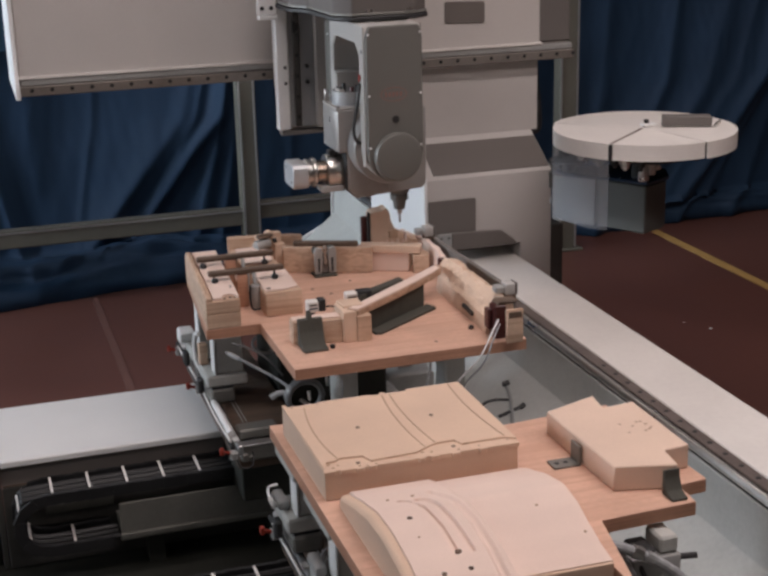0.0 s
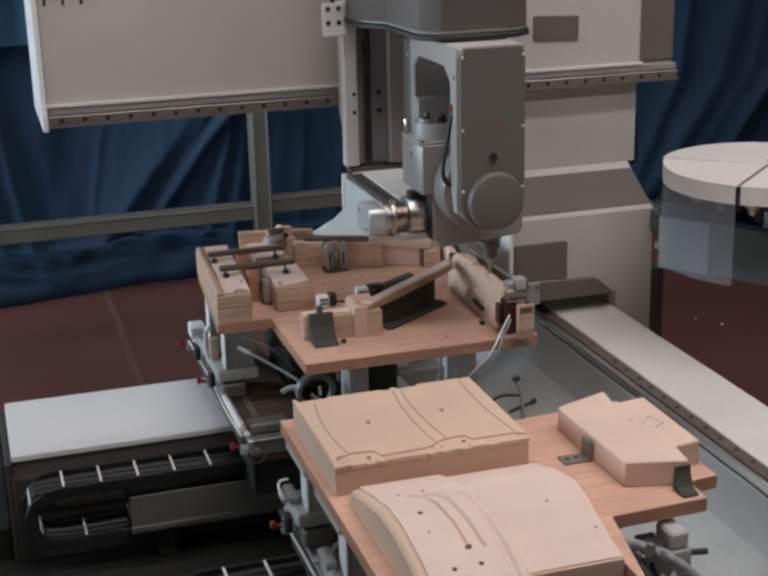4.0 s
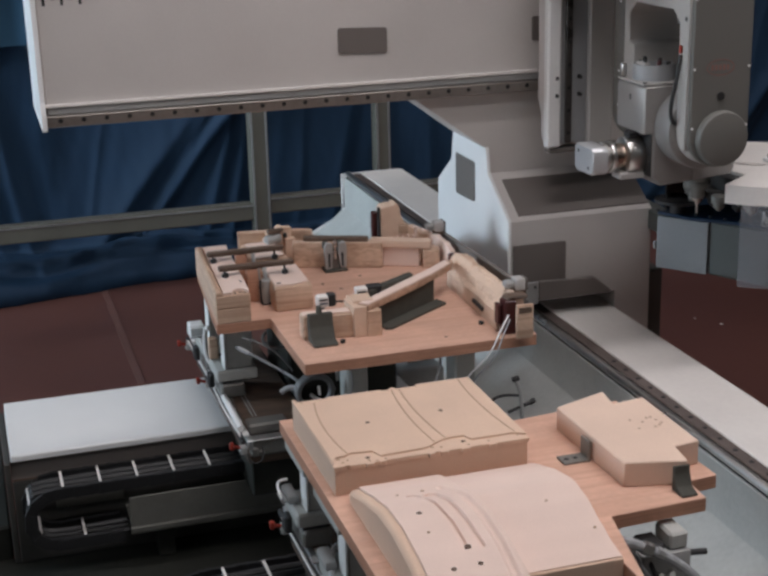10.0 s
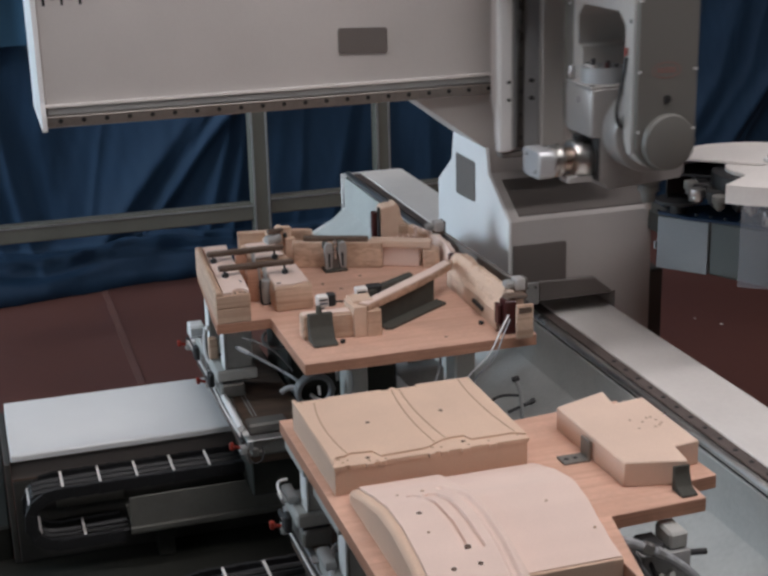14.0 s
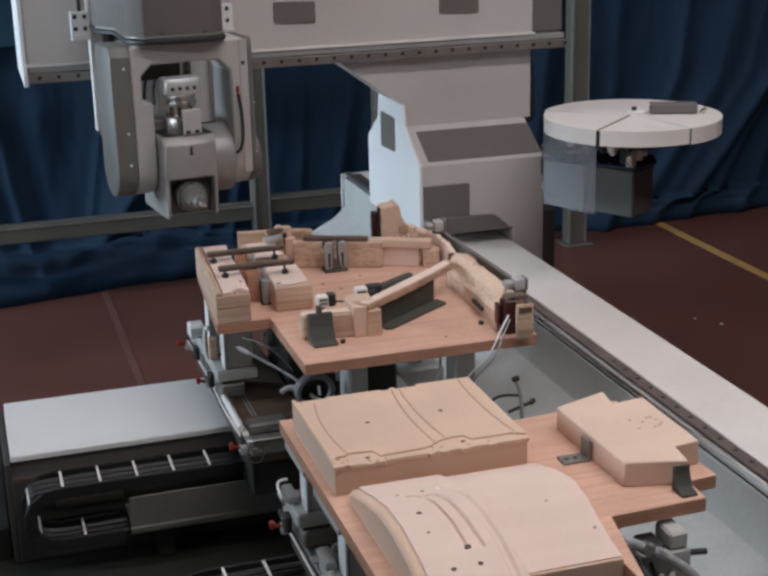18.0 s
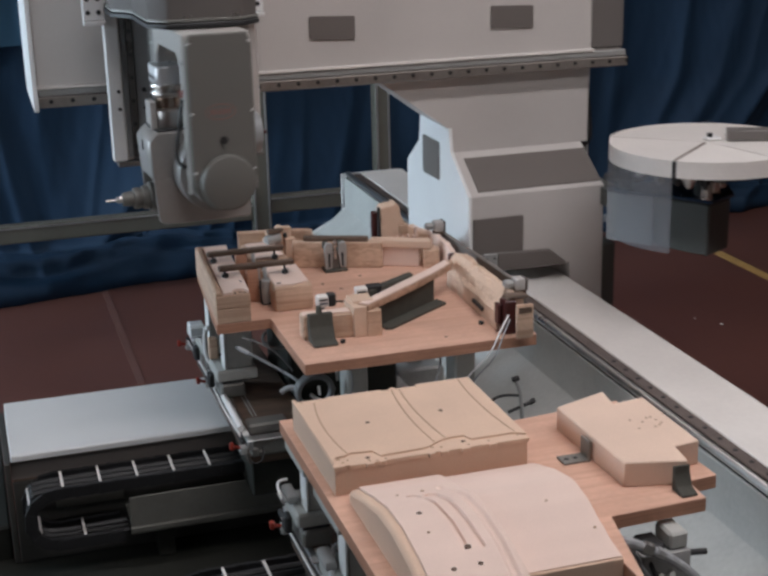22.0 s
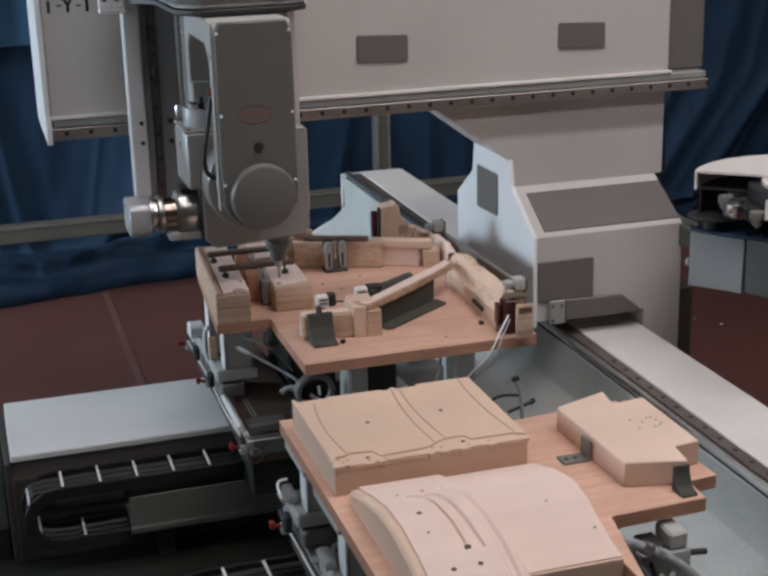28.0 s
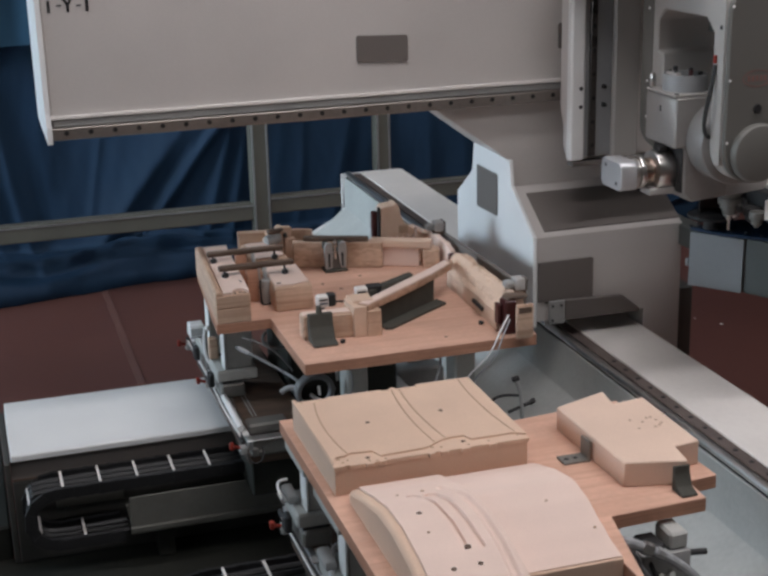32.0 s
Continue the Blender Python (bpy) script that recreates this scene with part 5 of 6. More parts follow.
prism(bm, [(1.724, 4.95), (1.740, 4.95), (1.762, 4.10), (1.746, 4.10)], "z", Z0, Z0 + 0.106, 0.002)
part("edge_profile", bm, PAINT_D, jig, "dark grey edge profile")
# gripper
gp = thing("pneumatic_gripper", "grey pneumatic gripper with two broad fingers", "gripper", (1.29, 4.86, Z0))
bm = B()
box(bm, (1.245, 4.825, Z0), (1.335, 4.89, Z0 + 0.010), 0.003)
part("foot", bm, RUBBER_G, gp)
bm = B()
box(bm, (1.268, 4.845, Z0 + 0.010), (1.314, 4.885, Z0 + 0.085), 0.004)
part("body", bm, PAINT_D, gp, "dark body")
for s in (-1, 1):
    bm = B()
    prism(bm, [(1.29 + s * 0.016, Z0 + 0.012), (1.29 + s * 0.042, Z0 + 0.012), (1.29 + s * 0.044, Z0 + 0.10), (1.29 + s * 0.036, Z0 + 0.118), (1.29 + s * 0.012, Z0 + 0.112), (1.29 + s * 0.010, Z0 + 0.07)], "y", 4.832, 4.846, 0.003)
    f = part("finger", bm, CAST, gp)
    bm = B()
    box(bm, (1.29 + s * 0.026 - 0.004, 4.8295, Z0 + 0.02), (1.29 + s * 0.026 + 0.004, 4.833, Z0 + 0.075), 0.001)
    part("slot", bm, BLACK, f)
    bm = B()
    box(bm, (1.29 + s * 0.03 - 0.012, 4.847, Z0 + 0.085), (1.29 + s * 0.03 + 0.012, 4.882, Z0 + 0.112), 0.004)
    part("knuckle", bm, RUBBER_G, gp)
bm = B()
cyl(bm, (1.29, 4.84, Z0 + 0.05), (1.29, 4.84, Z0 + 0.122), 0.006, n=12)
part("rod", bm, STEEL, gp)
# small sensor boxes
for (x, y, w, z, h, k) in ((1.065, 4.265, 0.065, 0.062, 0.04, 0.6), (1.235, 4.385, 0.095, 0.030, 0.046, 0.45)):
    sn = thing("sensor_box", "small white sensor with a dark end on a stem", "sensor", (x, y, Z0), "sensors")
    bm = B()
    box(bm, (x, y - 0.018, Z0 + z), (x + w * k, y + 0.018, Z0 + z + h), 0.004)
    b = part("body", bm, COVER, sn)
    for q in (0.3, 0.62):
        bm = B()
        box(bm, (x + 0.006, y - 0.0195, Z0 + z + h * q), (x + w * k - 0.005, y - 0.0178, Z0 + z + h * (q + 0.12)), 0)
        part("slit", bm, BLUEBIN if q < 0.5 else BLACK, b)
    bm = B()
    box(bm, (x + w * k, y - 0.017, Z0 + z + 0.001), (x + w, y + 0.019, Z0 + z + h + 0.003), 0.003)
    part("end", bm, BLACK, sn, "black end")
    bm = B()
    cyl(bm, (x + w * 0.3, y, Z0), (x + w * 0.3, y, Z0 + z), 0.008, n=10)
    part("stem", bm, BLACK, sn)
    bm = B()
    tube(bm, [(x + w, y + 0.005, Z0 + z + 0.01), (x + w + 0.03, y + 0.01, Z0 + z + 0.006), (x + w + 0.055, y + 0.015, Z0 + z - 0.01), (x + w + 0.07, y + 0.03, Z0 + 0.004)], 0.0035, 6)
    part("cable", bm, BLACK, sn)
for (x, y) in ((1.715, 4.06), (1.712, 4.86)):
    sn = thing("sensor_box", "small pale grey sensor with dark sides on the fixture's rim", "sensor", (x, y, Z0), "sensors")
    bm = B()
    box(bm, (x - 0.018, y - 0.024, Z0 + 0.112), (x + 0.018, y + 0.024, Z0 + 0.152), 0.006, 2)
    b = part("body", bm, CAPGREY, sn)
    bm = B()
    box(bm, (x + 0.0185, y - 0.022, Z0 + 0.108), (x + 0.026, y + 0.026, Z0 + 0.152), 0.003)
    part("side", bm, PAINT_D, b, "dark side")
    bm = B()
    box(bm, (x - 0.016, y - 0.022, Z0 + 0.098), (x + 0.02, y + 0.02, Z0 + 0.1115), 0.002)
    part("base", bm, DARKWOOD, sn)
    bm = B()
    box(bm, (x - 0.05, y - 0.012, Z0 + 0.118), (x - 0.0185, y + 0.024, Z0 + 0.142), 0.005)
    part("end", bm, CAST, sn)
    bm = B()
    box(bm, (x - 0.008, y - 0.012, Z0), (x + 0.015, y + 0.012, Z0 + 0.0975), 0.003)
    part("stem", bm, PAINT_D, sn)
for x, y in ((1.096, 4.056), (1.582, 4.064)):
    bm = B()
    cyl(bm, (x, y, Z0), (x, y, Z0 + 0.012), 0.009, n=12, bev=0.002)
    part("knob", bm, BLACK, jig)
for x, y in ((1.43, 3.99), (1.12, 4.36), (1.20, 4.70), (1.25, 4.62), (1.45, 4.60), (1.36, 4.75)):
    bm = B()
    cyl(bm, (x, y, Z0), (x, y, Z0 + 0.0008), 0.006, n=10)
    part("hole", bm, DARKWOOD, jig)

# ---- second fixture: plate with tooling-board models
p2 = thing("model_fixture", "plywood fixture plate carrying tooling-board models", "fixture", (1.2, 3.0, Z0 - 0.035))
plate("board", [(0.752, 2.449), (1.291, 2.449), (1.291, 2.34), (1.298, 2.34), (1.365, 2.655), (1.625, 2.665), (1.63, 2.76), (1.715, 2.77), (1.70, 3.30), (1.36, 3.27), (1.30, 3.50), (0.752, 3.50)], Z0, 0.036, p2, "reddish plywood base plate")
mb = thing("model_block", "beige tooling-board block with milled curved grooves and a stepped edge", "model block", (1.03, 3.2, Z0))
ZB = Z0 + 0.085
bm = B()
front = [(0.772, 2.980), (0.80, 2.980), (0.802, 2.984), (0.812, 2.984), (0.814, 2.979), (0.852, 2.979), (0.855, 2.974), (0.872, 2.974), (0.875, 2.980), (0.888, 2.980), (0.890, 2.976), (0.905, 2.976), (0.908, 2.981),
         (1.018, 2.981), (1.021, 2.976), (1.034, 2.976), (1.037, 2.983), (1.050, 2.983), (1.053, 2.977), (1.070, 2.977), (1.073, 2.981), (1.105, 2.981), (1.108, 2.976), (1.128, 2.976), (1.131, 2.982), (1.18, 2.982), (1.183, 2.977), (1.20, 2.977), (1.203, 2.981), (1.292, 2.981)]
prism(bm, front + [(1.292, 3.425), (0.775, 3.425)], "z", ZB - 0.016, ZB - 0.005, 0.0)
part("ledge_layer", bm, RESIN, mb, "ledge with a ragged front edge")
bm = B()
box(bm, (0.774, 2.9855, Z0), (1.290, 3.425, ZB - 0.0162), 0.0015)
part("body", bm, RESIN, mb)
edge = [(0.775, 3.432), (0.784, 3.432), (0.787, 3.408), (0.80, 3.400), (0.805, 3.412), (0.828, 3.412), (0.832, 3.398), (0.868, 3.396), (0.872, 3.420), (1.025, 3.420), (1.03, 3.412), (1.05, 3.412), (1.055, 3.424),
        (1.068, 3.424), (1.072, 3.402), (1.128, 3.400), (1.132, 3.424), (1.292, 3.425), (1.292, 3.0),
        (1.262, 3.018), (1.148, 3.018), (1.137, 3.046), (1.10, 3.046), (1.074, 3.040), (1.022, 3.008), (0.90, 3.002), (0.887, 3.036), (0.83, 3.042), (0.812, 3.030), (0.79, 3.030), (0.775, 2.995)]
bm = B()
prism(bm, edge, "z", ZB - 0.005, ZB, 0.0)
part("top_layer", bm, RESIN, mb, "stepped top layer")


def groove(parent, pts, w, z, mat=RECESS_SHADE):
    """A thin raised strip along a line; its colour is a milled groove's shade."""
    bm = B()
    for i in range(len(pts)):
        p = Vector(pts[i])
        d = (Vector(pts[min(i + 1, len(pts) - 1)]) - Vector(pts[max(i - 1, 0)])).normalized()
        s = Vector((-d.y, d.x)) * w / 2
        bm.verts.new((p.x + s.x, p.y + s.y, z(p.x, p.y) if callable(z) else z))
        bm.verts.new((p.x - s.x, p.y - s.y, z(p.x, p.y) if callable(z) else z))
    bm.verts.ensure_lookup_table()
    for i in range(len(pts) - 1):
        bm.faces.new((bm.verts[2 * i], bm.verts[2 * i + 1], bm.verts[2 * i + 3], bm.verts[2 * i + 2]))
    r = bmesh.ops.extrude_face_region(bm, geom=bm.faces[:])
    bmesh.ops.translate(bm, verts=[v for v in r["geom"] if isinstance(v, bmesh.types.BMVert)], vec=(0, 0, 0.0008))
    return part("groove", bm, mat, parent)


def curve(a, b, bend, n=14):
    a, b = Vector(a), Vector(b)
    d = b - a
    s = Vector((-d.y, d.x)).normalized() * bend
    return [a + d * t + s * 4 * t * (1 - t) for t in [k / n for k in range(n + 1)]]


# Grooves are drawn as darker strips on the top, not cut into it.
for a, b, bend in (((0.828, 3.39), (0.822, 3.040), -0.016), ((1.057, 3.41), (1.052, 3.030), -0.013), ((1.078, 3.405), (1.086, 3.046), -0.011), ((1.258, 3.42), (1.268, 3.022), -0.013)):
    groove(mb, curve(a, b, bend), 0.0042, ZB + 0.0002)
for x, y, r in ((0.927, 3.21, 0.006), (1.136, 3.22, 0.006), (0.795, 3.403, 0.004), (0.794, 3.022, 0.005), (0.80, 3.000, 0.004), (0.867, 3.008, 0.006), (0.866, 2.99, 0.004), (0.908, 2.988, 0.004), (0.815, 3.01, 0.003),
                (1.038, 3.012, 0.005), (1.061, 3.005, 0.004), (1.125, 3.018, 0.006), (1.131, 2.995, 0.004), (1.187, 2.998, 0.003), (1.27, 3.008, 0.003), (0.885, 2.985, 0.003)):
    zz = ZB if y > 3.02 and y != 3.022 else ZB - 0.005
    bm = B()
    cyl(bm, (x, y, zz), (x, y, zz + 0.001), r, n=12)
    part("hole", bm, RECESS_SHADE if r < 0.006 else DARKWOOD, mb)
# curved model in front
cm = thing("curved_model", "pale curved tooling-board model with milled grooves", "model block", (1.05, 2.65, Z0))
XA, XM, XB = 0.798, 1.038, 1.29


def through_points(pts, y):
    """A smooth height between knots (y falling)."""
    for (a, ha), (b, hb) in zip(pts, pts[1:]):
        if b <= y <= a:
            t = (a - y) / (a - b)
            t = t * t * (3 - 2 * t) * 0.35 + t * 0.65
            return ha + (hb - ha) * t
    return pts[0][1] if y > pts[0][0] else pts[-1][1]


RIGHT = [(2.94, 1.108), (2.90, 1.121), (2.80, 1.150), (2.71, 1.166), (2.64, 1.155), (2.56, 1.125), (2.50, 1.104), (2.45, 1.095)]
LEFT = [(2.94, 1.118), (2.90, 1.129), (2.81, 1.153), (2.70, 1.176), (2.60, 1.178), (2.50, 1.165), (2.40, 1.14), (2.33, 1.11)]


def arch(x, y):
    return through_points(RIGHT if x > XM else LEFT, y)


def spline(knots, n=24):
    """Evenly many points on a smooth line through the knots."""
    out = []
    for k in range(n + 1):
        u = k / n * (len(knots) - 1)
        i = min(int(u), len(knots) - 2)
        t = u - i
        a, b, c, d = [Vector(knots[min(max(q, 0), len(knots) - 1)]) for q in (i - 1, i, i + 1, i + 2)]
        out.append(0.5 * (2 * b + (c - a) * t + (2 * a - 5 * b + 4 * c - d) * t * t + (3 * b - a - 3 * c + d) * t ** 3))
    return out


TRACKS = [spline(k, 110) for k in ([(0.895, 2.765), (0.909, 2.755), (0.929, 2.706), (0.934, 2.62), (0.935, 2.53), (0.932, 2.492)],
                              [(0.935, 2.757), (0.956, 2.745), (0.966, 2.677), (0.968, 2.586), (0.971, 2.49)],
                              [(0.985, 2.80), (1.005, 2.73), (1.012, 2.63), (1.012, 2.50), (1.008, 2.38)])]


def off_track(track, x, y):
    return min(math.hypot(p.x - x, p.y - y) for p in track)


def x_on(track, y):
    return min(track, key=lambda p: abs(p.y - y)).x


def milled(x, y):
    """How deep the cutter went: two narrow slots with a sunk band between them, and one broad soft furrow."""
    a, b, c = (off_track(t, x, y) for t in TRACKS)
    cut = 0.0105 * min(1, max(0, (0.0085 - min(a, b)) / 0.004)) + 0.008 * min(1, max(0, (0.013 - c) / 0.009))
    if 2.49 < y < 2.752 and x_on(TRACKS[0], y) < x < x_on(TRACKS[1], y):
        cut = max(cut, 0.0036)
    return cut


def height_field(name, xa, xb, nx, knots, ny, lower, mat=RESIN_P):
    """A solid under a curved top, closed down to the plate."""
    ya, yb = knots[0][0], knots[-1][0]
    bm = B()
    grid = [[bm.verts.new((xa + (xb - xa) * i / nx, ya + (yb - ya) * j / ny, max(through_points(knots, ya + (yb - ya) * j / ny) - lower(xa + (xb - xa) * i / nx, ya + (yb - ya) * j / ny), Z0 + 0.008)))
             for j in range(ny + 1)] for i in range(nx + 1)]
    for i in range(nx):
        for j in range(ny):
            bm.faces.new((grid[i][j], grid[i + 1][j], grid[i + 1][j + 1], grid[i][j + 1]))
    rim = [grid[i][0] for i in range(nx + 1)] + [grid[nx][j] for j in range(1, ny + 1)] + [grid[i][ny] for i in range(nx - 1, -1, -1)] + [grid[0][j] for j in range(ny - 1, 0, -1)]
    low = [bm.verts.new((v.co.x, v.co.y, Z0)) for v in rim]
    for k in range(len(rim)):
        bm.faces.new((rim[k], low[k], low[(k + 1) % len(rim)], rim[(k + 1) % len(rim)]))
    bm.faces.new(low)
    return part(name, bm, mat, cm)


def right_edge(x, y):
    return 0.004 * max(0, (x - XM + 0.014) / 0.014) ** 2 + milled(x, y)


# Highlights on the top are put into the pinker board; the end stays beige.
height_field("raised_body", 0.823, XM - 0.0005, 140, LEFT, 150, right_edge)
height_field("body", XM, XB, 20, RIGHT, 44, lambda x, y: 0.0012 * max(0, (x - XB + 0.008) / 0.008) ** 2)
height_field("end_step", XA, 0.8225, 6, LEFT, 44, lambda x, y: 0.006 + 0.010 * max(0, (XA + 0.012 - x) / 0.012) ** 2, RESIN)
bm = B()
box(bm, (1.062, 2.440, 0.985), (1.2895, 2.4485, 1.0935), 0.002)
part("front_plate", bm, RESIN, cm, "front face below the edge")


for x, y, r in ((0.880, 2.647, 0.0065), (0.873, 2.788, 0.004), (0.936, 2.791, 0.005), (0.937, 2.489, 0.0075), (0.884, 2.433, 0.006), (0.946, 2.436, 0.006), (0.872, 2.561, 0.003), (1.191, 2.646, 0.004), (1.269, 2.548, 0.004)):
    bm = B()
    z = arch(x, y)
    cyl(bm, (x, y, z - 0.003), (x, y, z + 0.0015), r, n=14)
    part("hole", bm, DARKWOOD if r > 0.0055 else RECESS_SHADE, cm)
# stepped model on the wing
sm = thing("stepped_model", "pale stepped tooling-board model with a cluster of small holes", "model block", (1.55, 2.95, Z0))
bm = B()
prism(bm, [(1.455, 3.172), (1.624, 3.234), (1.611, 3.142), (1.708, 3.157), (1.705, 2.843), (1.631, 2.835), (1.619, 2.746), (1.463, 2.787)], "z", Z0, Z0 + 0.066, 0.003)
part("body", bm, RESIN_M, sm)
for x, y in ((1.599, 3.021), (1.625, 2.999), (1.647, 3.021), (1.660, 3.021), (1.665, 3.001), (1.669, 2.978), (1.659, 2.968), (1.644, 2.961), (1.597, 2.964)):
    bm = B()
    cyl(bm, (x, y, Z0 + 0.066), (x, y, Z0 + 0.0668), 0.004, n=8)
    part("hole", bm, RECESS_SHADE, sm)
ab = thing("angle_bracket", "small grey perforated steel angle bracket", "bracket", (1.42, 2.98, Z0))
bm = B()
prism(bm, [(1.378, Z0), (1.452, Z0), (1.452, Z0 + 0.055), (1.446, Z0 + 0.055), (1.446, Z0 + 0.006), (1.378, Z0 + 0.006)], "y", 2.95, 3.0, 0.001)
part("angle", bm, IRON, ab)
for p, ax in (((1.395, 2.975, Z0 + 0.006), "z"), ((1.42, 2.975, Z0 + 0.006), "z")):
    bolts(ab, [p], ax, 0.007, 0.001, BLACK, "hole")
sp = thing("clamp_strap", "dark rubber-covered strap against the stepped model", "bracket", (1.590, 2.715, Z0))
bm = B()
prism(bm, [(2.680, Z0), (2.680, Z0 + 0.006), (2.710, Z0 + 0.016), (2.723, Z0 + 0.046), (2.725, Z0 + 0.065), (2.733, Z0 + 0.065), (2.733, Z0)], "x", 1.568, 1.612, 0.002)
part("strap", bm, RUBBER_G, sp)

# ---- clamping bars with their slides, posts and clamps
def clamping_bar(y0, y1, posts, clamps):
    bar = thing("clamping_bar", "dark machine clamping bar on the bed with a bright edge rail", "clamping bar", (0.95, (y0 + y1) / 2, 0.46), "clamping bars")
    bm = B()
    box(bm, (0.803, y0 + 0.01, 0.601), (1.02, y1, 0.745), 0.006)
    part("body", bm, DARKWOOD, bar, "dark brown-grey bar body")
    for x in (0.838, 0.850):
        bm = B()
        box(bm, (x, y0 + 0.09, 0.7452), (x + 0.004, y1, 0.7472), 0.0005)
        part("groove_strip", bm, CAST, bar)
    bm = B()
    box(bm, (0.782, y0 - 0.09, 0.700), (0.802, y1, 0.735), 0.004)
    rl = part("edge_rail", bm, ALU, bar, "bright aluminium edge rail")
    # White pieces are added as painted highlights along the rail.
    bm = B()
    for q in np.arange(y0 - 0.05, y1 - 0.05, 0.11):
        box(bm, (0.7765, q, 0.7355), (0.7985, q + 0.035, 0.741), 0.001)
    part("rail_clips", bm, PAINT_W, rl, "row of white pieces added as highlights on the rail")["kind"] = "stuff"
    bm = B()
    tube(bm, [(0.765, y0 - 0.06, 0.745), (0.760, y0 + 0.2, 0.742), (0.762, y0 + 0.45, 0.748), (0.760, y1 - 0.1, 0.744)], 0.0045, 6)
    part("pale_line", bm, COVER, rl, "thin pale air line")
    # White paint stands in for the bright reflection streak on this pipe.
    bm = B()
    cyl(bm, (0.774, y0 - 0.03, 0.758), (0.774, y0 + 0.27, 0.758), 0.0115, n=12)
    part("air_pipe", bm, PAINT_W, rl, "pipe painted white for its bright reflection")
    bm = B()
    tube(bm, [(0.770, y0 - 0.07, 0.722), (0.768, y0 + 0.3, 0.728), (0.768, y1 - 0.3, 0.724), (0.770, y1 - 0.02, 0.728)], 0.008, 6)
    part("cable", bm, BLACK, rl, "black cable along the edge")
    bm = B()
    box(bm, (0.806, y0, 0.715), (0.945, y0 + 0.07, 0.752), 0.006)
    box(bm, (0.803, y0 - 0.045, 0.655), (0.945, y0 - 0.001, 0.712), 0.006)
    part("end_block", bm, IRON, bar, "dull grey end block")
    bm = B()
    box(bm, (0.800, y0 - 0.049, 0.7125), (0.948, y0 - 0.004, 0.7165), 0.001)
    part("edge_strip", bm, ALU, bar)
    bm = B()
    tube(bm, [(0.784, y0 - 0.05, 0.690), (0.788, y0 - 0.075, 0.660), (0.812, y0 - 0.085, 0.648), (0.836, y0 - 0.075, 0.662), (0.840, y0 - 0.05, 0.692)], 0.003, 8)
    part("hose_loop", bm, PLASTIC, bar, "thin black looped hose end")
    bm = B()
    box(bm, (0.80, y0 - 0.062, 0.66), (0.825, y0 - 0.046, 0.69), 0.005)
    cyl(bm, (0.835, y0 - 0.047, 0.672), (0.835, y0 - 0.062, 0.668), 0.011, n=14, bev=0.003)
    part("end_fitting", bm, IRON, bar, "small metal end fitting")
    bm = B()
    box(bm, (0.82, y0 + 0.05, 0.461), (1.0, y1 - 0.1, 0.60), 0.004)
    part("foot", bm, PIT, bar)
    for py in posts:
        sl = thing("support_post", "pale grey cast support post on a clamping slide", "support post", (0.87, py, 0.746), "support posts")
        bm = B()
        box(bm, (0.757, py - 0.065, 0.808), (0.905, py + 0.10, 0.850), 0.006)
        part("slide", bm, BEDPAINT, sl)
        bm = B()
        box(bm, (0.770, py - 0.072, 0.748), (0.855, py + 0.09, 0.799), 0.006)
        part("lower_slide", bm, IRON, sl)
        # Black sheet paints the dark of the gap between the two slides.
        bm = B()
        box(bm, (0.775, py - 0.06, 0.7992), (0.85, py + 0.09, 0.8078), 0)
        part("gap_plate", bm, BLACK, sl)
        bm = B()
        box(bm, (0.796, py - 0.05, 0.8502), (0.893, py + 0.05, Z0 - 0.038), 0.004)
        part("column", bm, BEDPAINT, sl, "grey column")
        # The light on the column's left edge is painted as a white strip.
        bm = B()
        box(bm, (0.788, py - 0.054, 0.8502), (0.7958, py + 0.01, Z0 - 0.038), 0.003)
        part("edge_strip", bm, PAINT_W, sl, "white strip painted for the column's lit edge")
        if py == 4.90:
            bm = B()
            box(bm, (0.728, py + 0.03, 0.848), (0.786, py + 0.09, 0.900), 0.006)
            gb = part("grip_block", bm, PAINT_W, sl, "pale grip block")
            bm = B()
            box(bm, (0.734, py + 0.026, 0.856), (0.780, py + 0.0295, 0.886), 0.001)
            part("plate", bm, CAST, gb)
        elif py == 4.60:
            bm = B()
            tube(bm, [(0.772, 4.742, 0.945), (0.766, 4.775, 0.935), (0.764, 4.80, 0.88), (0.768, 4.80, 0.82), (0.785, 4.77, 0.775)], 0.009, 10)
            part("guard_strip", bm, PAINT_W, sl, "bright bent guard strip")
            bm = B()
            box(bm, (0.757, 4.665, 0.8505), (0.79, 4.70, 0.93), 0.004)
            part("wood_shim", bm, PINE, sl, "small wooden shim")
            bm = B()
            box(bm, (0.760, 4.70, 0.735), (0.781, 4.735, 0.775), 0.004)
            part("clip", bm, BLUEBIN, sl, "small blue clip")
        else:
            bm = B()
            box(bm, (0.748, py + 0.0, 0.8502), (0.782, py + 0.095, 0.880), 0.010, 2)
            part("grip_block", bm, CAST, sl, "rounded grip block")
        if py == 3.42:
            bm = B()
            tube(bm, [(0.748, py + 0.02, 0.862), (0.737, py + 0.04, 0.872), (0.737, py + 0.075, 0.880), (0.748, py + 0.10, 0.884), (0.772, py + 0.105, 0.884)], 0.0045, 8)
            part("grip", bm, PAINT_W, sl, "pale curved grip")
            bm = B()
            cyl(bm, (0.731, py + 0.03, 0.885), (0.740, py + 0.01, 0.858), 0.008, n=12, bev=0.003)
            part("grip_end", bm, STEEL, sl, "shiny grip end")
        bm = B()
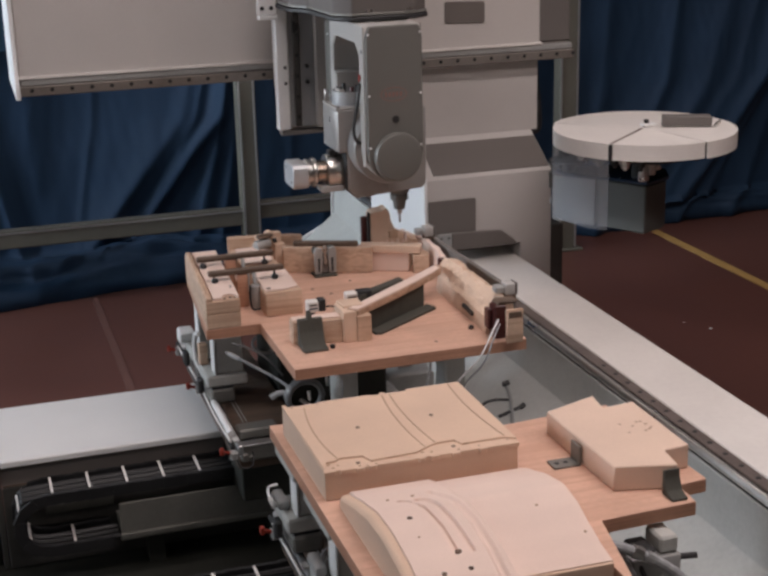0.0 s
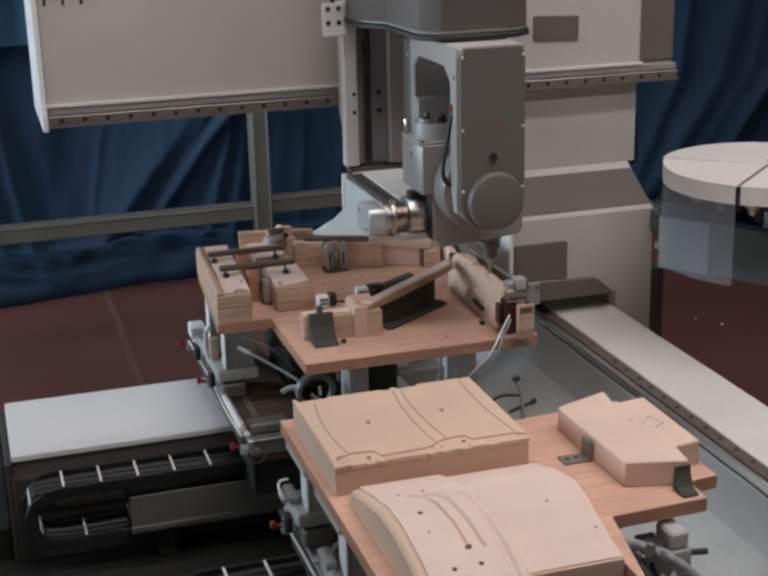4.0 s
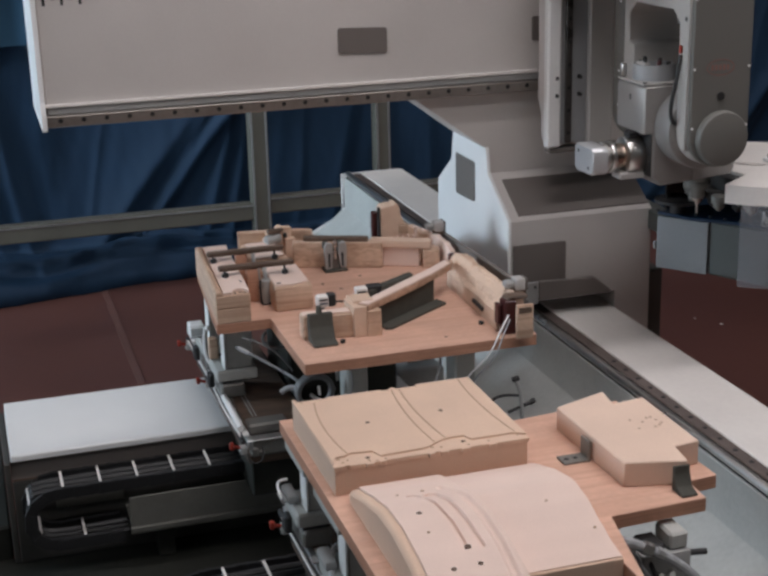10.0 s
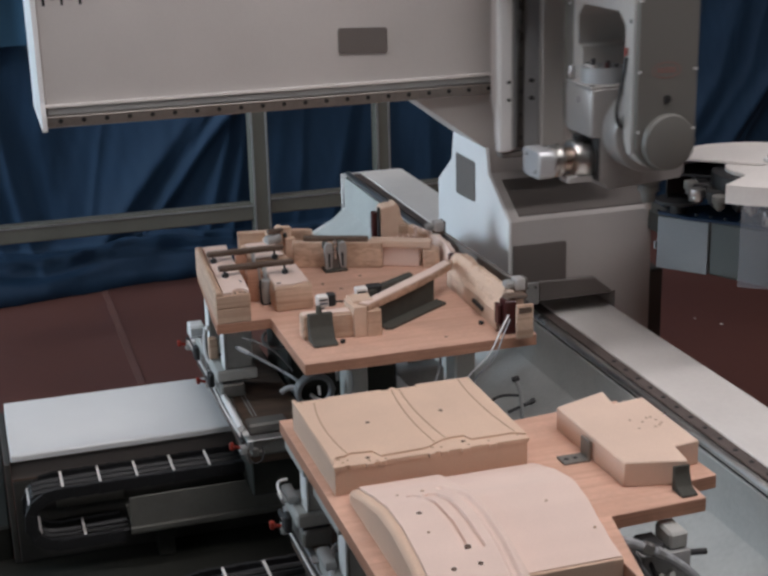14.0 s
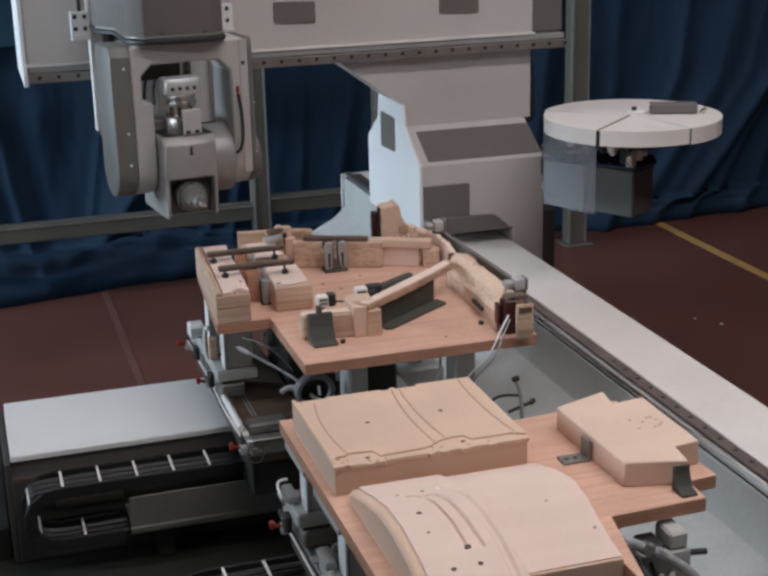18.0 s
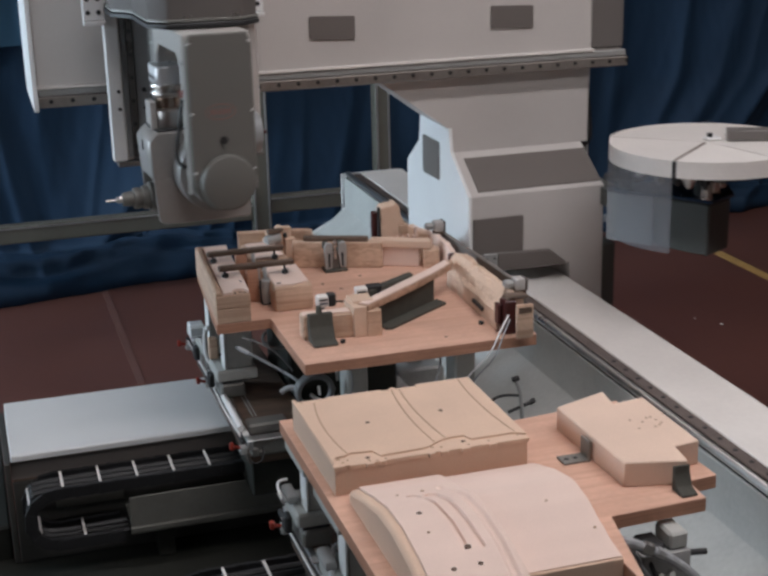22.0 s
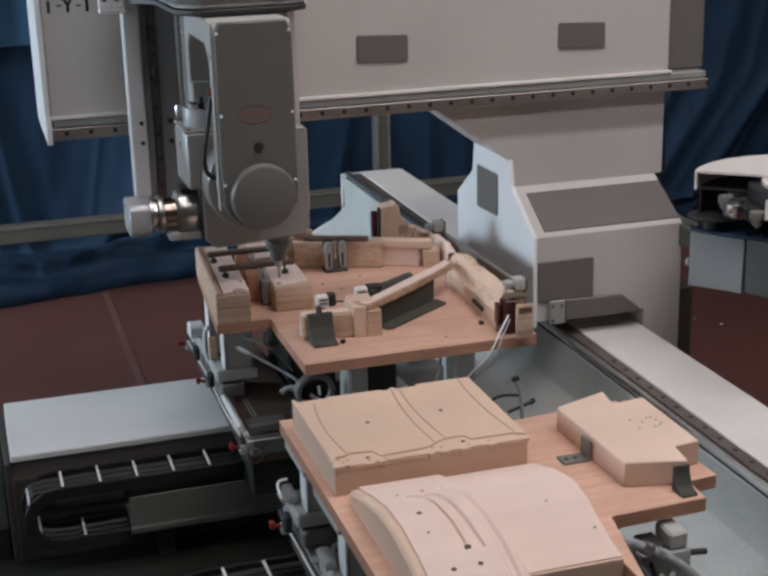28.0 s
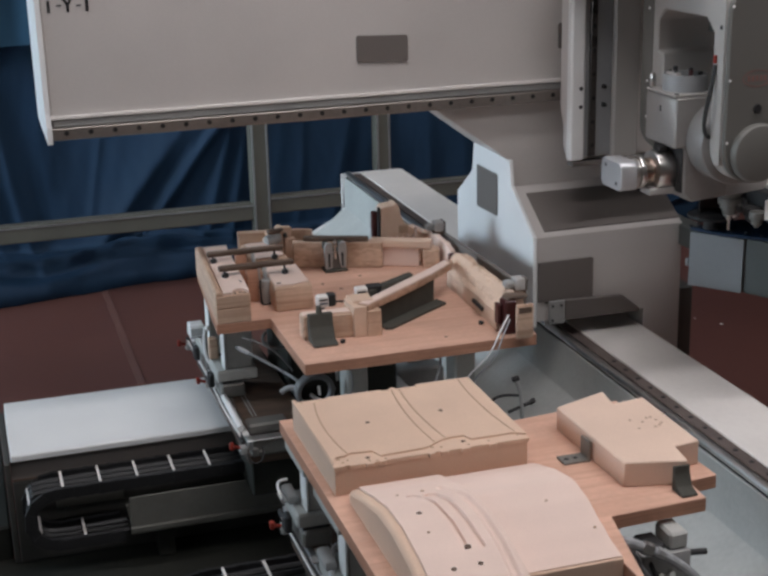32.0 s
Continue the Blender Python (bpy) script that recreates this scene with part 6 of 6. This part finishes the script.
        box(bm, (0.735, py - 0.01, 0.77), (0.756, py + 0.035, 0.822), 0.005)
        part("side_lock", bm, BLACK, sl)
    for cy in clamps:
        lk = thing("locking_lever", "bar lock with an orange-red lever knob", "lever", (0.76, cy, 0.72), "locking levers")
        bm = B()
        box(bm, (0.756, cy - 0.018, 0.69), (0.781, cy + 0.018, 0.718), 0.004)
        part("boss", bm, CAST, lk)
        bm = B()
        cyl(bm, (0.757, cy, 0.712), (0.735, cy - 0.006, 0.722), 0.006, n=10)
        box(bm, (0.722, cy - 0.014, 0.710), (0.737, cy + 0.006, 0.736), 0.005, 2)
        part("knob", bm, ORANGE, lk, "orange-red plastic knob")
    return bar


clamping_bar(4.25, 5.30, (4.60, 4.90), (4.17, 4.81, 5.25))
clamping_bar(2.45, 3.66, (3.42, 3.02), (3.573,))
ur = thing("under_rail", "pale grey steel rail under the fixture plate's edge", "rail", (0.775, 3.4, Z0 - 0.036))
bm = B()
box(bm, (0.762, 3.28, 1.0), (0.784, 3.49, Z0 - 0.0365), 0.003)
part("rail", bm, BEDPAINT, ur)
ur = thing("under_rail", "pale grey steel rail under the fixture plate's edge", "rail", (0.775, 3.05, Z0 - 0.036))
bm = B()
box(bm, (0.762, 2.93, 1.0), (0.784, 3.17, Z0 - 0.0365), 0.003)
part("rail", bm, BEDPAINT, ur)
# Near-black block added where the space below the board lies in shade.
uf = thing("under_fixture_filler", "near-black filler block added in the shade below the holding fixture", "stand", (1.2, 4.8, 0.60))
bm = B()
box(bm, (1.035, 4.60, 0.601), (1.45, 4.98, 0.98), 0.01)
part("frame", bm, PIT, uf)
for x, y, w in ((1.13, 4.06, 0.07), (1.55, 4.18, 0.075), (1.40, 2.78, 0.06), (1.64, 5.0, 0.07), (1.5, 3.2, 0.06)):
    sp = thing("support_post", "pale grey support post under a fixture board", "support post", (x, y, 0.46), "support posts")
    bm = B()
    box(bm, (x - w / 2, y - 0.05, 0.62), (x + w / 2, y + 0.05, Z0 - 0.037), 0.006)
    part("column", bm, BEDPAINT, sp)
    bm = B()
    box(bm, (x - 0.10, y - 0.12, 0.462), (x + 0.10, y + 0.12, 0.619), 0.008)
    part("slide", bm, CAST, sp)
# second bar under the right side
rb = thing("clamping_bar", "pale grey clamping bar below the fixture's far side", "clamping bar", (1.55, 4.1, 0.42), "clamping bars")
bm = B()
box(bm, (1.42, 2.5, 0.421), (1.655, 5.1, 0.46), 0.006)
part("body", bm, CAST, rb)
lv = thing("locking_lever", "black-handled steel lever of a clamping slide", "lever", (1.66, 3.9, 0.46), "locking levers")
bm = B()
tube(bm, [(1.66, 3.92, 0.47), (1.665, 3.90, 0.72), (1.658, 3.90, 0.87), (1.640, 3.90, 0.93)], 0.007, 8)
part("rod", bm, CAST, lv)
bm = B()
cyl(bm, (1.628, 3.90, 0.932), (1.652, 3.90, 0.938), 0.009, n=12, bev=0.003)
part("head", bm, BLACK, lv)
bm = B()
cyl(bm, (1.612, 3.89, 0.825), (1.70, 3.91, 0.84), 0.006, n=10)
cyl(bm, (1.695, 3.91, 0.836), (1.715, 3.915, 0.845), 0.009, n=12, bev=0.003)
part("grip", bm, BLACK, lv)
bm = B()
tube(bm, [(1.535, 3.90, 0.83), (1.56, 3.90, 0.872), (1.60, 3.90, 0.882), (1.65, 3.90, 0.875)], 0.005, 8)
part("cable", bm, BLACK, lv)

# ---- hoses and air lines
def hose(name, pts, r, mat, label):
    bm = B()
    tube(bm, pts, r, 10, 8)
    return tagged(part(name, bm, mat), label, "hose")


coil = []
for k in range(27):
    a = 2 * math.pi * k / 10
    coil.append((0.995 + 0.058 * math.cos(a), 4.04 + 0.012 * k / 10, 0.925 + 0.055 * math.sin(a)))
hose("air_hose", coil, 0.009, HOSE_D, "coiled dark grey air hose under the board")
hose("air_hose", [(0.80, 4.36, 1.0), (0.84, 4.30, 0.988), (0.905, 4.2, 0.965), (0.945, 4.1, 0.955), (0.95, 4.06, 0.94)], 0.005, HOSE_D, "thin grey air hose under the board")
hose("air_hose", [(0.918, 4.420, 1.022), (0.905, 4.420, 0.999), (0.919, 4.420, 0.972), (0.949, 4.420, 0.957), (0.987, 4.420, 0.956)], 0.006, HOSE_D, "short dark hose loop under the board's edge")
hose("air_line", [(0.811, 4.300, 1.051), (0.859, 4.300, 1.031), (0.910, 4.300, 0.997), (0.948, 4.300, 0.957), (0.980, 4.300, 0.911)], 0.003, HOSE_D, "thin dark air line under the board")
hose("hose_coupling", [(1.0, 4.02, 0.955), (1.002, 4.018, 0.925)], 0.005, PAINT_W, "small white hose fitting in the coil")
hose("hose_coupling", [(1.07, 4.05, 0.985), (1.071, 4.05, 0.955)], 0.005, ALU, "small bright hose fitting under the board")
hose("air_line", [(1.10, 4.02, 1.035), (1.105, 3.99, 0.98), (1.10, 3.99, 0.93), (1.07, 4.02, 0.89)], 0.003, HOSE, "thin pale air line under the board")
hose("hose_coupling", [(0.806, 4.35, 0.999), (0.835, 4.31, 0.989)], 0.008, ALU, "short bright hose coupling")
hose("air_hose", [(0.892, 4.10, 0.918), (0.915, 4.095, 0.932), (0.94, 4.08, 0.935)], 0.010, HOSE, "short pale hose end")
hose("air_hose", [(0.98, 4.06, 0.915), (1.0, 4.05, 0.90), (1.03, 4.05, 0.885)], 0.006, PAINT_W, "short white hose piece")
hose("air_line", [(1.62, 3.915, Z0 + 0.075), (1.58, 3.88, Z0 + 0.04), (1.53, 3.86, Z0 - 0.03), (1.47, 3.90, Z0 - 0.12), (1.44, 3.97, 0.82)], 0.003, PAINT_W, "thin white air line from the valve block")
hose("air_line", [(1.625, 3.915, Z0 + 0.06), (1.59, 3.885, Z0 + 0.02), (1.55, 3.87, Z0 - 0.05), (1.50, 3.92, Z0 - 0.14), (1.48, 4.0, 0.80)], 0.003, HOSE, "thin blue-grey air line from the valve block")
hose("air_line", [(1.40, 3.97, Z0 - 0.04), (1.39, 3.94, Z0 - 0.08), (1.36, 3.93, Z0 - 0.15), (1.30, 3.95, 0.85)], 0.004, HOSE, "thin clear air line under the board")
hose("air_hose", [(0.76, 2.98, 0.80), (0.765, 3.02, 0.85), (0.795, 3.116, 0.86), (0.85, 3.18, 0.84), (0.90, 3.2, 0.78)], 0.008, HOSE, "pale bent air hose beside the clamping bar")
hose("air_hose", [(0.79, 2.96, 0.80), (0.795, 3.0, 0.85), (0.82, 3.09, 0.86), (0.87, 3.15, 0.84), (0.92, 3.17, 0.78)], 0.008, HOSE, "pale bent air hose beside the clamping bar")
hose("air_hose", [(1.30, 2.63, 1.035), (1.335, 2.61, 1.045), (1.385, 2.60, 1.034), (1.43, 2.595, 1.012), (1.48, 2.585, 0.985), (1.53, 2.575, 0.945), (1.57, 2.565, 0.89), (1.59, 2.56, 0.80)], 0.013, HOSE, "thick pale grey hose with a steel coupling")
hose("hose_coupling", [(1.418, 2.597, 1.019), (1.442, 2.592, 1.008)], 0.0165, STEEL, "short bright steel coupling on the hose")
hose("hose_coupling", [(1.452, 2.590, 1.002), (1.470, 2.586, 0.993)], 0.0155, ALU, "short bright coupling nut on the hose")
vb = thing("valve_unit", "dark grey valve unit under the fixture's wing", "valve", (1.5, 2.65, 0.46))
bm = B()
box(bm, (1.425, 2.60, 0.86), (1.555, 2.70, 0.985), 0.008, 2)
part("body", bm, CAST, vb)
bm = B()
box(bm, (1.50, 2.61, 0.986), (1.55, 2.69, 1.03), 0.006)
part("cap_block", bm, BEDPAINT, vb, "pale grey cap block")
bm = B()
box(bm, (1.43, 2.61, 0.461), (1.54, 2.69, 0.859), 0.006)
part("stand", bm, CAST, vb)
bm = B()
cyl(bm, (1.556, 2.64, 0.955), (1.612, 2.63, 0.955), 0.008, n=10)
part("stub", bm, BLACK, vb)
bm = B()
box(bm, (1.435, 2.61, 0.986), (1.49, 2.68, 1.008), 0.006)
part("coil", bm, BLACK, vb, "black coil")
for k, (x, y, z) in enumerate(((1.44, 2.52, 0.80), (1.49, 2.50, 0.76), (1.545, 2.53, 0.84), (1.57, 2.60, 0.78))):
    hose("air_line", [(1.35 + 0.03 * k, 2.62, 0.99), (1.37 + 0.03 * k, 2.58, 0.985 - 0.02 * k), (x - 0.06, y + 0.03, 0.90), (x - 0.07, y, z)], 0.006, BLACK if k % 2 else HOSE_D, "dark air line looped over the valve unit")
for k in range(3):
    bm = B()
    cyl(bm, (1.44 + 0.03 * k, 2.60, 0.93), (1.44 + 0.03 * k, 2.592, 0.93), 0.009, n=12)
    part("port", bm, STEEL, vb)

# ---- what moves
def motions():
    # seconds, gantry travel, carriage x, head height, turn, tilt
    rows = [
        (0.0, 0.201, 1.535, 1.692, 0, 0), (0.5, 0.211, 1.531, 1.679, 0, 0), (1.0, 0.215, 1.532, 1.759, 0, 0),
        (1.5, 0.44, 1.531, 1.768, 0, 0), (2.0, 0.795, 1.532, 1.768, 0, 0), (2.5, 1.040, 1.532, 1.767, 0, 0),
        (3.0, 1.049, 1.533, 1.717, 0, 0), (3.5, 1.049, 1.533, 1.700, 0, 0), (4.5, 1.049, 1.533, 1.715, 0, 0),
        (5.5, 1.045, 1.535, 1.835, 0, 0), (6.0, 1.041, 1.536, 1.841, 0, 0), (6.7, 1.041, 1.536, 1.841, 0, 0),
        (7.0, 1.041, 1.580, 1.841, 0, 0), (7.5, 1.042, 2.100, 1.835, 0, 0), (8.0, 1.042, 2.271, 1.832, 0, 0),
        (8.5, 1.042, 2.294, 1.832, 0, 0), (9.0, 1.042, 2.321, 1.832, 0, 0), (10.0, 1.043, 2.321, 1.832, 0, 0),
        (10.5, 1.043, 2.321, 1.885, 0, 0), (11.5, 1.044, 2.321, 1.887, 0, 0), (12.0, 1.044, 2.321, 1.849, 0, 0),
        (12.5, 1.045, 2.321, 1.832, 0, 0), (13.5, 1.046, 2.321, 1.832, 0, 0), (14.0, 1.046, 2.127, 1.837, 0, 0),
        (14.5, 1.046, 1.838, 1.840, 0, 0), (15.5, 1.046, 1.828, 1.840, 0, 0), (16.5, 1.016, 1.817, 1.834, 0, 0),
        (16.7, 0.84, 1.63, 1.82, 16, 8), (16.9, 0.61, 1.38, 1.77, 44, 34), (17.0, 0.486, 1.27, 1.755, 62, 52), (17.2, 0.22, 0.98, 1.70, 88, 83),
        (17.3, 0.10, 0.875, 1.682, 95, 90), (17.5, -0.005, 0.778, 1.666, 98, 90), (18.0, -0.005, 0.768, 1.613, 98, 90), (18.5, -0.005, 0.765, 1.450, 98, 90),
        (19.0, 0.0, 0.766, 1.446, 98, 90), (19.5, 0.021, 0.768, 1.447, 98, 90), (20.0, 0.04, 0.768, 1.445, 98, 90),
        (20.5, 0.048, 0.771, 1.444, 98, 90), (21.0, -0.073, 0.760, 1.452, 98, 90), (21.5, 0.098, 0.752, 1.618, 82, 90),
        (21.7, 0.31, 0.755, 1.68, 58, 90), (21.9, 0.52, 0.762, 1.73, 22, 90), (22.0, 0.621, 0.764, 1.738, 4, 90),
        (22.2, 0.85, 0.757, 1.70, -38, 90), (22.4, 1.07, 0.761, 1.64, -68, 90), (22.5, 1.168, 0.760, 1.602, -80, 90),
        (22.75, 1.26, 0.767, 1.50, -97, 90), (23.0, 1.287, 0.771, 1.458, -99, 90), (23.5, 1.249, 0.778, 1.452, -99, 90),
        (24.0, 1.234, 0.777, 1.453, -99, 90), (24.5, 1.219, 0.779, 1.451, -99, 90), (25.0, 1.199, 0.782, 1.453, -99, 90),
        (25.5, 1.234, 0.777, 1.454, -99, 90), (26.2, 1.25, 0.777, 1.46, -99, 90), (27.0, 1.28, 0.780, 1.75, -99, 90),
        (27.5, 1.283, 0.772, 1.89, -78, 84), (27.6, 1.285, 0.768, 1.888, -56, 64), (27.7, 1.286, 0.764, 1.88, -28, 40), (27.85, 1.287, 0.758, 1.86, -6, 13),
        (28.0, 1.287, 0.756, 1.846, 0, 0), (28.5, 1.287, 0.764, 1.845, 0, 0),
        (29.0, 1.287, 0.770, 1.844, 0, 0), (29.5, 1.287, 1.202, 1.844, 0, 0), (30.0, 1.286, 1.922, 1.839, 0, 0),
        (30.5, 1.285, 2.255, 1.833, 0, 0), (31.0, 1.285, 2.267, 1.833, 0, 0), (31.5, 1.285, 2.303, 1.833, 0, 0),
        (32.0, 1.285, 2.303, 1.833, 0, 0)]
    walk(gantry, [(t, pose(GB[0], GB[1] - g, GB[2])) for t, g, x, z, c, a in rows])
    walk(mag, [(t, pose(MC[0] - 0.017, MC[1] - g, 1.1)) for t, g, x, z, c, a in rows])
    walk(car, [(t, pose(x, -g, 0)) for t, g, x, z, c, a in rows])
    walk(ram, [(t, pose(x, HC - g, z)) for t, g, x, z, c, a in rows])
    walk(head, [(t, pose(x, HC - g, z, 0, 0, c)) for t, g, x, z, c, a in rows])
    walk(unit, [(t, pose(0, 0, AX, 0, a, 0)) for t, g, x, z, c, a in rows])
    lid = [(0, 0), (6.1, 0), (6.35, 30), (6.6, 75), (15.2, 75), (15.8, 0), (27.3, 0), (27.6, 22), (27.85, 75), (32.0, 75)]
    walk(door, [(t, pose(0, 0, 0.4, 0, 0, a)) for t, a in lid])


motions()
